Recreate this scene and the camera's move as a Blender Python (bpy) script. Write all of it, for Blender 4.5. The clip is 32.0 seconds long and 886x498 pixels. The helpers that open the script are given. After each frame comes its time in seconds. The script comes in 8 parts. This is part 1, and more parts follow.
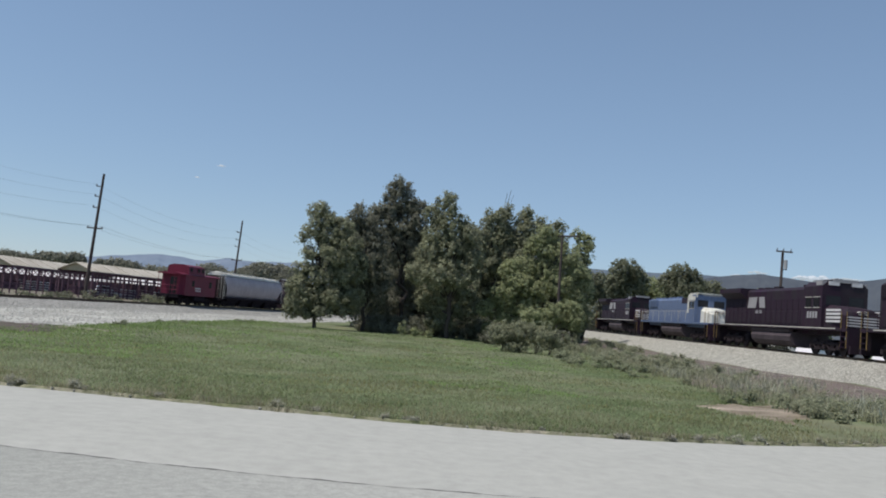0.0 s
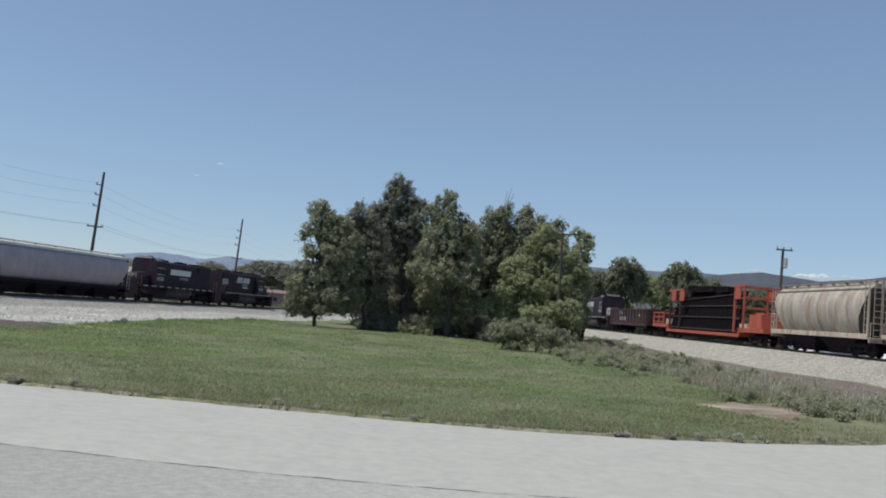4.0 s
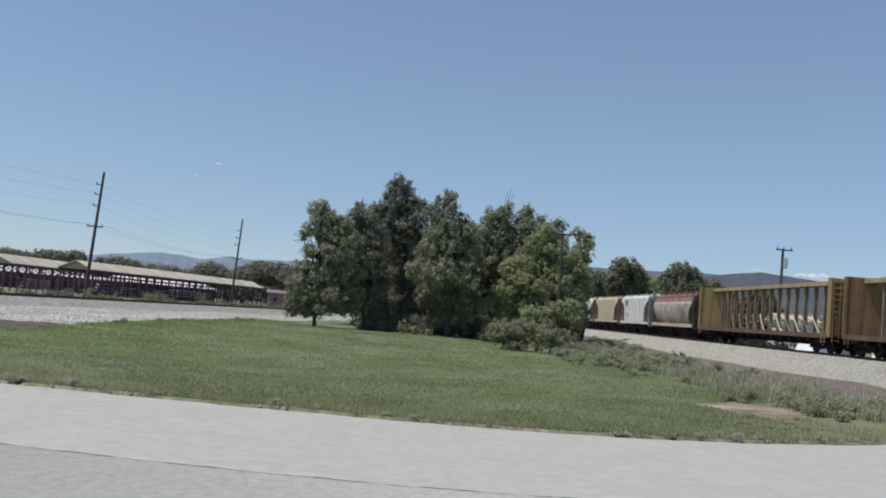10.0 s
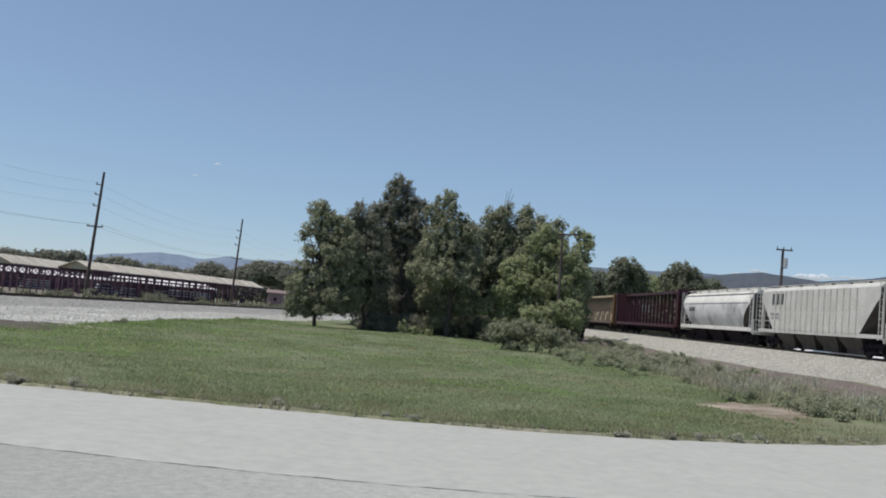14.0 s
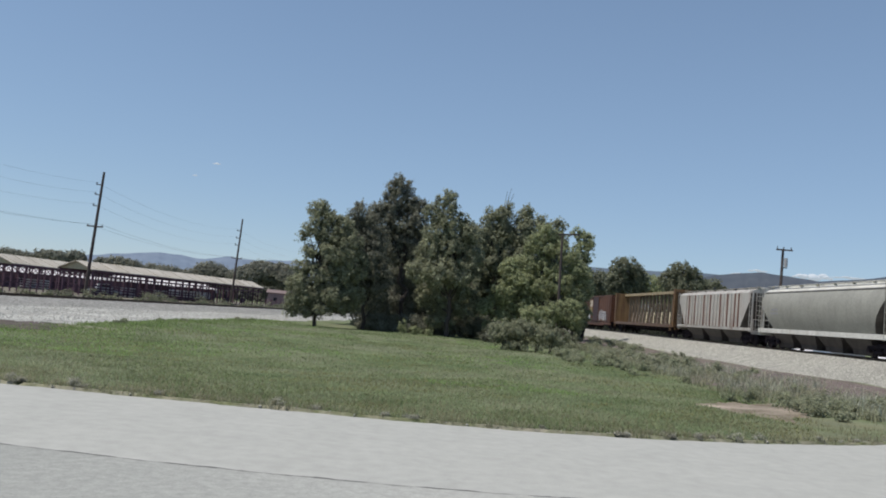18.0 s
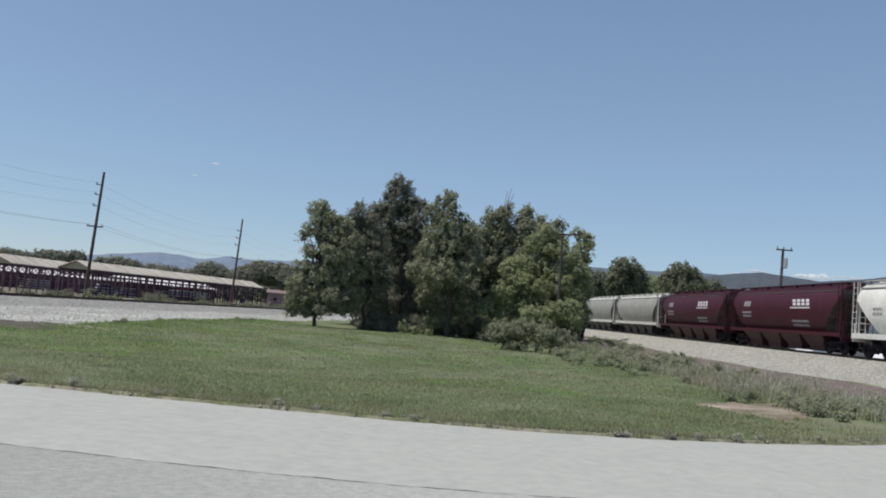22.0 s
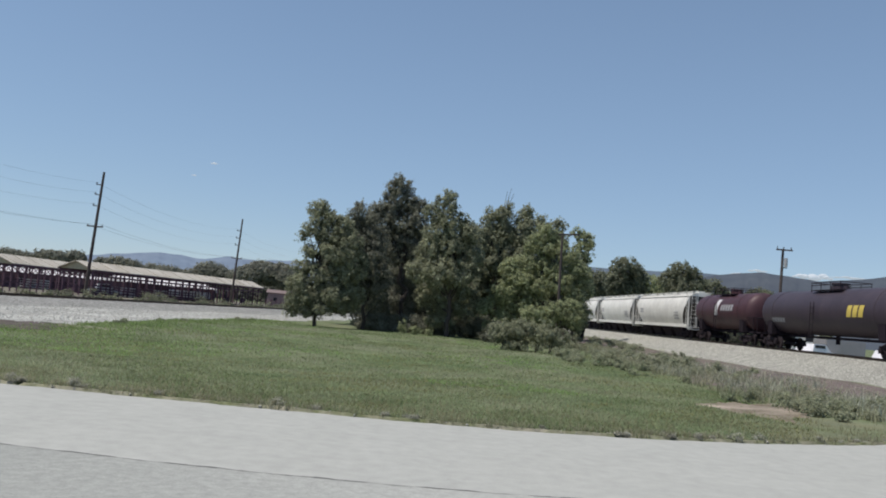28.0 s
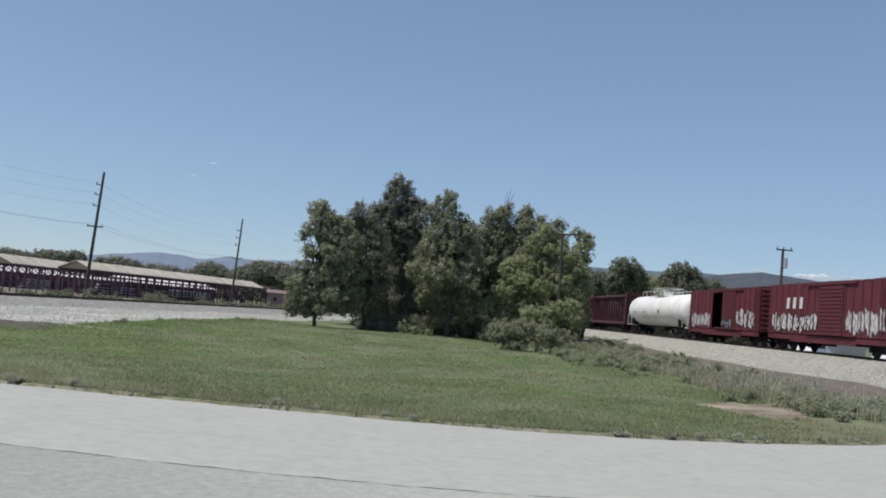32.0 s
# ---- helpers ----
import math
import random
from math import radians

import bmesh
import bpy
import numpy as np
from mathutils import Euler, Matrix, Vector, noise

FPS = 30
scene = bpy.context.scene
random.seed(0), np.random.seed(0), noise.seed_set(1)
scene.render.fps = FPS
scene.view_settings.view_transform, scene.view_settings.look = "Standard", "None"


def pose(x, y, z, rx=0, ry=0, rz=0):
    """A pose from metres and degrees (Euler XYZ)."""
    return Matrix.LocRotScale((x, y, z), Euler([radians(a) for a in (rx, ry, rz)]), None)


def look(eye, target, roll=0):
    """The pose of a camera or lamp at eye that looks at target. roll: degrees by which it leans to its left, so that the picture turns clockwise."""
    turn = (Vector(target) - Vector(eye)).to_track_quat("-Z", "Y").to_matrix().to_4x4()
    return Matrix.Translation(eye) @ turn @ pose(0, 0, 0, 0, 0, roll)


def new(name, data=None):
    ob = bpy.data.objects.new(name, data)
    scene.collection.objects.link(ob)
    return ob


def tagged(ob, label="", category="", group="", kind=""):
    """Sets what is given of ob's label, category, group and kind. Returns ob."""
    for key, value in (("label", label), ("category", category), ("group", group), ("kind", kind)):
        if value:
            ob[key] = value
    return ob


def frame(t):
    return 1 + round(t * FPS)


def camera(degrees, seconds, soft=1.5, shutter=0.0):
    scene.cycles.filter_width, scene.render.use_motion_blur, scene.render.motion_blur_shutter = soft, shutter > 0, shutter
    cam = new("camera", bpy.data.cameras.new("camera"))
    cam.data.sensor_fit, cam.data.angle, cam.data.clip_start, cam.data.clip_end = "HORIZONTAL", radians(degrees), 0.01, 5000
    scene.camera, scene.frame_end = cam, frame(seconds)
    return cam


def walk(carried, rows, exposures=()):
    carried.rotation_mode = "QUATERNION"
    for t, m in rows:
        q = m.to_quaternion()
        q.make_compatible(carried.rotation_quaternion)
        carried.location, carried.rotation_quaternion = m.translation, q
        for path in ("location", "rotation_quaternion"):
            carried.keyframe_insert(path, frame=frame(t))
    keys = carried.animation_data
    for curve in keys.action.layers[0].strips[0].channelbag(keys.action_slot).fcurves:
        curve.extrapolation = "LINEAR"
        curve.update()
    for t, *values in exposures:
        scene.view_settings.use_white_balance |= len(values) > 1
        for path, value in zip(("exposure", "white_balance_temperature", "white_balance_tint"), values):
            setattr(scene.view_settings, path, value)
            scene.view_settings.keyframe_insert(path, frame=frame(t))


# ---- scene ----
cam = camera(56.47, 32.0, soft=1.9)
EYE_Z = 1.75


def held(tilt, turn=0.0):
    return Matrix.Translation((0, 0, EYE_Z)) @ pose(0, 0, 0, 94.36 + tilt, 0, turn) @ pose(0, 0, 0, 0, 0, 4.99)


walk(cam, [(0.0, held(0.118)), (0.4, held(-0.07, 0.05)), (1.0, held(-0.06, 0.05)), (1.5, held(-0.02, 0.02)), (2.0, held(0)), (3.0, held(0)), (16.0, held(0)), (32.0, held(0))], exposures=((0.0, 0.0, 6780, 13), (4.2, 0.0, 6780, 13), (5.6, 0.07, 7000, 12), (6.2, 0.07, 7000, 12), (7.2, 0.01, 6780, 13), (32.0, 0.01, 6780, 13)))

# ---- light ----
SUN_AZ, SUN_EL = radians(-110), radians(63)
SUN_DIR = Vector((math.sin(SUN_AZ) * math.cos(SUN_EL), math.cos(SUN_AZ) * math.cos(SUN_EL), math.sin(SUN_EL)))
world = bpy.data.worlds.new("world")
scene.world = world
world.use_nodes = True
wn = world.node_tree
sky = wn.nodes.new("ShaderNodeTexSky")
sky.sky_type, sky.sun_disc = "NISHITA", False
sky.sun_elevation, sky.sun_rotation = SUN_EL, SUN_AZ
sky.altitude, sky.air_density, sky.dust_density, sky.ozone_density = 300, 0.85, 0.1, 2.2
haze = wn.nodes.new("ShaderNodeMix")
haze.data_type = "RGBA"
haze.inputs[7].default_value = (1.9, 3.08, 4.42, 1)
sky_tex, sky_xyz, sky_fade = wn.nodes.new("ShaderNodeTexCoord"), wn.nodes.new("ShaderNodeSeparateXYZ"), wn.nodes.new("ShaderNodeMapRange")
for key, v in (("From Min", 0.0), ("From Max", 0.42), ("To Min", 0.62), ("To Max", 0.3)):
    sky_fade.inputs[key].default_value = v
wn.links.new(sky_tex.outputs["Generated"], sky_xyz.inputs[0])
wn.links.new(sky_xyz.outputs["Z"], sky_fade.inputs["Value"])
wn.links.new(sky_fade.outputs["Result"], haze.inputs[0])
wn.links.new(sky.outputs["Color"], haze.inputs[6])
wn.links.new(haze.outputs[2], wn.nodes["Background"].inputs["Color"])
wn.nodes["Background"].inputs["Strength"].default_value = 0.127
sun = new("sun", bpy.data.lights.new("sun", "SUN"))
sun.data.energy, sun.data.angle, sun.data.color = 4.1, radians(0.53), (1.0, 0.96, 0.9)
sun.matrix_world = look(SUN_DIR * 100, (0, 0, 0))

# ---- materials ----
def shade(name, color, rough=0.8, metal=0.0, dark=0.6, scale=2.0, fine=14.0, bump=0.3, depth=0.01, second=None, mix_scale=0.4,
          mix_at=0.5, mix_width=0.12, streak=False, vary=0.0, spec=0.5):
    """A weathered surface: base colour, grain at two scales, a second colour in patches or streaks, fine relief."""
    m = bpy.data.materials.new(name)
    m.use_nodes = True
    n, lk = m.node_tree.nodes, m.node_tree.links.new
    b = n["Principled BSDF"]
    tex = n.new("ShaderNodeTexCoord")
    src = tex.outputs["Object"]
    big, small = n.new("ShaderNodeTexNoise"), n.new("ShaderNodeTexNoise")
    for nd, sc in ((big, scale), (small, fine)):
        nd.inputs["Scale"].default_value, nd.inputs["Detail"].default_value = sc, 6
        lk(src, nd.inputs["Vector"])
    ramp = n.new("ShaderNodeMapRange")
    ramp.inputs["From Min"].default_value, ramp.inputs["From Max"].default_value = 0.3, 0.7
    ramp.inputs["To Min"].default_value, ramp.inputs["To Max"].default_value = dark, 1.0 + (1 - dark) * 0.4
    mean = n.new("ShaderNodeMath")
    mean.operation = "MULTIPLY_ADD"
    mean.inputs[1].default_value, mean.inputs[2].default_value = 0.5, 0.0
    add = n.new("ShaderNodeMath")
    add.operation = "ADD"
    lk(big.outputs["Fac"], add.inputs[0])
    lk(small.outputs["Fac"], add.inputs[1])
    lk(add.outputs[0], mean.inputs[0])
    lk(mean.outputs[0], ramp.inputs["Value"])
    last = None
    if second is not None:
        patch = n.new("ShaderNodeTexNoise")
        patch.inputs["Scale"].default_value, patch.inputs["Detail"].default_value, patch.inputs["Roughness"].default_value = mix_scale, 8, 0.65
        if streak:
            squash = n.new("ShaderNodeMapping")
            squash.inputs["Scale"].default_value = (2.2, 2.2, 0.22)
            lk(src, squash.inputs["Vector"])
            lk(squash.outputs["Vector"], patch.inputs["Vector"])
        else:
            lk(src, patch.inputs["Vector"])
        pr = n.new("ShaderNodeMapRange")
        pr.inputs["From Min"].default_value, pr.inputs["From Max"].default_value = mix_at - mix_width, mix_at + mix_width
        lk(patch.outputs["Fac"], pr.inputs["Value"])
        mx = n.new("ShaderNodeMix")
        mx.data_type = "RGBA"
        mx.inputs[6].default_value, mx.inputs[7].default_value = (*color, 1), (*second, 1)
        lk(pr.outputs["Result"], mx.inputs[0])
        last = mx.outputs[2]
    mul = n.new("ShaderNodeMix")
    mul.data_type, mul.blend_type = "RGBA", "MULTIPLY"
    mul.inputs[0].default_value = 1.0
    mul.inputs[6].default_value = (*color, 1)
    if last is not None:
        lk(last, mul.inputs[6])
    lk(ramp.outputs["Result"], mul.inputs[7])
    out = mul.outputs[2]
    if vary:
        info, hue, mr = n.new("ShaderNodeNewGeometry"), n.new("ShaderNodeHueSaturation"), n.new("ShaderNodeMapRange")
        mr.inputs["To Min"].default_value, mr.inputs["To Max"].default_value = 1 - vary, 1 + vary
        lk(info.outputs["Random Per Island"], mr.inputs["Value"])
        lk(mr.outputs["Result"], hue.inputs["Value"])
        lk(out, hue.inputs["Color"])
        out = hue.outputs["Color"]
    lk(out, b.inputs["Base Color"])
    b.inputs["Roughness"].default_value, b.inputs["Metallic"].default_value = rough, metal
    b.inputs["Specular IOR Level"].default_value = spec
    if bump:
        bp = n.new("ShaderNodeBump")
        bp.inputs["Strength"].default_value, bp.inputs["Distance"].default_value = bump, depth
        lk(small.outputs["Fac"], bp.inputs["Height"])
        lk(bp.outputs["Normal"], b.inputs["Normal"])
    return m


def paint(name, color, rust=(0.16, 0.07, 0.035), at=0.62, rough=0.55, dark=0.7, scale=0.9, spec=0.3):
    """Weathered rolling-stock paint: streaks of rust and grime that run down."""
    return shade(name, color, rough=rough, dark=dark, scale=0.7, fine=9, bump=0.1, second=rust, mix_scale=scale, mix_at=at, mix_width=0.16, streak=True, spec=spec)


def leaf_shade(name, color, second, vary=0.35):
    m = shade(name, color, rough=0.6, dark=0.7, scale=0.5, fine=3, bump=0, second=second, mix_scale=0.35, mix_width=0.2, vary=vary, spec=0.25)
    n, lk = m.node_tree.nodes, m.node_tree.links.new
    b, o = n["Principled BSDF"], n["Material Output"]
    tr, mixer = n.new("ShaderNodeBsdfTranslucent"), n.new("ShaderNodeMixShader")
    lk(b.inputs["Base Color"].links[0].from_socket, tr.inputs["Color"])
    mixer.inputs[0].default_value = 0.5
    lk(b.outputs[0], mixer.inputs[1])
    lk(tr.outputs[0], mixer.inputs[2])
    lk(mixer.outputs[0], o.inputs["Surface"])
    return m


# ---- mesh helpers ----
def part(name, bm, mat, parent=None, label="", smooth=False):
    me = bpy.data.meshes.new(name)
    bm.normal_update()
    bm.to_mesh(me)
    bm.free()
    if smooth:
        for p in me.polygons:
            p.use_smooth = True
    return mesh_part(name, me, mat, parent, label)


def mesh_part(name, me, mat, parent=None, label="", m=None):
    if mat is not None and not me.materials:
        me.materials.append(mat)
    ob = new(name, me)
    if parent is not None:
        ob.parent = parent
    if m is not None:
        ob.matrix_basis = m
    if label:
        ob["label"] = label
    return ob


def box(bm, c, s, m=None):
    """A box with its centre c and its sizes s."""
    mt = Matrix.Translation(c) @ Matrix.Diagonal((*s, 1))
    bmesh.ops.create_cube(bm, size=1, matrix=mt if m is None else m @ mt)
    return bm


def boxes(*items):
    bm = bmesh.new()
    for c, s in items:
        box(bm, c, s)
    return bm


def rod(bm, a, b, r, n=6, r2=None):
    a, b = Vector(a), Vector(b)
    d = b - a
    mt = Matrix.Translation((a + b) / 2) @ d.to_track_quat("Z", "Y").to_matrix().to_4x4()
    bmesh.ops.create_cone(bm, cap_ends=True, segments=n, radius1=r, radius2=r if r2 is None else r2, depth=d.length, matrix=mt)
    return bm


def rods(items, r, n=6):
    bm = bmesh.new()
    for a, b in items:
        rod(bm, a, b, r, n)
    return bm


def extrude_x(bm, outline, x0, x1):
    """A closed outline in (y, z), drawn out from x0 to x1."""
    a = [bm.verts.new((x0, y, z)) for y, z in outline]
    b = [bm.verts.new((x1, y, z)) for y, z in outline]
    k = len(outline)
    bm.faces.new(a[::-1])
    bm.faces.new(b)
    for i in range(k):
        bm.faces.new((a[i], a[(i + 1) % k], b[(i + 1) % k], b[i]))
    bmesh.ops.recalc_face_normals(bm, faces=bm.faces[:])
    return bm


def loft(bm, rings):
    """Closed rings of points joined into one skin, capped at both ends."""
    vs = [[bm.verts.new(p) for p in ring] for ring in rings]
    k = len(vs[0])
    for a, b in zip(vs, vs[1:]):
        for i in range(k):
            bm.faces.new((a[i], a[(i + 1) % k], b[(i + 1) % k], b[i]))
    bm.faces.new(vs[0][::-1])
    bm.faces.new(vs[-1])
    bmesh.ops.recalc_face_normals(bm, faces=bm.faces[:])
    return bm


def stack(bm, levels, cx=0.0):
    """Rectangles (z, half length, half width) one over another."""
    return loft(bm, [[(cx - l, -w, z), (cx + l, -w, z), (cx + l, w, z), (cx - l, w, z)] for z, l, w in levels])


def empty(name, m=None):
    ob = new(name)
    ob.empty_display_size = 0.5
    if m is not None:
        ob.matrix_basis = m
    return ob


def grid_mesh(name, xs, ys, zf):
    xs, ys = np.asarray(xs, float), np.asarray(ys, float)
    X, Y = np.meshgrid(xs, ys)
    V = np.stack([X, Y, zf(X, Y)], -1).reshape(-1, 3)
    nx, ny = len(xs), len(ys)
    i = (np.arange(ny - 1)[:, None] * nx + np.arange(nx - 1)[None]).ravel()
    me = bpy.data.meshes.new(name)
    me.from_pydata(V.tolist(), [], np.stack([i, i + 1, i + nx + 1, i + nx], -1).tolist())
    for p in me.polygons:
        p.use_smooth = True
    return me

# ---- the lie of the land ----
R_X, R_Y, R_TH, R_Z = 25.76, 50.0, radians(-2.406), 1.273      # main line: a point, its bearing, height of the rail head
L_X, L_Y, L_TH, L_Z = -33.965, 80.0, radians(11.478), 0.183    # branch
R_DIR, R_LEFT = Vector((math.sin(R_TH), math.cos(R_TH), 0)), Vector((-math.cos(R_TH), math.sin(R_TH), 0))
L_DIR, L_RIGHT = Vector((math.sin(L_TH), math.cos(L_TH), 0)), Vector((math.cos(L_TH), -math.sin(L_TH), 0))


def ease(a, b, v):
    t = np.clip((np.asarray(v, float) - a) / (b - a), 0, 1)
    return t * t * (3 - 2 * t)


def off_main(x, y):
    """Distance to the left of the main line."""
    return (x - R_X) * R_LEFT.x + (y - R_Y) * R_LEFT.y


def off_branch(x, y):
    """Distance to the right of the branch."""
    return (x - L_X) * L_RIGHT.x + (y - L_Y) * L_RIGHT.y


def road_far(x):
    """The far edge of the road."""
    return 13.2 + 0.012 * np.minimum(x, 0) ** 2 * 0.6 + 0.034 * np.maximum(x, 0) ** 2


def ground_z(x, y):
    x, y = np.asarray(x, float), np.asarray(y, float)
    edge = y - road_far(np.clip(x, -60, 60))
    z = -0.45 * ease(0.3, 16, edge)
    d = off_main(x, y)
    z = z + 0.45 * ease(17.5, 6.0, d) * ease(4, 14, edge)
    z = z + 0.35 * ease(9, 5, d) * ease(70, 95, y)
    z = z + 0.05 * np.sin(x * 0.33 + 1.7 * np.sin(y * 0.11)) * np.sin(y * 0.27) * ease(2, 10, edge)
    z = np.where(edge < 0.0, -0.06 - 0.1 * ease(0, -0.6, edge), z)
    near_main, near_branch = ease(4.2, 2.6, np.abs(d)), ease(4.2, 2.6, np.abs(off_branch(x, y)))
    z = z * (1 - near_main) - 0.25 * near_main
    return z * (1 - near_branch) - 0.62 * near_branch


def uneven(lo, hi, fine_lo, fine_hi, step, grow=1.12):
    """Steps that widen away from a fine stretch."""
    v = list(np.arange(fine_lo, fine_hi + step / 2, step))
    s = step
    while v[-1] < hi:
        s *= grow
        v.append(v[-1] + s)
    s = step
    while v[0] > lo:
        s *= grow
        v.insert(0, v[0] - s)
    return v


def meadow():
    """Mown grass: green, yellowed and strawy patches, tufts and fine grain."""
    m = shade("meadow", (0.12, 0.167, 0.074), rough=0.95, dark=0.45, scale=0.35, fine=4.5, bump=0.5, depth=0.04, second=(0.185, 0.2, 0.125), mix_scale=0.16, mix_at=0.5, mix_width=0.09, spec=0.12)
    n, lk = m.node_tree.nodes, m.node_tree.links.new
    b = n["Principled BSDF"]
    src = b.inputs["Base Color"].links[0].from_socket
    tex, nz, mp, rg, mx = n.new("ShaderNodeTexCoord"), n.new("ShaderNodeTexNoise"), n.new("ShaderNodeMapping"), n.new("ShaderNodeMapRange"), n.new("ShaderNodeMix")
    mp.inputs["Rotation"].default_value, mp.inputs["Scale"].default_value = (0, 0, 0.5), (0.7, 0.8, 1)
    nz.inputs["Scale"].default_value, nz.inputs["Detail"].default_value, nz.inputs["Roughness"].default_value = 0.55, 9, 0.72
    rg.inputs["From Min"].default_value, rg.inputs["From Max"].default_value, rg.inputs["To Max"].default_value = 0.5, 0.72, 0.65
    mx.data_type = "RGBA"
    mx.inputs[7].default_value = (0.22, 0.215, 0.12, 1)
    lk(tex.outputs["Object"], mp.inputs["Vector"])
    lk(mp.outputs["Vector"], nz.inputs["Vector"])
    lk(nz.outputs["Fac"], rg.inputs["Value"])
    lk(rg.outputs["Result"], mx.inputs[0])
    lk(src, mx.inputs[6])
    lk(mx.outputs[2], b.inputs["Base Color"])
    return m


M_GRASS = meadow()
M_ROAD = shade("chip_seal", (0.405, 0.411, 0.378), rough=0.9, dark=0.82, scale=5, fine=60, bump=0.3, depth=0.004, second=(0.35, 0.357, 0.328), mix_scale=1.1, mix_width=0.28, spec=0.25)


def worn_lane():
    """The near lane: worn darker towards the bend, as the rest beyond it."""
    m = shade("worn_chip_seal", (0.248, 0.26, 0.24), rough=0.9, dark=0.7, scale=9, fine=42, bump=0.3, depth=0.004, second=(0.41, 0.416, 0.382), mix_scale=0.3, spec=0.25)
    n, lk = m.node_tree.nodes, m.node_tree.links.new
    mx = n["Principled BSDF"].inputs["Base Color"].links[0].from_node.inputs[6].links[0].from_node
    noise = mx.inputs[0].links[0].from_node.inputs["Value"].links[0].from_socket
    xyz, tex, mad, rg = n.new("ShaderNodeSeparateXYZ"), n.new("ShaderNodeTexCoord"), n.new("ShaderNodeMath"), n.new("ShaderNodeMapRange")
    mad.operation, mad.inputs[1].default_value = "MULTIPLY_ADD", 5.0
    rg.inputs["From Min"].default_value, rg.inputs["From Max"].default_value = -4.5, 4.5
    lk(tex.outputs["Object"], xyz.inputs[0])
    lk(noise, mad.inputs[0])
    lk(xyz.outputs["X"], mad.inputs[2])
    lk(mad.outputs[0], rg.inputs["Value"])
    lk(rg.outputs["Result"], mx.inputs[0])
    return m


M_LANE = worn_lane()
M_GRAVEL = shade("pale_gravel", (0.48, 0.482, 0.44), rough=0.95, dark=0.5, scale=0.5, fine=3.6, bump=0.6, depth=0.04, second=(0.35, 0.35, 0.318), mix_scale=0.22, mix_width=0.06, spec=0.2)
M_BALLAST = shade("ballast", (0.325, 0.323, 0.297), rough=0.95, dark=0.5, scale=1.2, fine=16, bump=0.9, depth=0.06, second=(0.285, 0.275, 0.255), mix_scale=0.3, spec=0.2)
M_BALLAST_OLD = shade("old_ballast", (0.265, 0.266, 0.247), rough=0.95, dark=0.5, scale=0.8, fine=4, bump=0.9, depth=0.06, second=(0.305, 0.304, 0.282), mix_scale=0.25, spec=0.2)
M_DIRT = shade("bare_soil", (0.37, 0.315, 0.255), rough=0.95, dark=0.6, scale=0.8, fine=10, bump=0.6, depth=0.03, second=(0.15, 0.125, 0.085), mix_scale=0.5, spec=0.15)
M_BANK = shade("dry_bank", (0.18, 0.145, 0.137), rough=0.95, dark=0.5, scale=1.1, fine=7, bump=0.9, depth=0.06, second=(0.17, 0.165, 0.115), mix_scale=0.5, mix_at=0.56, spec=0.15)
M_RAIL = shade("rail_steel", (0.10, 0.075, 0.06), rough=0.5, metal=0.6, dark=0.7)
M_TIE = shade("creosoted_wood", (0.07, 0.055, 0.045), rough=0.9, dark=0.6, scale=2, fine=20)

ground = mesh_part("ground", grid_mesh("ground", uneven(-4200, 4200, -45, 45, 0.75, 1.13), uneven(-1500, 4600, 10, 120, 0.75, 1.13), ground_z), M_GRASS)
tagged(ground, "mown green grass field with straw patches", "ground", kind="structure")


def strip(name, mat, lo, hi, n, t0, t1, step, label, category, lift):
    """A sheet over the land between two edge curves lo(t) and hi(t)."""
    ts = np.arange(t0, t1 + step, step)
    a, b = np.array([lo(t) for t in ts]), np.array([hi(t) for t in ts])
    k = np.linspace(0, 1, n)
    P = a[:, None] * (1 - k)[None, :, None] + b[:, None] * k[None, :, None]
    Z = ground_z(P[..., 0], P[..., 1]) + lift
    Z[:, 0] -= lift + 0.05
    Z[:, -1] -= lift + 0.05
    V = np.concatenate([P, Z[..., None]], -1).reshape(-1, 3)
    i = (np.arange(len(ts) - 1)[:, None] * n + np.arange(n - 1)[None]).ravel()
    me = bpy.data.meshes.new(name)
    me.from_pydata(V.tolist(), [], np.stack([i, i + 1, i + n + 1, i + n], -1).tolist())
    for p in me.polygons:
        p.use_smooth = True
    return tagged(mesh_part(name, me, mat), label, category, kind="structure")


def wob(t, a, s=1.0):
    return a * (math.sin(t * 1.3 * s + 0.4) + 0.6 * math.sin(t * 3.1 * s + 2) + 0.35 * math.sin(t * 7.7 * s))


# road: a crowned slab with a ragged far edge
def road_mesh():
    xs = np.concatenate([np.arange(-140, -16, 4.0), np.arange(-16, 18, 0.15), np.arange(18, 140, 4.0)])
    V, F = [], []
    for i, x in enumerate(xs):
        e = road_far(float(np.clip(x, -60, 60))) + wob(x * 2.3, 0.025) + wob(x * 9.1, 0.012)
        for j, (y, z) in enumerate(((-6.0, -0.3), (-5.9, -0.02), (2.0, 0.0), (8.0, 0.004), (e - 0.3, 0.0), (e - 0.03, -0.012), (e, -0.05), (e + 0.02, -0.3))):
            V.append((x, y, z))
        if i:
            for j in range(7):
                a = (i - 1) * 8 + j
                F.append((a, a + 8, a + 9, a + 1))
    me = bpy.data.meshes.new("road")
    me.from_pydata(V, [], F)
    me.update()
    return me


road = tagged(mesh_part("road", road_mesh(), M_ROAD), "pale sun-bleached chip seal road with a seam", "road", kind="structure")


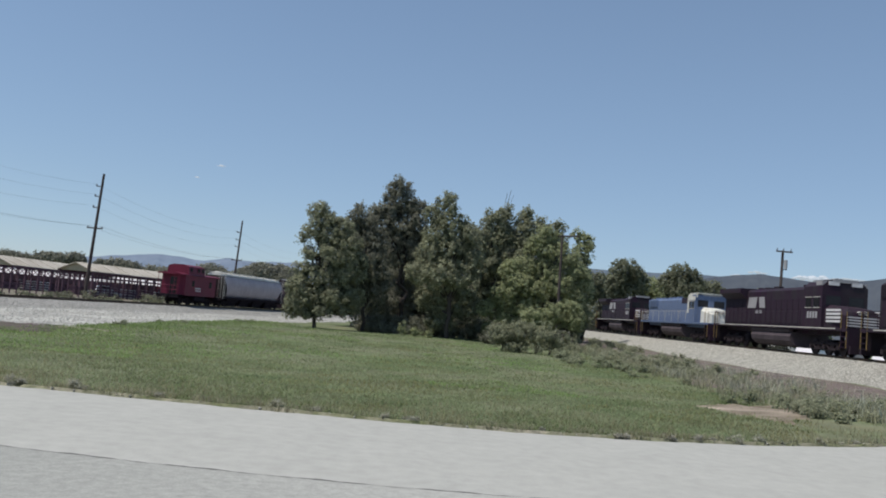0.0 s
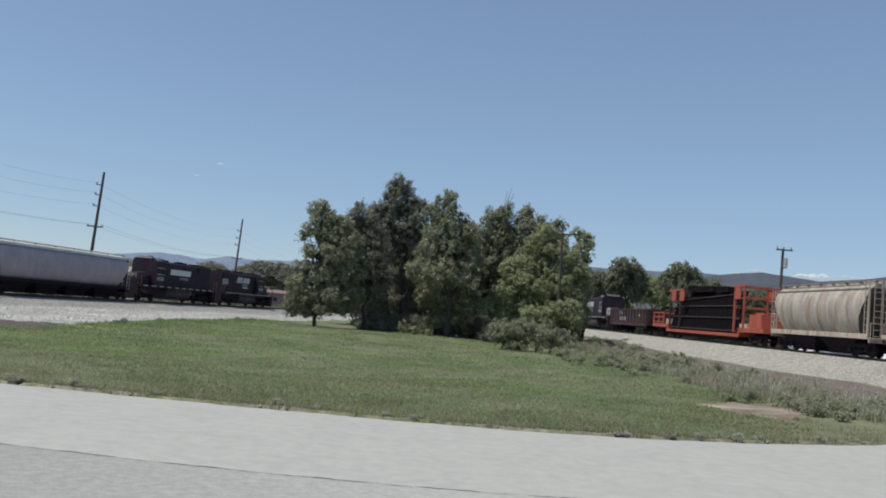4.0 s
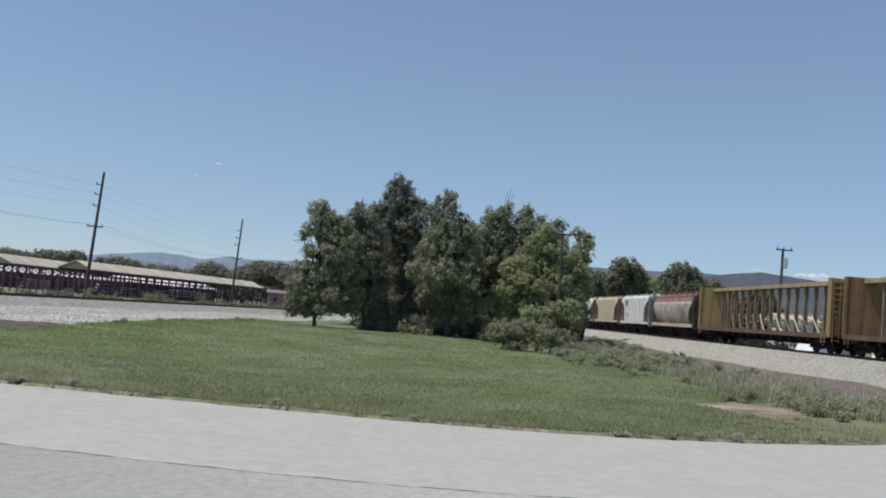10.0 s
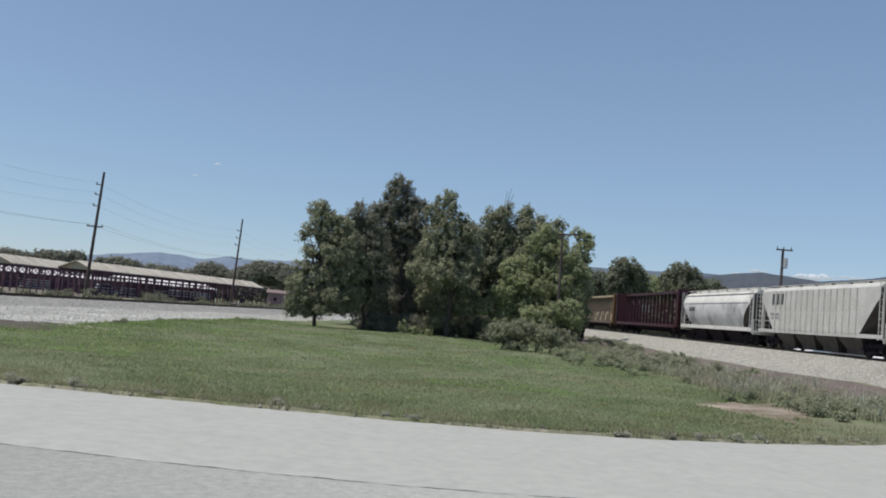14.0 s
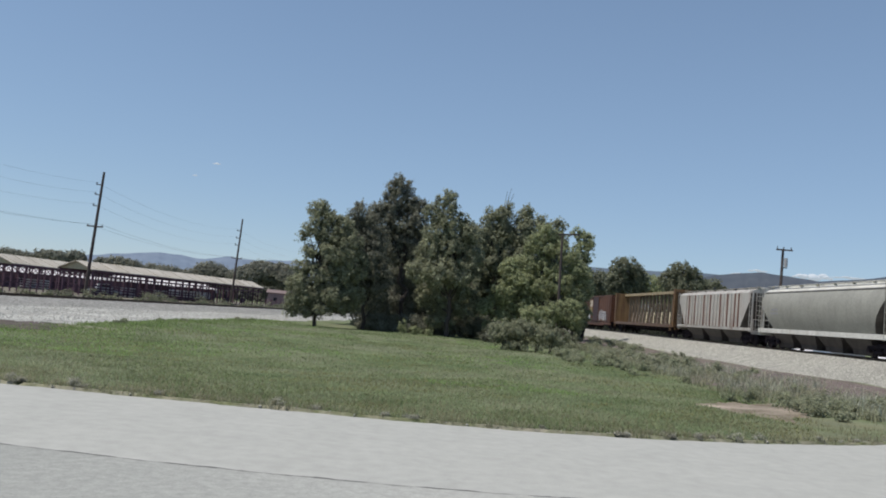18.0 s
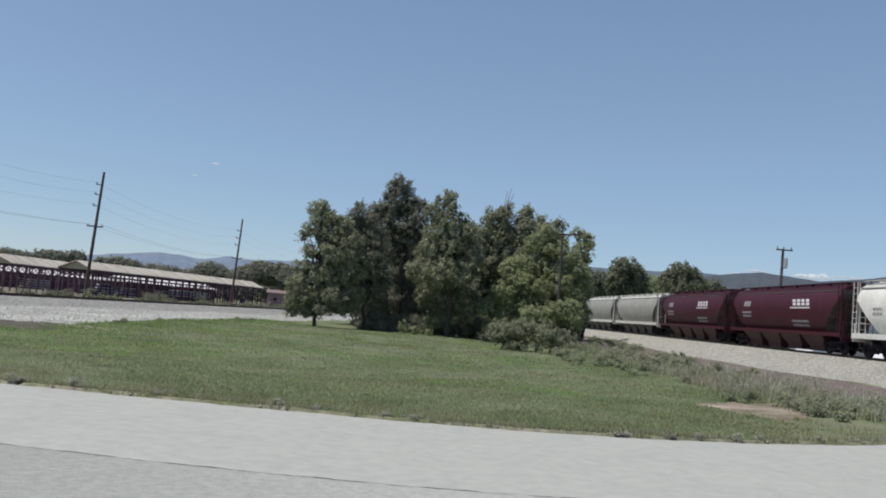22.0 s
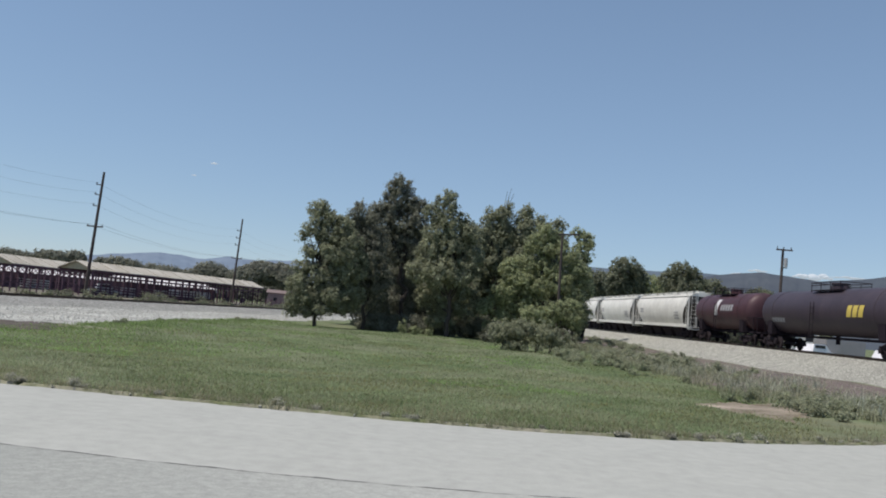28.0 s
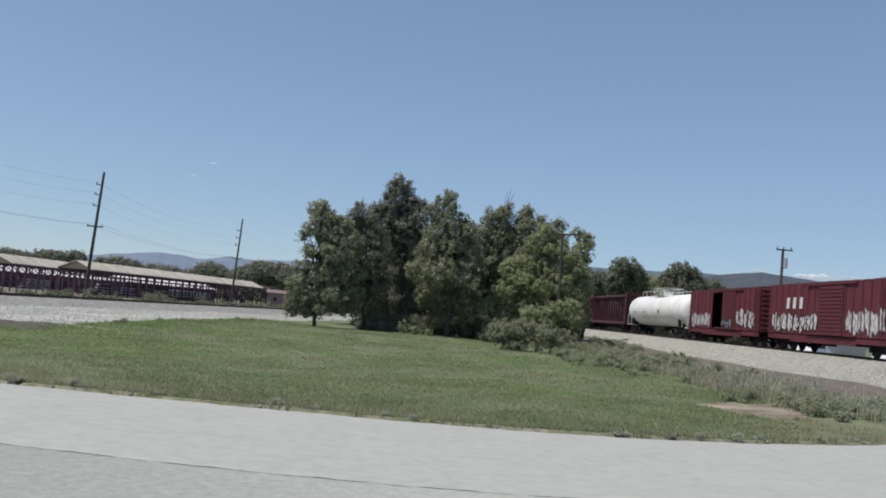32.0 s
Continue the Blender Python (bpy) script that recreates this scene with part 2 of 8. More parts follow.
# ---- track ----
def bed(name, mat, origin, d, side, z_top, half, toe_z, toe, s0, s1, label):
    """A ballast bed: a flat top and two slopes of loose stone."""
    rng = np.random.default_rng(3)
    ss = np.concatenate([np.arange(s0, -60, 8.0), np.arange(-60, 160, 0.5), np.arange(160, s1, 12.0)])
    ks = [-toe, -toe * 0.85, -half - 0.6, -half, -half * 0.5, 0, half * 0.5, half, half + 0.5, half + (toe - half) * 0.35, half + (toe - half) * 0.6, half + (toe - half) * 0.8, toe * 0.95, toe]
    V, F = [], []
    for i, s in enumerate(ss):
        for k in ks:
            f = max(0.0, (abs(k) - half) / (toe - half))
            z = z_top + (toe_z - z_top) * f ** 0.85 + (rng.normal(0, 0.014) if 0 < f < 0.95 else 0)
            q = k + (rng.normal(0, 0.12) if f > 0.9 else 0)
            p = Vector(origin) + d * s + side * q
            V.append((p.x, p.y, z))
        if i:
            for j in range(len(ks) - 1):
                a = (i - 1) * len(ks) + j
                F.append((a, a + 1, a + len(ks) + 1, a + len(ks)))
    me = bpy.data.meshes.new(name)
    me.from_pydata(V, [], F)
    for p in me.polygons:
        p.use_smooth = True
    return tagged(mesh_part(name, me, mat), label, "ballast", kind="structure")


bed("ballast_main", M_BALLAST, (R_X, R_Y, 0), R_DIR, R_LEFT, R_Z - 0.19, 1.9, -0.12, 5.6, -640, 900, "pale crushed stone bank under the main line")
bed("ballast_branch", M_BALLAST_OLD, (L_X, L_Y, 0), L_DIR, L_RIGHT, L_Z - 0.19, 1.9, -0.5, 9.5, -330, 238, "grey crushed stone bed under the branch line")


def track(name, origin, d, side, z, s0, s1, label):
    thing = tagged(empty(name), label, "track", kind="structure")
    for k in (-0.7525, 0.7525):
        bm = bmesh.new()
        for y0, y1, z0, z1 in ((-0.07, 0.07, -0.165, -0.145), (-0.012, 0.012, -0.147, -0.03), (-0.037, 0.037, -0.032, 0.0)):
            box(bm, (0, (y0 + y1) / 2, (z0 + z1) / 2), (s1 - s0, y1 - y0, z1 - z0))
        ob = part("rail", bm, M_RAIL, thing)
        mid = Vector(origin) + d * ((s0 + s1) / 2) + side * k
        ob.matrix_basis = Matrix.Translation((mid.x, mid.y, z)) @ Matrix.Rotation(math.atan2(d.y, d.x), 4, "Z")
    return thing


main_track = track("main_track", (R_X, R_Y, 0), R_DIR, R_LEFT, R_Z, -640, 900, "rusty steel rails on dark timber sleepers")
branch_track = track("branch_track", (L_X, L_Y, 0), L_DIR, L_RIGHT, L_Z, -330, 238, "rusty steel rails of the branch line")


# pale gravel lot between the field and the branch
def lot_x(y):
    """Where the grass meets the gravel."""
    return np.interp(y, (0, 34, 40, 46, 51, 62, 73, 80, 110), (-19.5, -17.9, -17.2, -17.7, -18.1, -18.5, -17.2, -14.8, -11.8))


def lot_near(t):
    return (float(lot_x(t)) + wob(t, 0.25, 0.5), t)


def lot_far(t):
    p = Vector((L_X, L_Y, 0)) + L_DIR * ((t - L_Y) / L_DIR.y) + L_RIGHT * 8.2
    return (p.x, p.y)


strip("gravel_lot", M_GRAVEL, lot_near, lot_far, 14, -30, 200, 1.0, "pale gravel lot beside the branch line", "gravel", 0.05)


def bank_near(t):
    return (R_X - 14.3 + 2.2 * ease(40, 70, t) + wob(t, 0.5, 0.35), t)


def bank_far(t):
    p = Vector((R_X, R_Y, 0)) + R_DIR * (t - R_Y) + R_LEFT * 4.9
    return (p.x, t)


strip("dry_bank", M_BANK, bank_near, bank_far, 10, 22, 160, 0.8, "bare brown bank with dry weeds", "bank", 0.04)


def yard_near(t):
    p = Vector((L_X, L_Y, 0)) + L_DIR * ((t - L_Y) / L_DIR.y) - L_RIGHT * 5.0
    return (p.x, p.y)


def yard_far(t):
    p = Vector((L_X, L_Y, 0)) + L_DIR * ((t - L_Y) / L_DIR.y) - L_RIGHT * (62 + wob(t, 3, 0.1))
    return (p.x, p.y)


M_YARD = shade("pale_trodden_earth", (0.2, 0.175, 0.16), rough=0.95, dark=0.6, scale=0.3, fine=2, second=(0.2, 0.19, 0.13), mix_scale=0.15, spec=0.15)
strip("yard_dirt", M_YARD, yard_near, yard_far, 16, 60, 230, 3.0, "bare trodden earth of the stock yard", "soil", 0.05)


def verge_near(t):
    return (t, road_far(t) - 0.04)


def verge_far(t):
    return (t, road_far(t) + 0.16 + max(-0.1, wob(t * 1.7, 0.1)) + wob(t * 6, 0.03))


M_VERGE = shade("verge_dust", (0.30, 0.285, 0.22), rough=0.95, dark=0.45, scale=3, fine=22, second=(0.15, 0.17, 0.085), mix_scale=1.6, spec=0.15)
strip("road_verge", M_VERGE, verge_near, verge_far, 4, -14, 20, 0.12, "thin strip of dusty soil at the road edge", "soil", 0.03)

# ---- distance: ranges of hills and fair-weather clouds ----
# Hill material: blue haze of distance put in as an even emission.
def hill_mat(name, c, haze_glow):
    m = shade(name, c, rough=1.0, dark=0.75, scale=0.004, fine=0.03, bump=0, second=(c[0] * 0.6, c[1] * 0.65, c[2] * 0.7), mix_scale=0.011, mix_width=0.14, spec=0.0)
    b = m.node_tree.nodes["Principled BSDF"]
    b.inputs["Emission Color"].default_value, b.inputs["Emission Strength"].default_value = (*haze_glow, 1), 1.0
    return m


def ridge(name, dist, keys, mat, label, seed, rough=0.05):
    """A long hill seen far off: keys are (bearing, height of the crest in degrees)."""
    az = np.arange(keys[0][0], keys[-1][0] + 0.01, 0.2)
    el = np.interp(az, [k[0] for k in keys], [k[1] for k in keys])
    r_ = np.random.default_rng(seed)
    for f, a in ((0.7, 0.6), (1.9, 0.4), (4.3, 0.25)):
        el = el + rough * a * np.sin(az * f + r_.uniform(0, 6))
    V, F = [], []
    steps = ((1.0, 1.0), (0.93, 0.72), (0.86, 0.4), (0.78, 0.15), (0.7, -0.02))
    for i, (a, e) in enumerate(zip(az, el)):
        h = dist * math.tan(radians(e)) + EYE_Z
        for k, (fd, fh) in enumerate(steps):
            q = dist * fd + (r_.uniform(-1, 1) * dist * 0.012 if 0 < k < 4 else 0)
            V.append((q * math.sin(radians(a)), q * math.cos(radians(a)), h * fh))
        if i:
            for k in range(len(steps) - 1):
                b = (i - 1) * len(steps) + k
                F.append((b, b + 1, b + len(steps) + 1, b + len(steps)))
    me = bpy.data.meshes.new(name)
    me.from_pydata(V, [], F)
    for p in me.polygons:
        p.use_smooth = True
    tagged(mesh_part(name, me, mat), label, "hills", kind="structure")


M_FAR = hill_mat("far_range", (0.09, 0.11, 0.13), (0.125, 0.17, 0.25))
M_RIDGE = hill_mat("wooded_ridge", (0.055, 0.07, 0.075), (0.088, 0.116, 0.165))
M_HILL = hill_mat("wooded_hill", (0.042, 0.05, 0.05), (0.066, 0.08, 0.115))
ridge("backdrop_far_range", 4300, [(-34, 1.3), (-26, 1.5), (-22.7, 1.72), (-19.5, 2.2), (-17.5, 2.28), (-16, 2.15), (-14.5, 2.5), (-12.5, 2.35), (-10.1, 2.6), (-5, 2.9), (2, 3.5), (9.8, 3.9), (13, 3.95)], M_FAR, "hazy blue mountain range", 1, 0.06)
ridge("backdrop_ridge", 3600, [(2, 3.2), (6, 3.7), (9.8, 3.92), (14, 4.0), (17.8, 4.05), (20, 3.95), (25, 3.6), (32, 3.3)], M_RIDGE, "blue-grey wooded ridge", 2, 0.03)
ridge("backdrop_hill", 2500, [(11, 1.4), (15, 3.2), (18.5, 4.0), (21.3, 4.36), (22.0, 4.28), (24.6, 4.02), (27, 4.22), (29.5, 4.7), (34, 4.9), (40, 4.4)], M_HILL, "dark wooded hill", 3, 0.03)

# Cloud brightness is put into the material as an even glow.
M_CLOUD = shade("cloud", (0.2, 0.205, 0.21), rough=1.0, dark=0.9, scale=0.02, fine=0.1, bump=0, spec=0)
M_CLOUD.node_tree.nodes["Principled BSDF"].inputs["Emission Color"].default_value = (0.37, 0.45, 0.53, 1)
M_CLOUD.node_tree.nodes["Principled BSDF"].inputs["Emission Strength"].default_value = 1.0


def cloud(x, y, z, w, h, seed):
    r_ = random.Random(seed)
    bm = bmesh.new()
    for i in range(16):
        u = r_.uniform(-1, 1)
        k = (1 - abs(u)) * 0.8 + 0.25
        bmesh.ops.create_icosphere(bm, subdivisions=2, radius=1, matrix=Matrix.Translation((u * w, r_.uniform(-0.3, 0.3) * w, r_.uniform(0, 0.6) * h * k)) @ Matrix.Diagonal((w * 0.3 * k, w * 0.3, h * 0.5 * k, 1)))
    ob = part("backdrop_cloud", bm, M_CLOUD, None, "", True)
    ob.matrix_basis = pose(x, y, z)
    return tagged(ob, "small white fair-weather cloud above the hills", "cloud", "clouds", "structure")


for az, el, w, h, sd in ((24.3, 4.2, 95, 34, 1), (19.9, 4.17, 50, 8, 2), (26.4, 4.3, 90, 9, 3), (20.9, 4.42, 60, 9, 4)):
    cloud(4700 * math.sin(radians(az)), 4700 * math.cos(radians(az)), 4700 * math.tan(radians(el)), w, h, sd)


# two wisps that drift in the clear sky
WISPS = [(cloud(-1272, 4560, 713, 22, 9, 5), 46), (cloud(-1400, 4560, 638, 16, 6, 6), 20)]

# a small white water tower on the hill
tx, ty, tz = 2050 * math.sin(radians(27.09)), 2050 * math.cos(radians(27.09)), 2050 * math.tan(radians(3.24))
tower = tagged(empty("water_tower", pose(tx, ty, tz)), "small white water tower on the wooded hill", "water tower")
M_TOWER = shade("white_tower_paint", (0.7, 0.7, 0.7), rough=0.6)
tb = bmesh.new()
bmesh.ops.create_uvsphere(tb, u_segments=16, v_segments=10, radius=2.6, matrix=Matrix.Diagonal((1, 1, 0.8, 1)))
part("bowl", tb, M_TOWER, tower, "", True)
part("stem", rods([((0, 0, -16), (0, 0, -1.8))], 0.6, 10), M_TOWER, tower)

# ---- trees: place, trunk height and crown masses (x, z, half width, half height) ----
TREES = [
    ("leaf_mid", "broad leafy tree with layered limbs and dark hollows", -10.7, 73, [(-0.5, 9.9, 0.85, 0.60), (-0.1, 9.2, 0.70, 0.70), (-0.9, 8.8, 0.40, 0.20), (-1.4, 7.9, 0.55, 0.40), (-1.7, 7.3, 0.35, 0.35), (-0.5, 7.9, 0.70, 0.40), (0.8, 8.9, 0.80, 0.50), (0.5, 7.6, 1.10, 0.70), (1.5, 8.6, 0.90, 0.70), (-0.9, 6.0, 0.60, 0.50), (-1.6, 4.5, 0.80, 0.60), (-1.8, 3.0, 0.90, 0.70), (-2.0, 1.6, 0.70, 0.75), (-0.6, 2.0, 1.10, 0.90), (-0.2, 3.9, 1.20, 1.00), (1.1, 6.0, 1.20, 1.20), (1.8, 4.1, 1.40, 1.20), (2.2, 7.1, 1.10, 1.00), (2.7, 5.2, 1.30, 1.30), (1.4, 2.3, 1.20, 0.80), (3.0, 2.4, 1.00, 0.90), (-2.1, 0.9, 0.65, 0.5), (-0.7, 0.95, 0.8, 0.5), (0.6, 1.1, 0.9, 0.5), (2.2, 1.25, 0.9, 0.45), (-1.2, 2.1, 1.1, 0.8), (1.0, 2.3, 1.2, 0.9)]),
    ("leaf_dark", "leafy tree with a pointed top", -6.8, 76, [(-1.2, 10.7, 0.31, 0.47), (-1.3, 9.9, 0.68, 0.62), (-1.7, 9.2, 0.68, 0.57), (-0.6, 9.2, 0.62, 0.62), (-0.1, 9.7, 0.52, 0.42), (-1.0, 8.0, 1.25, 0.94), (0.3, 7.8, 1.25, 1.25), (-0.1, 6.2, 1.46, 1.35), (-0.4, 4.3, 1.35, 1.35), (1.1, 4.0, 1.04, 1.56), (1.0, 1.6, 1.04, 1.15)]),
    ("leaf_dark", "tall dark narrow tree above the clump", -3.6, 79, [(-1.2, 13.9, 0.49, 0.49), (-1.8, 13.1, 0.32, 0.65), (-2.1, 12.2, 0.32, 0.76), (-0.2, 13.4, 0.27, 0.54), (-1.0, 12.6, 0.76, 0.87), (-1.6, 11.1, 0.76, 1.08), (-0.1, 11.8, 0.76, 0.97), (0.6, 11.7, 0.65, 0.65), (1.3, 11.6, 0.49, 0.54), (-2.8, 11.0, 0.70, 0.54), (-3.3, 10.5, 0.54, 0.43), (-2.3, 9.8, 0.87, 0.87), (-0.5, 9.7, 1.30, 1.41), (1.0, 10.1, 0.97, 1.08), (-0.7, 7.5, 1.30, 1.62), (0.7, 7.6, 1.08, 1.41), (0.1, 4.8, 1.41, 1.62), (-0.5, 2.0, 1.52, 1.62)]),
    ("leaf_mid", "rounded leafy tree with lighter foliage", 1.0, 74, [(-0.8, 12.1, 0.46, 0.46), (-1.4, 11.5, 0.46, 0.46), (-0.5, 11.1, 0.46, 0.51), (-2.4, 10.8, 0.51, 0.51), (-1.7, 10.2, 0.71, 0.56), (-0.7, 9.9, 0.76, 0.66), (0.4, 10.1, 0.46, 0.46), (1.0, 9.6, 0.46, 0.35), (-1.6, 8.7, 1.12, 0.91), (0.2, 8.7, 1.12, 0.91), (1.5, 8.7, 0.71, 0.76), (-2.2, 7.1, 1.12, 1.01), (-0.4, 7.1, 1.22, 1.01), (1.4, 6.9, 1.12, 1.12), (-2.8, 5.2, 1.12, 0.91), (-1.0, 5.1, 1.42, 1.12), (1.0, 5.1, 1.22, 1.22), (-0.3, 2.9, 1.42, 1.12), (-2.1, 3.3, 0.91, 1.12), (1.5, 2.8, 1.12, 1.32), (-0.7, 1.1, 1.22, 0.71)]),
    ("leaf_mid", "dark upright tree in the clump", 5.5, 83, [(-1.1, 12.0, 0.45, 0.45), (-1.1, 11.1, 0.57, 0.68), (-1.5, 10.1, 0.51, 0.74), (0.6, 12.6, 0.45, 0.51), (0.3, 11.8, 0.74, 0.74), (0.2, 10.8, 0.74, 0.91), (0.8, 10.1, 0.74, 1.02), (-0.7, 9.1, 1.02, 1.14), (-0.8, 7.1, 1.25, 1.36), (0.6, 7.8, 1.14, 1.36), (-0.9, 4.5, 1.36, 1.59), (-0.9, 2.0, 1.25, 1.36), (-1.9, 3.9, 0.91, 1.36)]),
    ("leaf_mid", "dark upright tree in the clump", 8.7, 83, [(-0.6, 12.6, 0.45, 0.40), (-0.7, 11.7, 0.74, 0.80), (-0.3, 10.9, 0.63, 0.91), (-1.0, 10.1, 0.74, 1.02), (0.1, 9.5, 0.80, 0.91), (-0.6, 8.3, 1.02, 1.02), (0.6, 7.2, 1.14, 1.14), (-1.1, 6.2, 0.91, 1.14)]),
    ("leaf_mid", "small dark tree behind the lamp pole", 11.8, 85, [(-1.9, 12.0, 0.41, 0.47), (-1.9, 11.3, 0.52, 0.47), (-0.3, 11.8, 0.47, 0.35), (0.2, 11.6, 0.41, 0.35), (-0.8, 11.4, 0.47, 0.35), (-1.4, 10.4, 0.82, 0.70), (-0.2, 10.2, 0.82, 0.82)]),
    ("leaf_light", "sunlit bushy tree with bright green foliage", 9.2, 75, [(-0.0, 9.8, 0.62, 0.51), (-0.7, 9.0, 0.62, 0.51), (0.8, 9.4, 0.46, 0.41), (-1.2, 8.3, 0.46, 0.41), (0.1, 8.3, 1.03, 0.62), (1.6, 8.7, 0.46, 0.41), (2.0, 7.7, 1.03, 0.72), (-1.6, 6.7, 1.23, 0.82), (-2.8, 6.0, 0.92, 0.82), (0.2, 6.5, 1.13, 0.82), (1.4, 5.3, 1.23, 0.92), (-2.0, 4.8, 1.34, 1.03), (-0.1, 4.7, 1.03, 0.82), (-3.4, 3.9, 1.03, 0.92), (-4.6, 2.5, 0.77, 0.67), (-3.0, 2.1, 1.13, 0.92), (-1.3, 3.0, 1.03, 0.72), (-3.7, 0.8, 1.03, 0.72), (3.1, 6.5, 0.82, 0.72), (3.7, 5.5, 0.72, 0.82), (3.0, 4.2, 0.82, 1.03), (-4.0, 0.1, 0.77, 0.41)]),
    ("leaf_light", "slim leafy tree at the edge of the clump", 15.4, 88, [(-1.1, 11.3, 0.54, 0.48), (-0.3, 10.8, 0.54, 0.48), (0.3, 10.4, 0.48, 0.42), (-0.6, 9.8, 0.72, 0.54), (0.1, 8.8, 0.42, 0.36), (-0.6, 8.6, 0.60, 0.54), (-0.5, 7.1, 0.84, 0.90), (0.1, 5.6, 0.72, 1.08), (-0.4, 3.5, 0.72, 1.21), (-0.9, 1.6, 0.8, 1.0), (0.0, 2.6, 0.6, 1.0)]),
    # Two fill masses added; their dark leaves stand in for the clump's inner shade.
    ("leaf_dark", "undergrowth fill closing the clump, dark leaves for its shade", -4.2, 86, [(-6.5, 5.4, 1.77, 1.53), (-6.2, 2.7, 1.77, 1.53), (-4.1, 5.6, 1.77, 1.53), (-3.9, 2.9, 1.77, 1.53), (-3.3, 0.5, 1.4, 1.4), (-1.8, 5.8, 1.77, 1.53), (-1.5, 3.1, 1.77, 1.53), (-1.3, 0.7, 1.77, 1.53), (0.6, 6.0, 1.77, 1.53), (0.8, 3.3, 1.77, 1.53), (1.0, 0.9, 1.77, 1.53), (2.9, 6.2, 1.77, 1.53), (3.2, 3.5, 1.77, 1.53), (3.4, 1.1, 1.77, 1.53), (5.3, 6.4, 1.77, 1.53), (5.5, 3.7, 1.77, 1.53), (5.7, 1.3, 1.77, 1.53), (7.6, 6.6, 1.77, 1.53), (7.8, 3.9, 1.77, 1.53), (8.0, 1.5, 1.77, 1.53), (10.0, 6.8, 1.77, 1.53), (10.2, 4.2, 1.77, 1.53), (10.4, 1.7, 1.77, 1.53), (12.3, 7.0, 1.77, 1.53), (12.5, 4.4, 1.77, 1.53), (12.7, 1.9, 1.77, 1.53), (14.7, 7.2, 1.77, 1.53), (14.9, 4.6, 1.77, 1.53), (15.1, 2.1, 1.77, 1.53), (17.0, 7.4, 1.77, 1.53), (17.2, 4.8, 1.77, 1.53), (17.4, 2.3, 1.77, 1.53)]),
    ("leaf_dark", "fill trees deep in the clump, dark leaves for its shade", 1.8, 92, [(1.0, 9.6, 1.89, 2.14), (-8.7, 8.9, 1.89, 2.27), (-12.7, 7.2, 2.14, 2.52), (-4.9, 8.6, 1.89, 2.14), (4.9, 9.4, 2.52, 2.27), (-3.2, 7.1, 2.27, 2.90), (-9.3, 4.7, 2.77, 2.90), (4.6, 4.6, 2.77, 2.90), (-4.3, 2.3, 2.77, 2.52), (1.0, 2.1, 2.77, 2.27), (7.9, 3.3, 2.52, 2.52)]),
    ("leaf_far", "round shade tree beyond the main line", 34.1, 150, [(-0.7, 11.9, 2.47, 2.05), (-2.2, 9.9, 1.85, 2.05), (1.7, 10.2, 1.75, 2.05), (-0.2, 8.5, 2.67, 2.26)]),
    ("leaf_far", "round shade tree beyond the main line", 46.8, 158, [(-0.9, 12.9, 2.38, 1.84), (1.7, 11.6, 1.95, 1.73), (-2.9, 11.2, 1.62, 1.73), (-0.5, 9.8, 2.81, 2.16)]),
    ("leaf_far", "low tree beyond the main line", 37.2, 190, [(-0.9, 11.4, 3.12, 2.34), (1.8, 9.9, 2.86, 2.34), (-2.5, 9.6, 2.34, 2.60)]),
    ("leaf_light", "low light green tree beyond the main line", 48.2, 185, [(-1.0, 11.4, 3.80, 2.03), (1.6, 10.1, 2.79, 2.03), (-3.0, 9.7, 2.53, 2.03)]),
    ("leaf_far", "leafy tree beyond the main line", 60.5, 180, [(-0.9, 10.9, 2.96, 2.71), (-3.6, 10.0, 2.22, 2.22), (2.0, 9.3, 2.22, 2.22)]),
    ("leaf_far", "rounded tree beyond the main line", 67.9, 175, [(-0.4, 9.6, 2.88, 2.40), (2.3, 8.3, 1.92, 1.92), (-3.0, 7.6, 1.92, 1.92)]),
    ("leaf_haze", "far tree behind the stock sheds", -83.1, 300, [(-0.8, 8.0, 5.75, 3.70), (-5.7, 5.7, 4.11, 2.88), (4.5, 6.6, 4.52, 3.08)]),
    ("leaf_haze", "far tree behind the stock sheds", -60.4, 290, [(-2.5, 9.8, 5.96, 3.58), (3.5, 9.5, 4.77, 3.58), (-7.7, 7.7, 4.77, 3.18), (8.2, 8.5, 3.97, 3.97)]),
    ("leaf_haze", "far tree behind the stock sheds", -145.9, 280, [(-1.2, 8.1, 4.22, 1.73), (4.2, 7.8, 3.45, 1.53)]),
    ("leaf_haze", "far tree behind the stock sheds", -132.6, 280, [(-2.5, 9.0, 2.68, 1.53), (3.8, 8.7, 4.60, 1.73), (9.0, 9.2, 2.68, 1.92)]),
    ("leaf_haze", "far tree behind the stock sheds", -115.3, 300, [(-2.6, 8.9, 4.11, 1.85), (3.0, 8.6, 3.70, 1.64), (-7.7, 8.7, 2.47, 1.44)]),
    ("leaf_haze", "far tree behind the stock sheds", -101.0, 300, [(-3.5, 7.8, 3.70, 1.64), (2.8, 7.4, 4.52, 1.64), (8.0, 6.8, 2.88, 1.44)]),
]
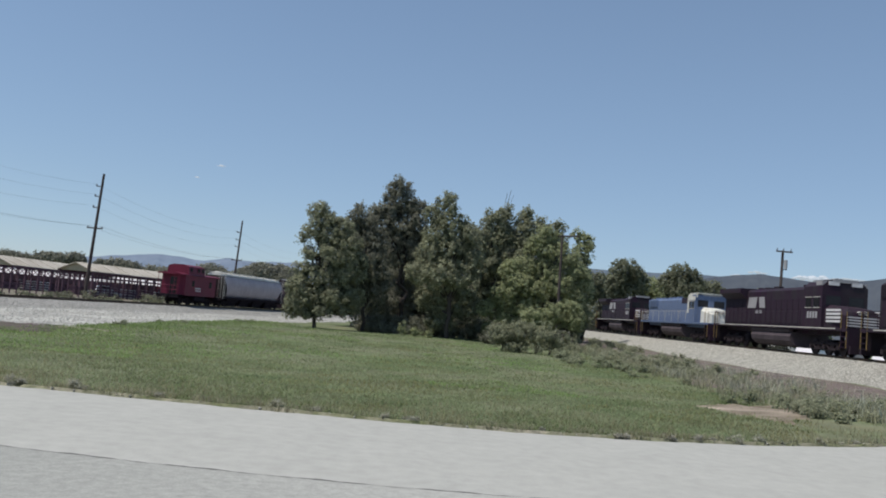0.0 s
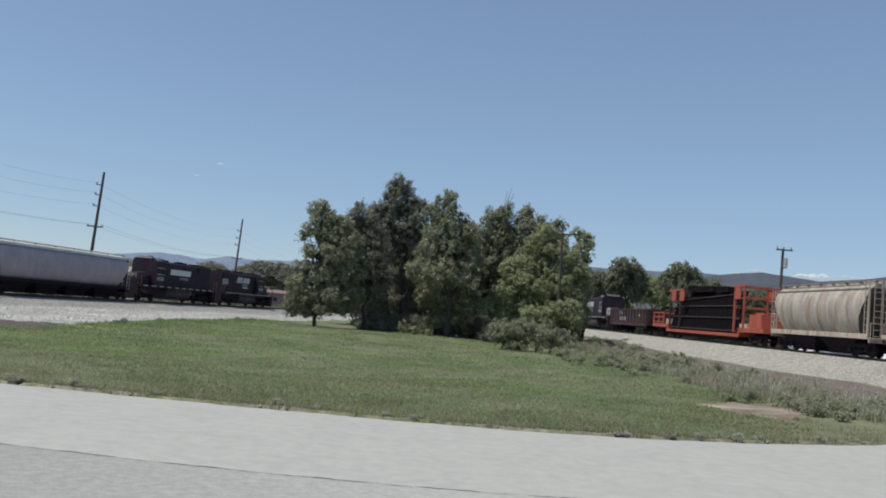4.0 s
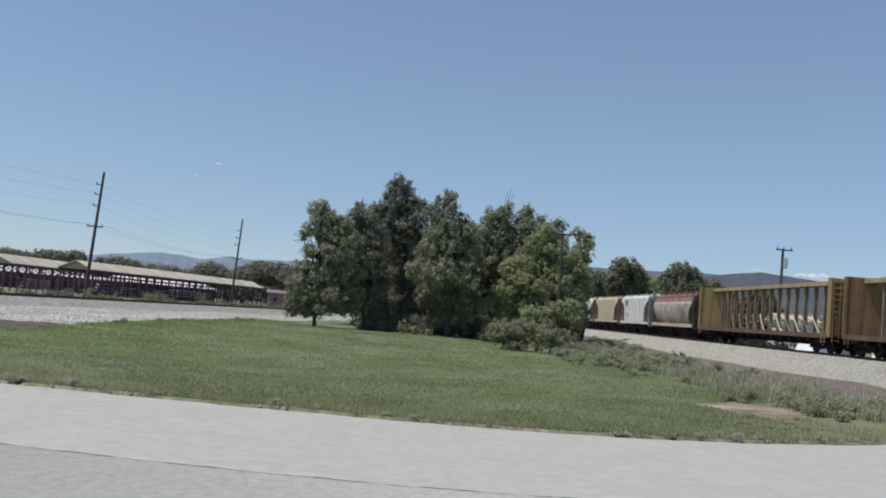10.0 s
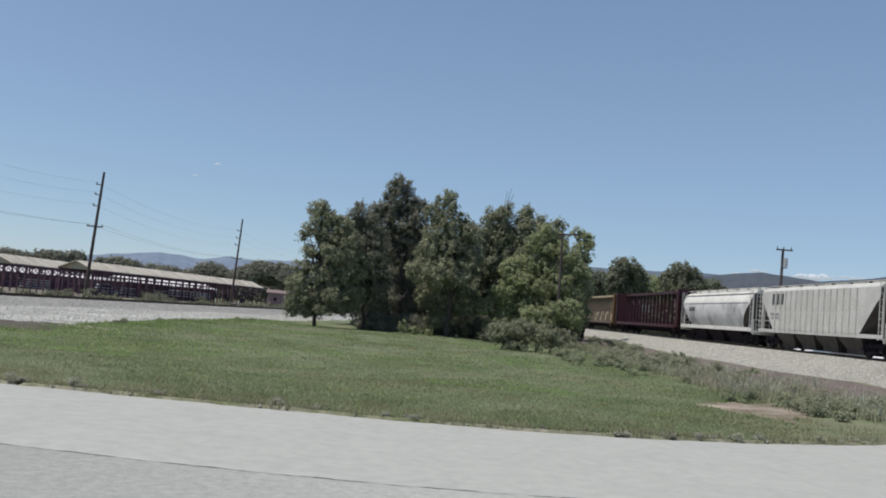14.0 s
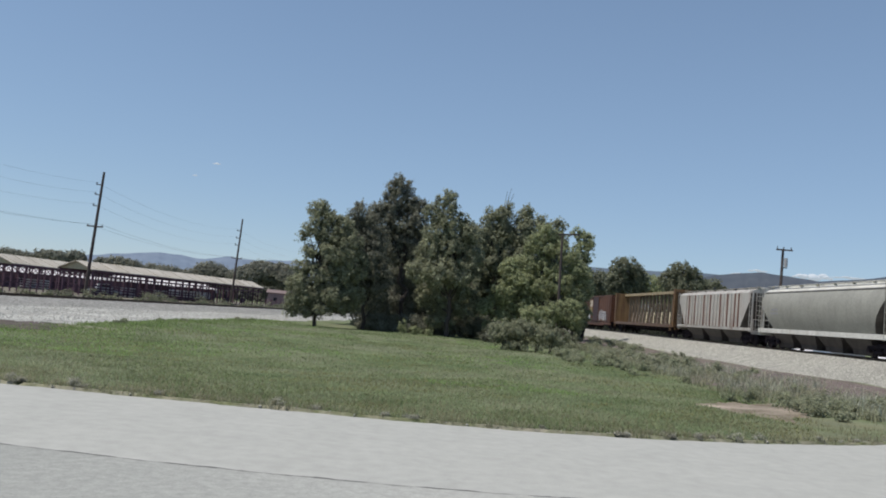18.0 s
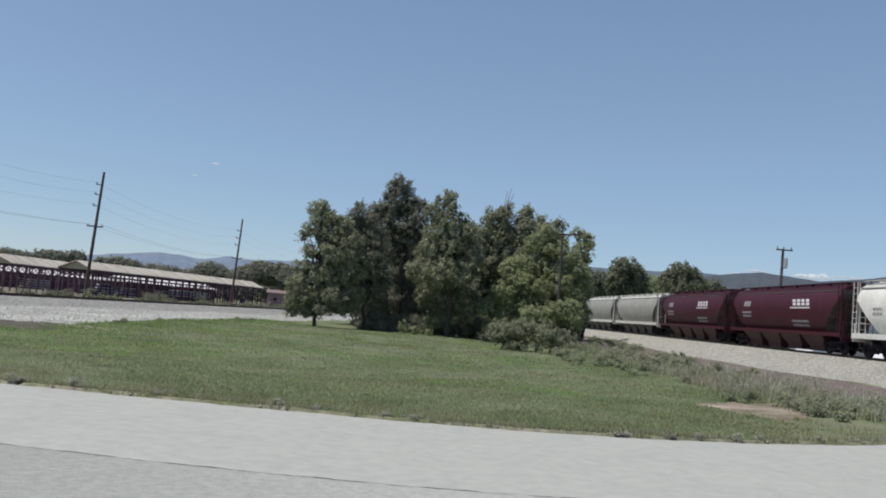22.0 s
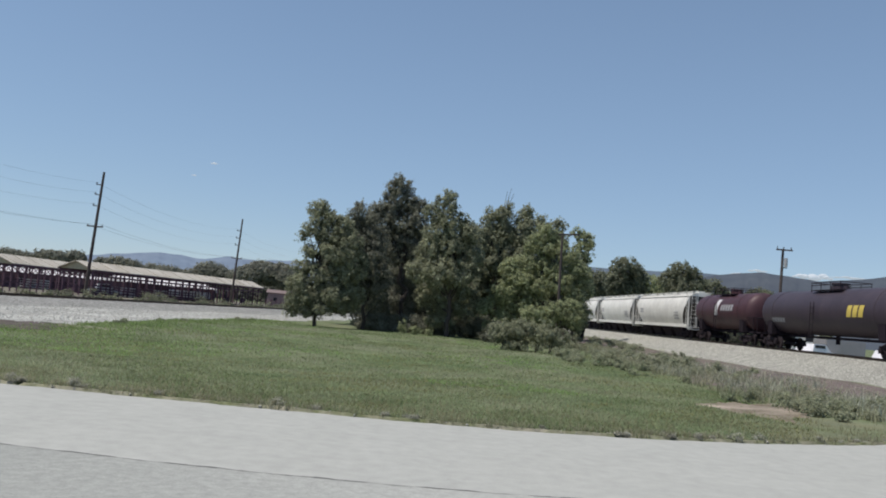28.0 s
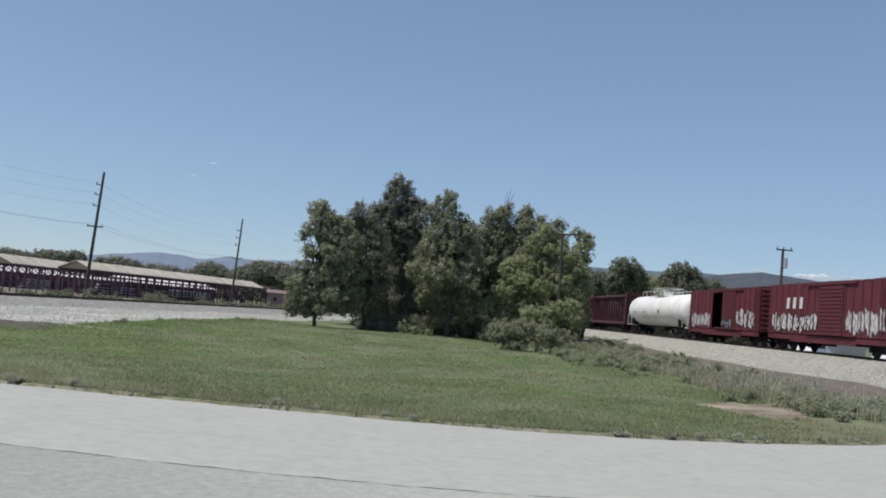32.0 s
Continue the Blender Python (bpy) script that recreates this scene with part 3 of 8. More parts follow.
SHRUBS = [
    ("leaf_mid", "low grey-green bush at the edge of the grass", 6.0, 56, [(-1.5, 0.7, 0.73, 0.58), (-0.3, 0.9, 0.84, 0.58), (1.0, 1.0, 0.84, 0.54), (-0.6, -0.1, 0.69, 0.35), (2.2, 0.6, 0.69, 0.46)]),
    ("leaf_light", "sprawling green bush under the pole", 9.9, 66, [(-2.2, 2.2, 0.90, 0.59), (-0.4, 2.6, 0.90, 0.68), (0.9, 2.1, 0.72, 0.90), (0.8, 3.0, 0.63, 0.50), (-1.3, 1.7, 0.90, 0.63)]),
    ("leaf_light", "small pale shrubs at the foot of the trees", -1.8, 72, [(0.0, -0.1, 0.36, 0.3), (-1.1, 0.1, 0.25, 0.35), (1.2, -0.2, 0.34, 0.25)]),
    # Undergrowth added where shade falls, in dark leaves to hold it.
    ("leaf_dark", "undergrowth fill under the trees, dark leaves for the shade there", -8.4, 77, [(2.0, -0.0, 0.9, 0.80), (3.1, 0.0, 1.27, 0.90), (4.7, 0.1, 1.27, 0.90), (6.3, 0.2, 1.27, 0.90)]),
    ("leaf_dark", "undergrowth fill under the trees, dark leaves for the shade there", -0.4, 78, [(0.0, 0.3, 1.28, 0.96), (1.6, 0.4, 1.28, 0.96), (3.2, 0.5, 1.28, 0.96), (4.8, 0.6, 1.28, 0.96), (6.4, 0.7, 1.28, 0.96), (8.0, 0.8, 1.28, 0.96)]),
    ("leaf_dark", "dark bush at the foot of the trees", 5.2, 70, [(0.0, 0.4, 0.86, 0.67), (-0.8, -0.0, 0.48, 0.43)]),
]

def green(name, c, s):
    return leaf_shade(name, c, s)


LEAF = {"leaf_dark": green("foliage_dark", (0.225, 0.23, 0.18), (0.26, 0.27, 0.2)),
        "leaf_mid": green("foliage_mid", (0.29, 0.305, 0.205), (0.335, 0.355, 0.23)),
        "leaf_light": green("foliage_light", (0.32, 0.355, 0.2), (0.37, 0.405, 0.225)),
        # Far-off leaves paler and greyer: haze put into the colour.
        "leaf_haze": green("foliage_hazed", (0.24, 0.25, 0.205), (0.28, 0.285, 0.225)),
        # Near-black leaves for the added hedge behind the cars' underframes.
        "leaf_gap": green("foliage_gap_dark", (0.04, 0.045, 0.032), (0.055, 0.06, 0.04)),
        "leaf_dusty": green("foliage_dusty", (0.42, 0.41, 0.35), (0.33, 0.34, 0.26)),
        "leaf_far": green("foliage_far", (0.185, 0.2, 0.135), (0.22, 0.235, 0.155)),
        "leaf_weed": green("foliage_weed", (0.25, 0.285, 0.175), (0.33, 0.345, 0.24))}
M_BARK = shade("bark", (0.065, 0.052, 0.045), rough=0.95, dark=0.55, scale=1.5, fine=14, bump=0.8, depth=0.03)


def leaf_pairs(name, P, N, size, rng):
    """Folded leaves at the points P that face along N."""
    t = np.cross(N, rng.normal(size=N.shape))
    t /= np.linalg.norm(t, axis=1)[:, None]
    b = np.cross(N, t)
    s = size * (0.65 + 0.7 * rng.random(len(P)))[:, None]
    tip, tail, lft, rgt = P + t * s, P - t * s, P + b * s * 0.55 + N * s * 0.18, P - b * s * 0.55 + N * s * 0.18
    V = np.stack([tail, rgt, tip, lft], 1).reshape(-1, 3)
    i = np.arange(len(P)) * 4
    F = np.concatenate([np.stack([i, i + 1, i + 2], -1), np.stack([i, i + 2, i + 3], -1)])
    me = bpy.data.meshes.new(name)
    me.vertices.add(len(V))
    me.vertices.foreach_set("co", V.ravel())
    me.loops.add(F.size)
    me.loops.foreach_set("vertex_index", F.ravel().astype(np.int32))
    me.polygons.add(len(F))
    me.polygons.foreach_set("loop_start", np.arange(len(F), dtype=np.int32) * 3)
    me.update(calc_edges=True)
    return me


def crown_mesh(name, blobs, size, rng, cover=1.0, loose=0.42):
    """Boughs: each crown mass carries rounded sprays of leaves, thick on top and open beneath, with hollows between them."""
    C, S = [], []
    for x, y, z, rx, ry, rz in blobs:
        rb0 = min(0.55, max(2.3 * size, 0.2 * math.sqrt(rx * rz) + 0.1))
        n_b = max(9, int(5.6 * rx * rz / rb0 ** 2))
        d = rng.normal(size=(n_b, 3))
        d /= np.linalg.norm(d, axis=1)[:, None]
        at = d * (0.45 + 0.68 * rng.random(n_b) ** 0.7)[:, None] * (rx, ry, rz) + (x, y, z)
        for c, dd, rb in zip(at, d, rb0 * rng.uniform(0.5, 1.3, n_b)):
            k = max(8, int(cover * 4.8 * rb * rb / (1.1 * size * size)))
            u = rng.normal(size=(k, 3)) + dd * 0.6 + (0, 0, 0.25)
            u /= np.linalg.norm(u, axis=1)[:, None]
            C.append(c + u * (rb, rb, rb * 1.05) * rng.uniform(0.5, 1.12, (k, 1)))
            o = u + dd * 0.4 + (-0.15, -0.1, 0.2) + rng.normal(size=(k, 3)) * loose
            S.append(o / np.linalg.norm(o, axis=1)[:, None])
        # stray sprigs that break the outline
        n_s = int(n_b * 0.9)
        d = rng.normal(size=(n_s, 3)) + (0, 0, 0.3)
        d /= np.linalg.norm(d, axis=1)[:, None]
        tip = d * rng.uniform(1.0, 1.1 + 0.16 / max(0.3, rx), (n_s, 1)) * (rx, ry, rz) + d * 0.16 + (x, y, z)
        C.append((tip[:, None] + rng.normal(size=(n_s, 9, 3)) * size * 0.95).reshape(-1, 3))
        o = np.repeat(d, 9, 0) + (0, 0, 0.3) + rng.normal(size=(n_s * 9, 3)) * 0.6
        S.append(o / np.linalg.norm(o, axis=1)[:, None])
    return leaf_pairs(name, np.concatenate(C), np.concatenate(S), size, rng)


def leaves_mesh(name, blobs, size, density, rng, flat=0.5):
    """Leafy sprays: folded leaf pairs gathered in clumps over each crown mass, with gaps between the clumps."""
    C, S = [], []
    for x, y, z, rx, ry, rz in blobs:
        n_cl = max(14, int(5.2 * (rx * rz) / (size * size * 9) * density))
        d = rng.normal(size=(n_cl, 3))
        d /= np.linalg.norm(d, axis=1)[:, None]
        rad = 0.55 + 0.58 * rng.random(n_cl) ** 0.7
        cl = d * rad[:, None] * (rx, ry, rz) + (x, y, z)
        k = 22
        off = rng.normal(size=(n_cl, k, 3)) * (size * 1.6, size * 1.6, size * 1.0)
        C.append((cl[:, None] + off).reshape(-1, 3))
        out = np.repeat(d, k, 0) * 0.8 + (-0.25, -0.1, 1.0) + rng.normal(size=(n_cl * k, 3)) * flat
        S.append(out / np.linalg.norm(out, axis=1)[:, None])
    return leaf_pairs(name, np.concatenate(C), np.concatenate(S), size, rng)


def limb(bm, a, b, r0, r1, rng, n=4):
    """A tapered, slightly crooked limb."""
    a, b = Vector(a), Vector(b)
    prev = a
    for i in range(n):
        f = (i + 1) / n
        p = a.lerp(b, f)
        if i < n - 1:
            p += Vector(rng.normal(size=3)) * (b - a).length * 0.035
        rod(bm, prev, p, r0 + (r1 - r0) * (f - 1 / n), 7, r0 + (r1 - r0) * f)
        prev = p


for i, (leaf, label, x, y, crown) in enumerate(TREES):
    rng = np.random.default_rng(100 + i)
    gz = float(ground_z(x, y)) - 0.15
    th = tagged(empty("tree", pose(x, y, gz)), label, "tree", "far trees" if y > 120 else "trees of the clump")
    top = max(z + rz for _, z, _, rz in crown) - gz
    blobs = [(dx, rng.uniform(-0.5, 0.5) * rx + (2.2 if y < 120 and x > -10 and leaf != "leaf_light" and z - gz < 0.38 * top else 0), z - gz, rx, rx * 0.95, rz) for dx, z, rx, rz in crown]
    bm = bmesh.new()
    r0 = 0.014 * top + 0.03
    hub = Vector((0, 0, top * 0.45))
    limb(bm, (0, 0, 0), hub, r0, r0 * 0.6, rng, 5)
    limb(bm, hub, (blobs[0][0] * 0.8, blobs[0][1], top * 0.93), r0 * 0.6, 0.03, rng, 5)
    part("trunk", bm, M_BARK, th)
    if i == 4:
        for dx, dz in ((0.5, 1.4), (0.9, 1.7), (1.2, 1.2)):
            part("bare_twig", rods([((0.2, 0, top * 0.88), (dx, 0.1, top + dz))], 0.02, 5), M_BARK, th)
    for bx, by, bz, rx, _, rz in blobs[1:]:
        lb_ = bmesh.new()
        st = Vector((0, 0, max(1.0, min(top * 0.5, bz * 0.6))))
        limb(lb_, st, (bx * 0.9, by * 0.9, bz), r0 * 0.4, 0.015, rng, 4)
        part("limb", lb_, M_BARK, th)
    size = 0.105 if y < 82 else 0.13 if y < 120 else (0.27 if y < 200 else 0.42)
    mesh_part("crown", crown_mesh("crown", blobs, size, rng), LEAF[leaf], th)

for i, (leaf, label, x, y, crown) in enumerate(SHRUBS):
    rng = np.random.default_rng(300 + i)
    gz = float(ground_z(x, y)) - 0.05
    th = tagged(empty("shrub", pose(x, y, gz)), label, "bush", "shrubs and weeds")
    blobs = [(dx, rng.uniform(-0.3, 0.3) * rx, max(z - gz, rz * 0.55), rx, rx * 0.9, rz) for dx, z, rx, rz in crown]
    for bx, by, bz, rx, _, rz in blobs:
        for k in range(3):
            bm = bmesh.new()
            limb(bm, (bx * 0.8 + rng.normal() * 0.15, by, 0), (bx + rng.normal() * rx * 0.4, by + rng.normal() * rx * 0.3, bz + rz * 0.3), 0.03, 0.01, rng, 3)
            part("stem", bm, M_BARK, th)
    mesh_part("foliage", crown_mesh("foliage", blobs, 0.075, rng), LEAF[leaf], th)

# ---- rolling stock ----
M_UNDER = shade("grimy_underframe", (0.026, 0.020, 0.026), rough=0.95, dark=0.6, scale=2, fine=12, spec=0.1)
M_WHEEL = shade("wheel_steel", (0.045, 0.036, 0.04), rough=0.8, spec=0.15)
M_TRUCK = shade("cast_steel", (0.034, 0.027, 0.031), rough=0.95, dark=0.6, spec=0.1)
M_BLACK = shade("black_enamel", (0.032, 0.016, 0.032), rough=0.6, dark=0.75, second=(0.034, 0.028, 0.034), mix_scale=0.6, streak=True, spec=0.16)
# Tanks lighter than the underframe: sun on their upper faces put into colour.
M_FUELTANK = shade("sunlit_tank_grey", (0.085, 0.07, 0.078), rough=0.8, dark=0.6, scale=1.2, fine=9, spec=0.15)
M_LOGO = shade("white_lettering", (0.62, 0.62, 0.62), rough=0.6, dark=0.8, bump=0)
M_GREYLOGO = shade("faded_lettering", (0.30, 0.30, 0.31), rough=0.7, dark=0.8, bump=0)
M_DARKLOGO = shade("dark_lettering", (0.07, 0.07, 0.08), rough=0.7, dark=0.8, bump=0)
M_YELLOWLOGO = shade("yellow_lettering", (0.6, 0.46, 0.1), rough=0.6, dark=0.85, bump=0)
# Dark colour of the strip painted as the roof edge's shadow.
M_EAVESHADE = shade("roof_edge_shade", (0.14, 0.135, 0.13), rough=0.8, dark=0.6)
M_GLASS = shade("dark_window_glass", (0.02, 0.02, 0.025), rough=0.2, spec=0.25, dark=0.9, bump=0)
M_RAILING = shade("pale_handrail", (0.45, 0.44, 0.40), rough=0.6, dark=0.7)
M_YELLOW = shade("yellow_step_edge", (0.28, 0.19, 0.06), rough=0.6, dark=0.6)

P_CREAM_EARLY = shade("pale_worn_paint", (0.5, 0.42, 0.33), rough=0.7, dark=0.7)
M_PANEL = shade("oily_timber", (0.013, 0.01, 0.012), rough=0.9, dark=0.6, scale=2, fine=14, spec=0.12)

# Dark hopper ends: shade of the recess put into the colour.
M_ENDSHADE = shade("shaded_car_end", (0.11, 0.10, 0.09), rough=0.9, dark=0.5, scale=1.2, fine=8, second=(0.06, 0.05, 0.045), mix_scale=0.8)

CACHE = {}


def cached(key, fn):
    if key not in CACHE:
        bm = fn()
        me = bpy.data.meshes.new(key)
        bm.normal_update()
        bm.to_mesh(me)
        bm.free()
        CACHE[key] = me
    return CACHE[key]


def wheel_set_mesh(r):
    bm = bmesh.new()
    rod(bm, (0, -0.95, 0), (0, 0.95, 0), 0.085, 8)
    for s in (-1, 1):
        rod(bm, (0, s * 0.68, 0), (0, s * 0.71, 0), r + 0.03, 20)
        rod(bm, (0, s * 0.71, 0), (0, s * 0.81, 0), r, 20)
        rod(bm, (0, s * 0.81, 0), (0, s * 0.84, 0), r * 0.35, 10)
    return bm


def side_frame_mesh(ax, r):
    bm = bmesh.new()
    h = (len(ax) - 1) / 2
    x0, x1 = ax[0], ax[-1]
    box(bm, (0, 0, r + 0.22), (x1 - x0 + 0.3, 0.14, 0.16))
    for a, b in zip(ax, ax[1:]):
        m = (a + b) / 2
        box(bm, (m, 0, r - 0.12), ((b - a) * 0.5, 0.13, 0.14))
        for s in (-1, 1):
            rod(bm, (m + s * (b - a) * 0.22, 0, r - 0.1), (m + s * (b - a) * 0.42, 0, r + 0.18), 0.07, 5)
        for q in (-0.16, 0, 0.16):
            rod(bm, (m + q, 0, r - 0.08), (m + q, 0, r + 0.16), 0.06, 6)
    for a in ax:
        box(bm, (a, 0.03, r), (0.26, 0.2, 0.26))
        box(bm, (a, 0, r + 0.14), (0.34, 0.14, 0.2))
    return bm


def truck(parent, x, axles=2, r=0.42, gap=1.78):
    ax = [(i - (axles - 1) / 2) * gap for i in range(axles)]
    key = f"{axles}_{r}_{gap}"
    base = mesh_part("truck", cached("bolster" + key, lambda: boxes(((0, 0, r + 0.25), (0.45, 2.0, 0.3)), ((0, 0, r + 0.42), (0.7, 0.7, 0.16)))), M_TRUCK, parent, m=pose(x, 0, 0))
    for s in (-1, 1):
        mesh_part("side_frame", cached("frame" + key, lambda: side_frame_mesh(ax, r)), M_TRUCK, base, m=pose(0, s * 1.0, 0, 0, 0, 0 if s > 0 else 180))
    for a in ax:
        mesh_part("wheel_set", cached("wheels" + key, lambda: wheel_set_mesh(r)), M_WHEEL, base, m=pose(a, 0, r))
    return base


def coupler_mesh():
    bm = boxes(((-0.35, 0, 0), (0.7, 0.16, 0.2)), ((0.06, 0, 0), (0.26, 0.34, 0.3)), ((0.14, 0.12, 0), (0.2, 0.12, 0.28)))
    rod(bm, (-0.1, -0.35, -0.05), (-0.05, -0.45, -0.45), 0.035, 6)
    return bm


def couplers(parent, l):
    for s in (-1, 1):
        mesh_part("coupler", cached("coupler", coupler_mesh), M_TRUCK, parent, m=pose(s * (l / 2 - 0.18), 0, 0.88, 0, 0, 0 if s > 0 else 180))


def ladder(parent, x, y, z0, z1, mat, along="x", w=0.42, name="ladder"):
    """Stiles and rungs: along the side (x) or across the end (y)."""
    bm = bmesh.new()
    u = Vector((1, 0, 0)) if along == "x" else Vector((0, 1, 0))
    for s in (-1, 1):
        q = u * (s * w / 2)
        box(bm, (q.x, q.y, (z1 - z0) / 2), (0.036, 0.036, z1 - z0))
    n = max(2, int((z1 - z0) / 0.36))
    for i in range(n):
        rod(bm, u * (-w / 2) + Vector((0, 0, 0.12 + i * 0.36)), u * (w / 2) + Vector((0, 0, 0.12 + i * 0.36)), 0.016, 5)
    ob = part(name, bm, mat, parent)
    ob.matrix_basis = pose(x, y, z0)
    return ob


def brake_wheel(parent, x, y, z):
    bm = rods([((0, 0, 0), (0.1, 0, 0))], 0.03)
    for i in range(10):
        a, b = i * math.tau / 10, (i + 1) * math.tau / 10
        rod(bm, (0.05, 0.28 * math.cos(a), 0.28 * math.sin(a)), (0.05, 0.28 * math.cos(b), 0.28 * math.sin(b)), 0.02, 5)
        if i % 2 == 0:
            rod(bm, (0.05, 0, 0), (0.05, 0.28 * math.cos(a), 0.28 * math.sin(a)), 0.014, 4)
    ob = part("brake_wheel", bm, M_TRUCK, parent)
    ob.matrix_basis = pose(x, y, z)


def plate(parent, x, z, w, h, y, mat=None, name="lettering", slant=0.0, n=1, gap=0.0, label=""):
    """Bars of paint on the side, 4 mm proud; slant leans them along the car. Both faces of the car carry them."""
    bm = bmesh.new()
    for i in range(n):
        x0 = x - w / 2 + i * (w + gap) - (n - 1) * (w + gap) / 2
        pts = [(x0, z - h / 2), (x0 + w, z - h / 2), (x0 + w - slant, z + h / 2), (x0 - slant, z + h / 2)]
        vs = [bm.verts.new((px, y + q, pz)) for q in (0.002, 0.008) for px, pz in pts]
        bm.faces.new(vs[4:8])
        bm.faces.new(vs[0:4][::-1])
        for k in range(4):
            bm.faces.new((vs[k], vs[(k + 1) % 4], vs[4 + (k + 1) % 4], vs[4 + k]))
    bmesh.ops.recalc_face_normals(bm, faces=bm.faces[:])
    return part(name, bm, mat or M_LOGO, parent, label)


def small_print(parent, x, z, y, mat=None, seed=0, rows=2, w=1.2):
    """Unreadable stencilled data: rows of short bars."""
    rng = random.Random(seed)
    bm = bmesh.new()
    for r_ in range(rows):
        q = x - w / 2
        while q < x + w / 2:
            k = rng.uniform(0.1, 0.26)
            box(bm, (q + k / 2, y + 0.004, z - r_ * 0.27), (k, 0.006, 0.15))
            q += k + 0.07
    return part("stencil_bars", bm, mat or M_LOGO, parent)


M_SPRAY = [shade("spray_white", (0.6, 0.6, 0.58), rough=0.6, bump=0), shade("spray_grey", (0.25, 0.25, 0.27), rough=0.6, bump=0),
           shade("spray_black", (0.02, 0.02, 0.025), rough=0.5, bump=0), shade("spray_rust_red", (0.2, 0.12, 0.085), rough=0.7, bump=0)]


def graffiti(parent, x0, x1, z0, z1, y, seed=0, mats=(0, 2), n=16):
    """Sprayed pieces: swollen letter-like fills that crowd each other, each with its outline and an inner stroke; no letters."""
    rng = random.Random(seed)
    k = max(3, n // 4)
    step = (x1 - x0) / k
    for i in range(k):
        cx, cz = x0 + step * (i + 0.5), (z0 + z1) / 2 + rng.uniform(-0.08, 0.08)
        w, h, lean = step * rng.uniform(0.5, 0.66), (z1 - z0) * rng.uniform(0.4, 0.52), rng.uniform(-0.2, 0.25)
        ring = []
        for q in range(14):
            a = q * math.tau / 14
            r = 0.82 + 0.22 * math.sin(2 * a + rng.uniform(0, 6)) + rng.uniform(-0.12, 0.12)
            c_, s_ = math.cos(a), math.sin(a)
            px, pz = math.copysign(abs(c_) ** 0.6, c_) * w * r, math.copysign(abs(s_) ** 0.6, s_) * h * r
            ring.append((cx + px + lean * pz, min(z1 + 0.05, max(z0 - 0.05, cz + pz))))
        bm = bmesh.new()
        bm.faces.new([bm.verts.new((px, y + 0.003 + 0.001 * (i % 2), pz)) for px, pz in ring])
        part("graffiti", bm, M_SPRAY[mats[0]], parent, "swollen sprayed paint fill")
        if len(mats) < 2:
            continue
        for inner in (False, True):
            bm = bmesh.new()
            if inner:
                path = [(cx + lean * u * h + w * 0.35 * math.sin(4.5 * u + i), cz + u * h * 0.7) for u in (-1, -0.6, -0.2, 0.2, 0.6, 1)]
            else:
                path = ring + ring[:1]
            wd, prev = rng.uniform(0.03, 0.06), None
            for (ax_, az_), (bx_, bz_) in zip(path, path[1:] + path[-1:]):
                d = Vector((bx_ - ax_, bz_ - az_))
                nrm = Vector((-d.y, d.x)).normalized() * wd if d.length else Vector((wd, 0))
                cur = (bm.verts.new((ax_ + nrm.x, y + 0.008, az_ + nrm.y)), bm.verts.new((ax_ - nrm.x, y + 0.008, az_ - nrm.y)))
                if prev:
                    bm.faces.new((prev[0], prev[1], cur[1], cur[0]))
                prev = cur
            part("graffiti", bm, M_SPRAY[mats[1]], parent, "sprayed outline stroke")


def car(name, label, category="freight car", group="cars of the freight train"):
    return tagged(empty(name), label, category, group)


# covered hoppers
HULL = ((1.32, 0.44), (1.55, 0.3), (1.9, 0.15), (2.3, 0.04), (2.8, 0.0), (3.2, 0.03), (3.5, 0.11), (3.78, 0.24), (4.02, 0.42))


def on_hull(th):
    """Lay the lettering of a curved-sided car on its skin."""
    for ob in th.children:
        if ob.name.split(".")[0] in ("lettering", "stencil_bars", "graffiti", "emblem_shape", "side_stripe"):
            for v in ob.data.vertices:
                v.co.y -= float(np.interp(v.co.z, [h for h, _ in HULL], [k for _, k in HULL]))
    return th


def hull_band(th, z0, z1, half, mat, name="painted_band", label=""):
    """A band of paint that follows the curved sides between two heights."""
    bm = bmesh.new()
    hs = [z0 + (z1 - z0) * i / 5 for i in range(6)]
    for s in (-1, 1):
        prev = None
        for h in hs:
            y = s * (1.52 - float(np.interp(h, [q for q, _ in HULL], [k for _, k in HULL])) + 0.006)
            cur = (bm.verts.new((-half, y, h)), bm.verts.new((half, y, h)))
            if prev:
                bm.faces.new((prev[0], prev[1], cur[1], cur[0]))
            prev = cur
    bmesh.ops.recalc_face_normals(bm, faces=bm.faces[:])
    return part(name, bm, mat, th, label)


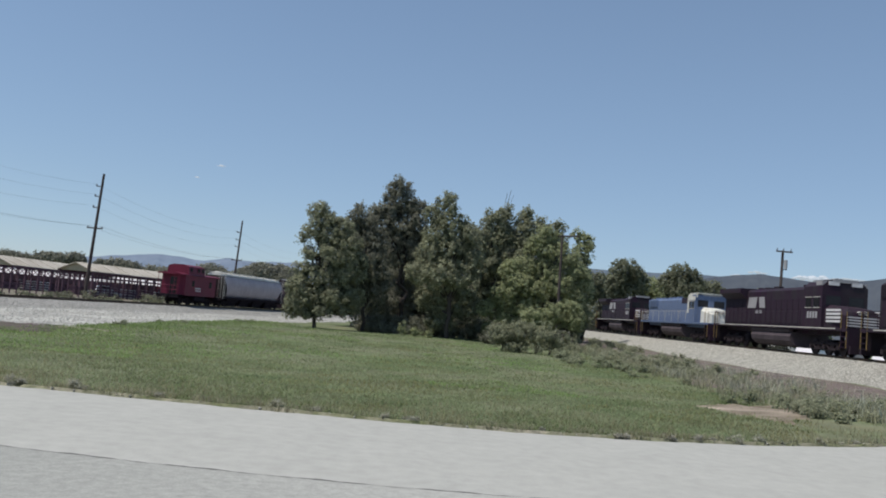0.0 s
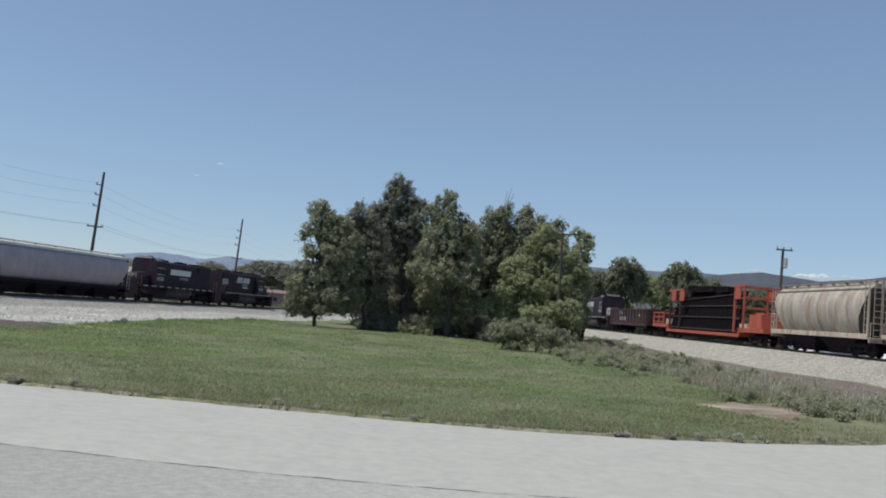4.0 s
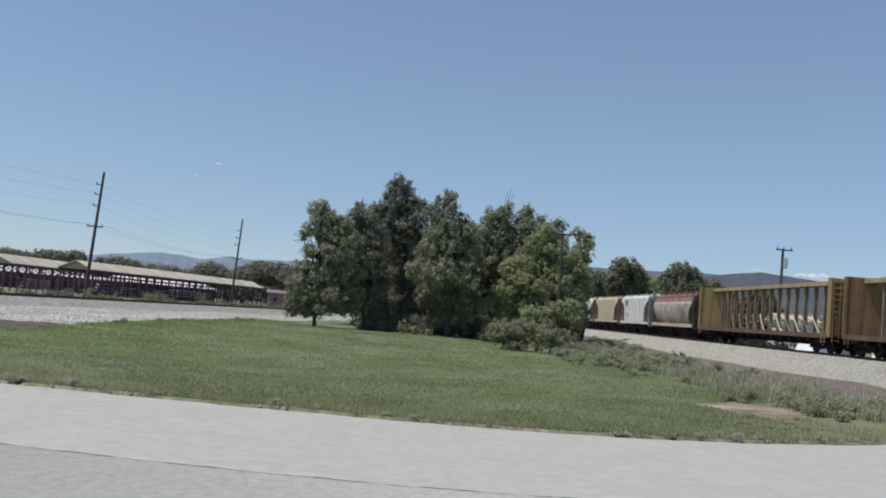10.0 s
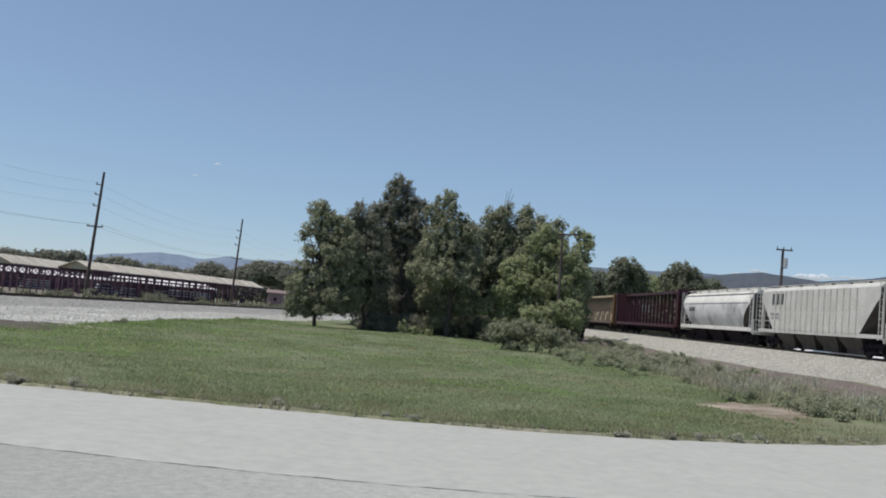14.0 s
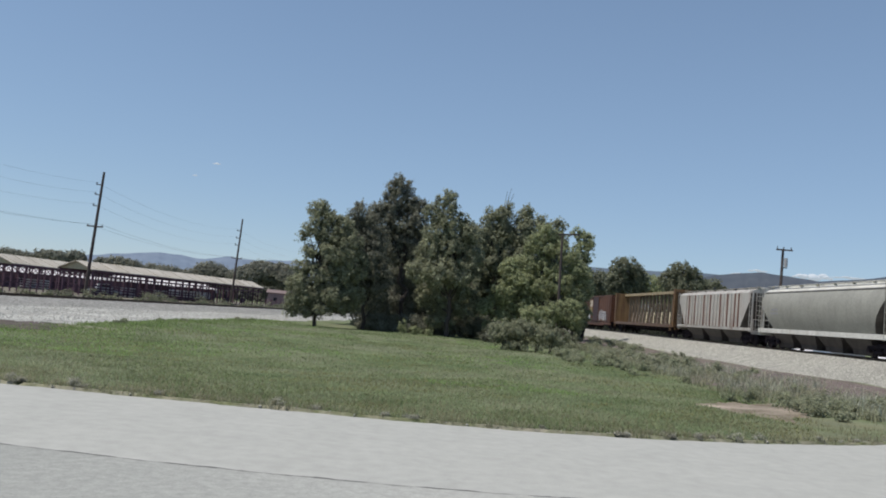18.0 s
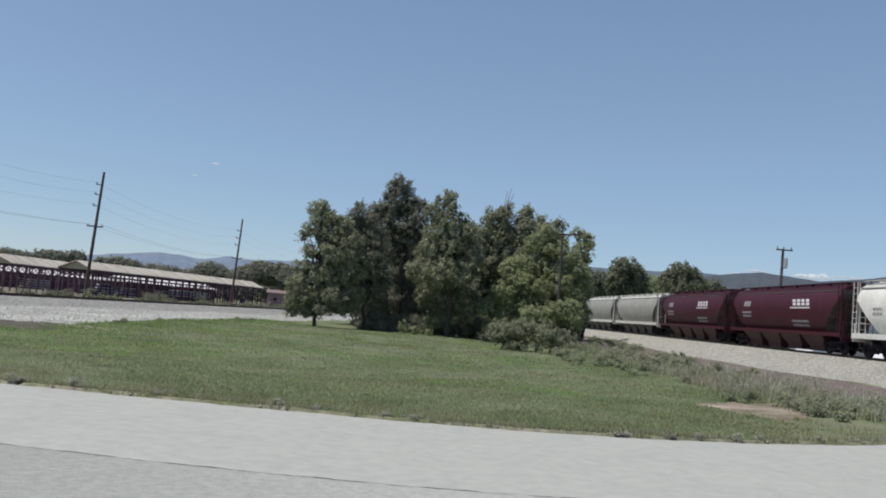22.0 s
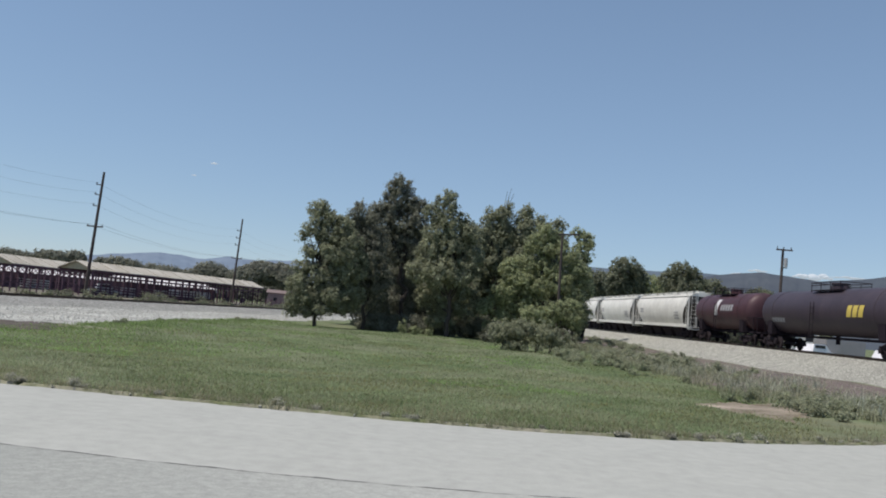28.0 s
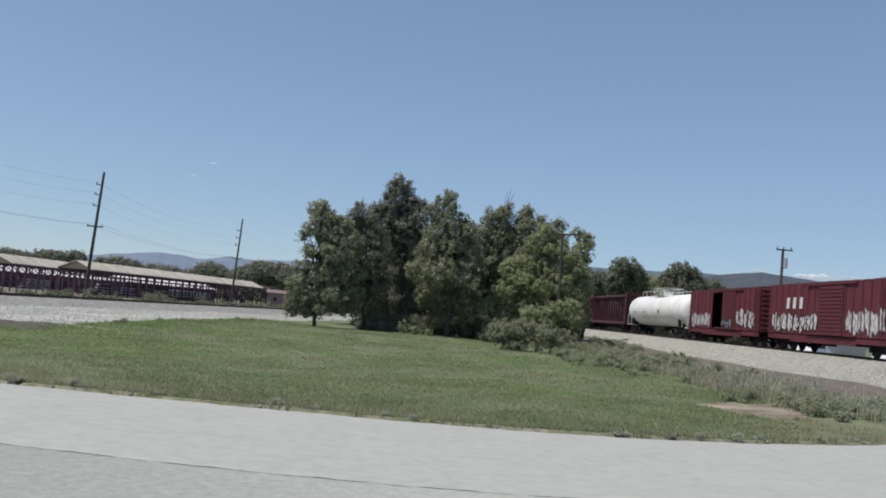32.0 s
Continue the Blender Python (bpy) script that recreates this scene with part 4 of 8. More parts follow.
def covered_hopper(label, L, mat, style="smooth", H=4.5, sill=None, cut=1.5, bays=3, W=1.52, roof=None, rib_mat=None, ribs=14, walk_mat=None, boxy=False, baymat=None, name="covered_hopper", endmat=None):
    th = car(name, label, "hopper car")
    a = L / 2 - 0.95
    b = a - cut
    body, up = bmesh.new(), 1.32
    if style == "smooth":
        fr_ = (0.0, 0.1, 0.24, 0.42, 0.68, 0.92, 1.0, 1.0, 1.0)
        shape = [(h, b + cut * f, W - k) for (h, k), f in zip(HULL, fr_)]
    else:
        shape = [(up, b, W - 0.04), (2.9, b + cut * 0.1, W - 0.04), (3.45, b + cut * 0.6, W - 0.04), (3.7, a, W - 0.04), (3.98, a, W - 0.06)] if boxy else [(up, b, W - 0.04), (2.2, b + cut * 0.4, W - 0.04), (3.1, a - cut * 0.18, W - 0.04), (3.4, a, W - 0.04), (4.02, a, W - 0.06)]
    stack(body, shape)
    body.normal_update()
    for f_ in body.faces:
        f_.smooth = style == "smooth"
        # End slope sheets get the darker material that stands in for recess shade.
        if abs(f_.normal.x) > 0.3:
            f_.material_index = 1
    for e_ in body.edges:
        fs = e_.link_faces
        e_.smooth = len(fs) == 2 and fs[0].material_index == fs[1].material_index and fs[0].normal.angle(fs[1].normal) < 0.7
    shell = part("body", body, mat, th)
    shell.data.materials.append(endmat or M_ENDSHADE)
    step_mat = endmat or walk_mat or mat
    top = bmesh.new()
    z = shape[-1][0]
    e_ = shape[-1][2]
    if style == "smooth":
        stack(top, [(z - 0.02, a + 0.03, e_ + 0.03), (z + 0.04, a + 0.03, e_ + 0.02), (z + 0.17, a + 0.03, e_ - 0.2), (z + 0.28, a + 0.03, e_ - 0.5), (z + 0.36, a + 0.03, 0.3), (z + 0.38, a + 0.03, 0.0001)])
    else:
        stack(top, [(z, a, e_), (z + 0.1, a, e_ - 0.08), (z + 0.26, a, e_ - 0.4), (z + 0.36, a, 0.5), (z + 0.38, a, 0.0001)])
    part("roof", top, roof or mat, th)
    hb = bmesh.new()
    box(hb, (0, 0, z + 0.42), (2 * a - 0.6, 0.62, 0.14))
    for i in range(6):
        box(hb, (-a + 0.9 + i * (2 * a - 1.8) / 5, 0, z + 0.5), (0.1, 0.8, 0.05))
    part("hatch", hb, roof or mat, th)
    for s in (-1, 1):
        rw = boxes(((0, s * 0.8, z + 0.42), (2 * a + 0.3, 0.34, 0.03)))
        for i in range(8):
            box(rw, (-a + 0.2 + i * (2 * a - 0.4) / 7, s * 0.74, z + 0.35), (0.04, 0.2, 0.12))
        part("roof_walk", rw, walk_mat or roof or mat, th)
        side = sill or mat
        if style == "smooth":
            # Thin dark strip stands in for the shadow below the roof edge.
            part("eave_strip", boxes(((0, s * (W - 0.33), 3.95), (2 * a, 0.05, 0.05))), M_EAVESHADE, th)
        part("side_sill", boxes(((0, s * (W - 0.1), 1.2), (L - 1.3, 0.1, 0.3 if sill else 0.22)), ((0, s * (W - 0.2), 1.3), (L - 1.3, 0.26, 0.03))), side, th)
    if style != "smooth":
        zr = (3.98 - up)
        for s in (-1, 1):
            for i in range(ribs):
                f = (i + 0.5) / ribs
                x = -b + 2 * b * f
                rm = rib_mat if rib_mat is not None and (i * 7 % 5 < 2 or i < 2) else mat
                me = cached(f"rib{round(zr, 2)}_{rm.name}", lambda: boxes(((0, 0, 0), (0.11, 0.09, zr))))
                mesh_part("rib", me, rm, th, m=pose(x, s * W, up + zr / 2))
    for i in range(bays):
        x = (i - (bays - 1) / 2) * (2 * b / bays)
        bay = bmesh.new()
        stack(bay, [(0.1, b / bays * 0.62, 0.85), (0.42, b / bays * 0.66, 0.9), (1.1, b / bays * 0.94, W - 0.2), (1.3, b / bays * 0.96, W - 0.18)], x)
        # Bays darker than the body: shade below the sill put into the colour.
        part("hopper_bay", bay, baymat or M_UNDER, th)
    part("centre_sill", boxes(((0, 0, 0.95), (L - 0.8, 0.5, 0.34))), M_UNDER, th)
    part("gate_beam", boxes(((0, 0, 0.2), (L - 6.2, 0.6, 0.2))), M_UNDER, th)
    for s in (-1, 1):
        e = s * (L / 2 - 0.62)
        fr = boxes(((e - s * 0.35, 0, 1.08), (0.85, 2.7, 0.1)), ((e, 0, 1.0), (0.1, 2.8, 0.3)))
        for yy in (-1.25, -0.45, 0.45, 1.25):
            box(fr, (a * s - s * 0.02, yy, (1.1 + z) / 2), (0.09, 0.08, z - 1.1))
        rod(fr, (e, -1.3, 1.95), (e, 1.3, 1.95), 0.025, 5)
        for yy in (-1.3, 1.3):
            rod(fr, (e, yy, 1.1), (e, yy, 1.95), 0.03, 5)
            rod(fr, (e - s * 0.4, yy, 1.1), (a * s, yy, 3.6), 0.035, 5)
        part("end_frame", fr, endmat or (mat if sill is None else sill), th)
        for q in (-1, 1):
            ladder(th, s * (a + 0.12), q * (W - 0.06), 1.0, z + 0.3, step_mat, "x")
        ladder(th, s * (a + 0.3), 0.9, 1.1, z + 0.3, step_mat, "y")
        truck(th, s * (L / 2 - 2.2))
    brake_wheel(th, -(L / 2 - 0.62), 0.2, 2.3)
    couplers(th, L)
    return th


def boxcar(label, L, mat, H=4.6, door=2.4, door_at=0.0, opening=None, doormat=None, roofmat=None, ribs=16, endtop=None, grooves=10):
    """Walls of plate with posts, a sliding door, ribbed ends. opening: (x0, x1) that stands open on the near side."""
    th = car("boxcar", label, "boxcar")
    a, W, z0 = L / 2 - 0.85, 1.46, 1.08
    zt = H - 0.22
    o0, o1 = opening or (door_at - door / 2, door_at + door / 2)
    part("floor", boxes(((0, 0, z0 - 0.05), (2 * a, 2 * W, 0.16))), M_UNDER, th)
    for s in (-1, 1):
        wall = bmesh.new()
        segs = ((-a, o0), (o1, a)) if s > 0 or not opening else ((-a, a),)
        for x0, x1 in segs:
            box(wall, ((x0 + x1) / 2, s * W, (z0 + zt) / 2), (x1 - x0, 0.06, zt - z0))
        box(wall, ((o0 + o1) / 2, s * W, zt - 0.1), (o1 - o0, 0.06, 0.2))
        part("side_wall", wall, mat, th)
        for i in range(ribs + 1):
            x = -a + 2 * a * i / ribs
            if o0 - 0.1 < x < o1 + 0.1:
                continue
            mesh_part("side_post", cached(f"post_{mat.name}_{H}", lambda: boxes(((0, 0, 0), (0.13, 0.05, zt - z0 - 0.06)))), mat, th, m=pose(x, s * (W + 0.05), (z0 + zt) / 2))
        dx = door_at if not (opening and s > 0) else door_at
        dr = boxes(((dx, s * (W + 0.07), (z0 + zt) / 2), (door, 0.06, zt - z0 - 0.25)))
        door_ribs = []
        for i in range(grooves):
            zz = z0 + 0.35 + i * (zt - z0 - 0.7) / (grooves - 1)
            door_ribs.append(zz)
        leaf_ = part("door", dr, doormat or mat, th)
        for zz in door_ribs:
            mesh_part("door_rib", cached(f"door_rib{door}_{(doormat or mat).name}", lambda: boxes(((0, 0, 0), (door - 0.2, 0.05, 0.1)))), doormat or mat, leaf_, m=pose(dx, s * (W + 0.11), zz))
        part("door_track", boxes(((dx, s * (W + 0.12), z0 + 0.08), (door * 2.1, 0.08, 0.08)), ((dx, s * (W + 0.12), zt - 0.06), (door * 2.1, 0.08, 0.08))), mat, th)
        part("side_sill", boxes(((0, s * (W - 0.02), z0 - 0.22), (2 * a, 0.08, 0.3)), ((0, s * (W - 0.02), z0 - 0.42), (2 * a * 0.55, 0.08, 0.16))), mat, th)
        for e in (-1, 1):
            ladder(th, e * (a - 0.35), s * (W + 0.12), 0.7, zt if e * s < 0 else 2.4, mat, "x")
    roof = bmesh.new()
    extrude_x(roof, [(-W - 0.04, zt), (W + 0.04, zt), (W + 0.04, zt + 0.08), (0, H), (-W - 0.04, zt + 0.08)], -a - 0.04, a + 0.04)
    for i in range(14):
        xr = -a + 2 * a * (i + 0.5) / 14
        extrude_x(roof, [(-W, zt + 0.06), (W, zt + 0.06), (W, zt + 0.11), (0, H + 0.03), (-W, zt + 0.11)], xr - 0.04, xr + 0.04)
    part("roof", roof, roofmat or mat, th)
    for s in (-1, 1):
        en = boxes(((s * a, 0, (z0 + zt) / 2), (0.08, 2 * W, zt - z0)))
        k = int((zt - z0) / 0.36)
        for i in range(k):
            rod(en, (s * (a + 0.05), -W + 0.12, z0 + 0.25 + i * 0.36), (s * (a + 0.05), W - 0.12, z0 + 0.25 + i * 0.36), 0.085, 6)
        part("end_wall", en, mat, th)
        if endtop is not None:
            part("end_top_panel", boxes(((s * (a + 0.15), 0, zt - 0.42), (0.03, 2 * W - 0.1, 0.9))), endtop, th, "white painted excess height panel")
        ladder(th, s * (a + 0.16), s * 1.1, 0.8, zt - 0.1, mat, "y")
        part("end_platform", boxes(((s * (a + 0.3), 0, 0.98), (0.5, 1.6, 0.06)), ((s * (L / 2 - 0.5), 0, 0.86), (0.3, 0.7, 0.4))), M_UNDER, th)
        truck(th, s * (L / 2 - 2.3))
    part("centre_sill", boxes(((0, 0, 0.85), (L - 0.9, 0.45, 0.4)), ((0.8, 0.5, 0.7), (1.1, 0.5, 0.5))), M_UNDER, th)
    brake_wheel(th, -(a + 0.2), -0.5, 3.0)
    couplers(th, L)
    return th


def centrebeam(label, L, mat, strut=None, H=4.72, cols=15, braces=False, deckmat=None, colmat=None, name="centrebeam_flatcar"):
    th = car(name, label, "flatcar")
    a = L / 2 - 0.95
    part("deck", boxes(((0, 0, 1.12), (2 * a, 2.9, 0.18))), deckmat or mat, th)
    for s in (-1, 1):
        part("side_sill", boxes(((0, s * 1.43, 1.08), (2 * a, 0.08, 0.3))), deckmat or mat, th)
    part("fish_belly_sill", boxes(((0, 0, 0.86), (L - 0.9, 0.5, 0.4)), ((0, 0, 0.62), (L * 0.5, 0.5, 0.3))), M_UNDER, th)
    part("top_chord", boxes(((0, 0, H - 0.1), (2 * a, 0.75, 0.1)), ((0, 0.35, H - 0.2), (2 * a, 0.06, 0.26)), ((0, -0.35, H - 0.2), (2 * a, 0.06, 0.26))), mat if strut is None else P_CHORD, th)
    cm_ = colmat or mat
    key = f"column_{cm_.name}_{H}"
    for i in range(cols):
        x = -a + 1.7 + i * (2 * a - 3.4) / (cols - 1)
        mesh_part("column", cached(key, lambda: boxes(((0, 0, (1.2 + H - 0.2) / 2), (0.1, 0.2, H - 1.4)), ((0, 0.11, (1.2 + H - 0.2) / 2), (0.17, 0.03, H - 1.4)), ((0, -0.11, (1.2 + H - 0.2) / 2), (0.17, 0.03, H - 1.4)))), cm_, th, m=pose(x, 0, 0))
        if strut is not None and 2 <= i < cols - 2:
            def strut_mesh():
                bm = bmesh.new()
                p = [(3.3, 1.34, 1.2), (2.75, 1.18, 1.42), (1.7, 0.85, 1.86), (0.1, 0.3, 2.45)]
                for u, v in zip(p, p[1:]):
                    rod(bm, u, v, 0.042, 5)
                return bm
            for s in (-1, 1):
                mm = Matrix.Diagonal((-1, s, 1, 1))
                # Struts that catch the sun are coloured pale, the others as the columns.
                sm_ = strut if i % 2 == 0 and i < 10 else cm_
                mesh_part("strut", cached(f"strut_{sm_.name}", strut_mesh), sm_, th, m=pose(x, 0, 0) @ mm)
        elif braces and i < cols - 1 and i % 3 != 1:
            step = (2 * a - 3.4) / (cols - 1)
            up = i % 2 == 0
            br = rods([((x, 0.12, 3.3 if up else H - 0.3), (x + step, 0.12, H - 0.3 if up else 3.3))], 0.035)
            part("brace", br, mat, th)
    for s in (-1, 1):
        bh = boxes(((s * (a - 0.06), 0, (1.2 + H) / 2), (0.1, 2.86, H - 1.2)))
        for q in (-1.38, 1.38):
            box(bh, (s * (a + 0.06), q, (1.0 + H) / 2), (0.42, 0.1, H - 1.0))
        head = part("bulkhead", bh, mat, th)
        for i in range(9):
            mesh_part("bulkhead_rib", cached(f"bulkrib_{mat.name}", lambda: boxes(((0, 0, 0), (0.2, 2.7, 0.12)))), mat, head, m=pose(s * (a + 0.06), 0, 1.4 + i * (H - 1.62) / 8))
        for q in (-1.34, 1.34):
            ladder(th, s * (a - 0.4), q * 1.1, 0.6, 1.4, mat, "x", name="step_ladder")
        ladder(th, s * (a + 0.3), 1.05, 0.7, H - 0.3, mat, "y")
        part("end_platform", boxes(((s * (a + 0.45), 0, 0.98), (0.6, 1.8, 0.06))), M_UNDER, th)
        truck(th, s * (L / 2 - 2.6))
    for i in range(16):
        for s in (-1, 1):
            mesh_part("cable_winch", cached("winch", lambda: boxes(((0, 0, 0), (0.16, 0.14, 0.16)))), M_UNDER, th, m=pose(-a + 1 + i * (2 * a - 2) / 15, s * 1.38, 0.78))
    couplers(th, L)
    return th


def tank_car(label, L, mat, R=1.5, zc=2.62, bands=2, rails=True, railmat=None, endmat=None, long_rail=0):
    th = car("tank_car", label, "tank car")
    a = L / 2 - 0.95
    rings = []
    prof = [(-a, 0.02), (-a + 0.03, 0.38), (-a + 0.12, 0.66), (-a + 0.28, 0.87), (-a + 0.5, 0.98), (-a + 0.7, 1.0)]
    prof = prof + [(-x, k) for x, k in prof[::-1]]
    for x, k in prof:
        rings.append([(x, R * k * math.cos(i * math.tau / 36), zc + R * k * math.sin(i * math.tau / 36)) for i in range(36)])
    part("tank", loft(bmesh.new(), rings), mat, th, smooth=True)
    for s in (-1, 1):
        bd = bmesh.new()
        rod(bd, (s * (a - 2.2), 0, zc), (s * (a - 2.14), 0, zc), R + 0.02, 36)
        part("band", bd, endmat or mat, th)
        sd = bmesh.new()
        extrude_x(sd, [(-1.3, 1.0), (1.3, 1.0), (1.35, 1.9), (0.9, 1.35), (0, 1.14), (-0.9, 1.35), (-1.35, 1.9)], s * (a - 1.9), s * (a - 1.2))
        part("saddle", sd, M_UNDER, th)
        part("end_platform", boxes(((s * (L / 2 - 0.55), 0, 1.0), (0.7, 2.6, 0.1))), railmat or M_UNDER, th)
        part("draft_sill", boxes(((s * (L / 2 - 0.85), 0, 0.8), (1.2, 0.5, 0.26))), M_UNDER, th)
        en = bmesh.new()
        for q in (-1.3, 1.3):
            rod(en, (s * (L / 2 - 0.3), q, 1.0), (s * (L / 2 - 0.3), q, 2.1), 0.03)
            rod(en, (s * (L / 2 - 1.7), q, 1.0), (s * (L / 2 - 1.7), q, 2.1), 0.03)
            rod(en, (s * (L / 2 - 0.3), q, 2.1), (s * (L / 2 - 1.7), q, 2.1), 0.03)
        rod(en, (s * (L / 2 - 0.3), -1.3, 2.1), (s * (L / 2 - 0.3), 1.3, 2.1), 0.03)
        part("end_railing", en, railmat or M_UNDER, th)
        truck(th, s * (L / 2 - 2.1))
        if not long_rail:
            ladder(th, 0.9 * s * 0.6, s * (R + 0.06), 0.9, zc + 0.6, railmat or M_UNDER, "x")
    part("stub_sill", boxes(((0, 0, 0.98), (2 * a - 1.0, 0.36, 0.16))), M_UNDER, th)
    dome = bmesh.new()
    rod(dome, (0, 0, zc + R - 0.06), (0, 0, zc + R + 0.32), 0.5, 18)
    rod(dome, (0, 0, zc + R + 0.32), (0, 0, zc + R + 0.4), 0.56, 18)
    rod(dome, (1.0, 0, zc + R - 0.05), (1.0, 0, zc + R + 0.26), 0.14, 10)
    rod(dome, (-0.9, 0.1, zc + R - 0.05), (-0.9, 0.1, zc + R + 0.2), 0.18, 10)
    part("manway", dome, endmat or mat, th)
    if rails:
        wl = bmesh.new()
        rh = 0.7 if long_rail else 0.4
        for q in (-0.8, 0.8):
            box(wl, (0, q, zc + R - 0.1), (3.6, 0.4, 0.04))
            for x in (-1.8, -0.6, 0.6, 1.8):
                rod(wl, (x, q * 1.24, zc + R - 0.25), (x, q * 1.24, zc + R + rh), 0.025, 5)
            for zz in (rh * 0.55, rh):
                rod(wl, (-1.8, q * 1.24, zc + R + zz), (1.8, q * 1.24, zc + R + zz), 0.025, 5)
        for x in (-1.8, 1.8):
            rod(wl, (x, -1.0, zc + R + rh), (x, 1.0, zc + R + rh), 0.025, 5)
        part("platform_railing", wl, railmat or M_UNDER, th)
    if long_rail:
        for q in (-0.95, 0.95):
            lr = bmesh.new()
            for i in range(9):
                x = -long_rail + i * long_rail / 4
                rod(lr, (x, q, zc + R - 0.35), (x, q, zc + R + 0.42), 0.025, 5)
            rod(lr, (-long_rail, q, zc + R + 0.42), (long_rail, q, zc + R + 0.42), 0.03, 5)
            part("walkway_railing", lr, railmat or M_UNDER, th)
    part("bottom_outlet", rods([((0, 0, 0.6), (0, 0, 1.2))], 0.14, 8), M_UNDER, th)
    couplers(th, L)
    return th


def gondola(label, L, mat, H=2.75):
    th = car("gondola_car", label, "gondola")
    a = L / 2 - 0.8
    for s in (-1, 1):
        part("side_wall", boxes(((0, s * 1.45, (1.0 + H) / 2), (2 * a, 0.06, H - 1.0)), ((0, s * 1.48, H - 0.06), (2 * a, 0.14, 0.14)), ((0, s * 1.48, 1.0), (2 * a, 0.12, 0.3))), mat, th)
        for i in range(14):
            mesh_part("side_post", cached(f"gpost{mat.name}", lambda: boxes(((0, 0, 0), (0.16, 0.1, H - 1.1)))), mat, th, m=pose(-a + 0.1 + i * (2 * a - 0.2) / 13, s * 1.52, (1.0 + H) / 2))
        part("end_wall", boxes(((s * a, 0, (1.0 + H) / 2), (0.08, 2.9, H - 1.0)), ((s * (a + 0.06), 0, H - 0.1), (0.1, 2.9, 0.16)), ((s * (a + 0.06), 0, 1.7), (0.1, 2.9, 0.14))), mat, th)
        ladder(th, s * (a - 0.3), 1.58, 0.6, 2.4, mat, "x")
        ladder(th, s * (a - 0.3), -1.58, 0.6, 2.4, mat, "x")
        truck(th, s * (L / 2 - 2.3))
    part("floor", boxes(((0, 0, 1.05), (2 * a, 2.86, 0.12)), ((0, 0, 0.85), (L - 0.9, 0.5, 0.34))), M_UNDER, th)
    couplers(th, L)
    return th


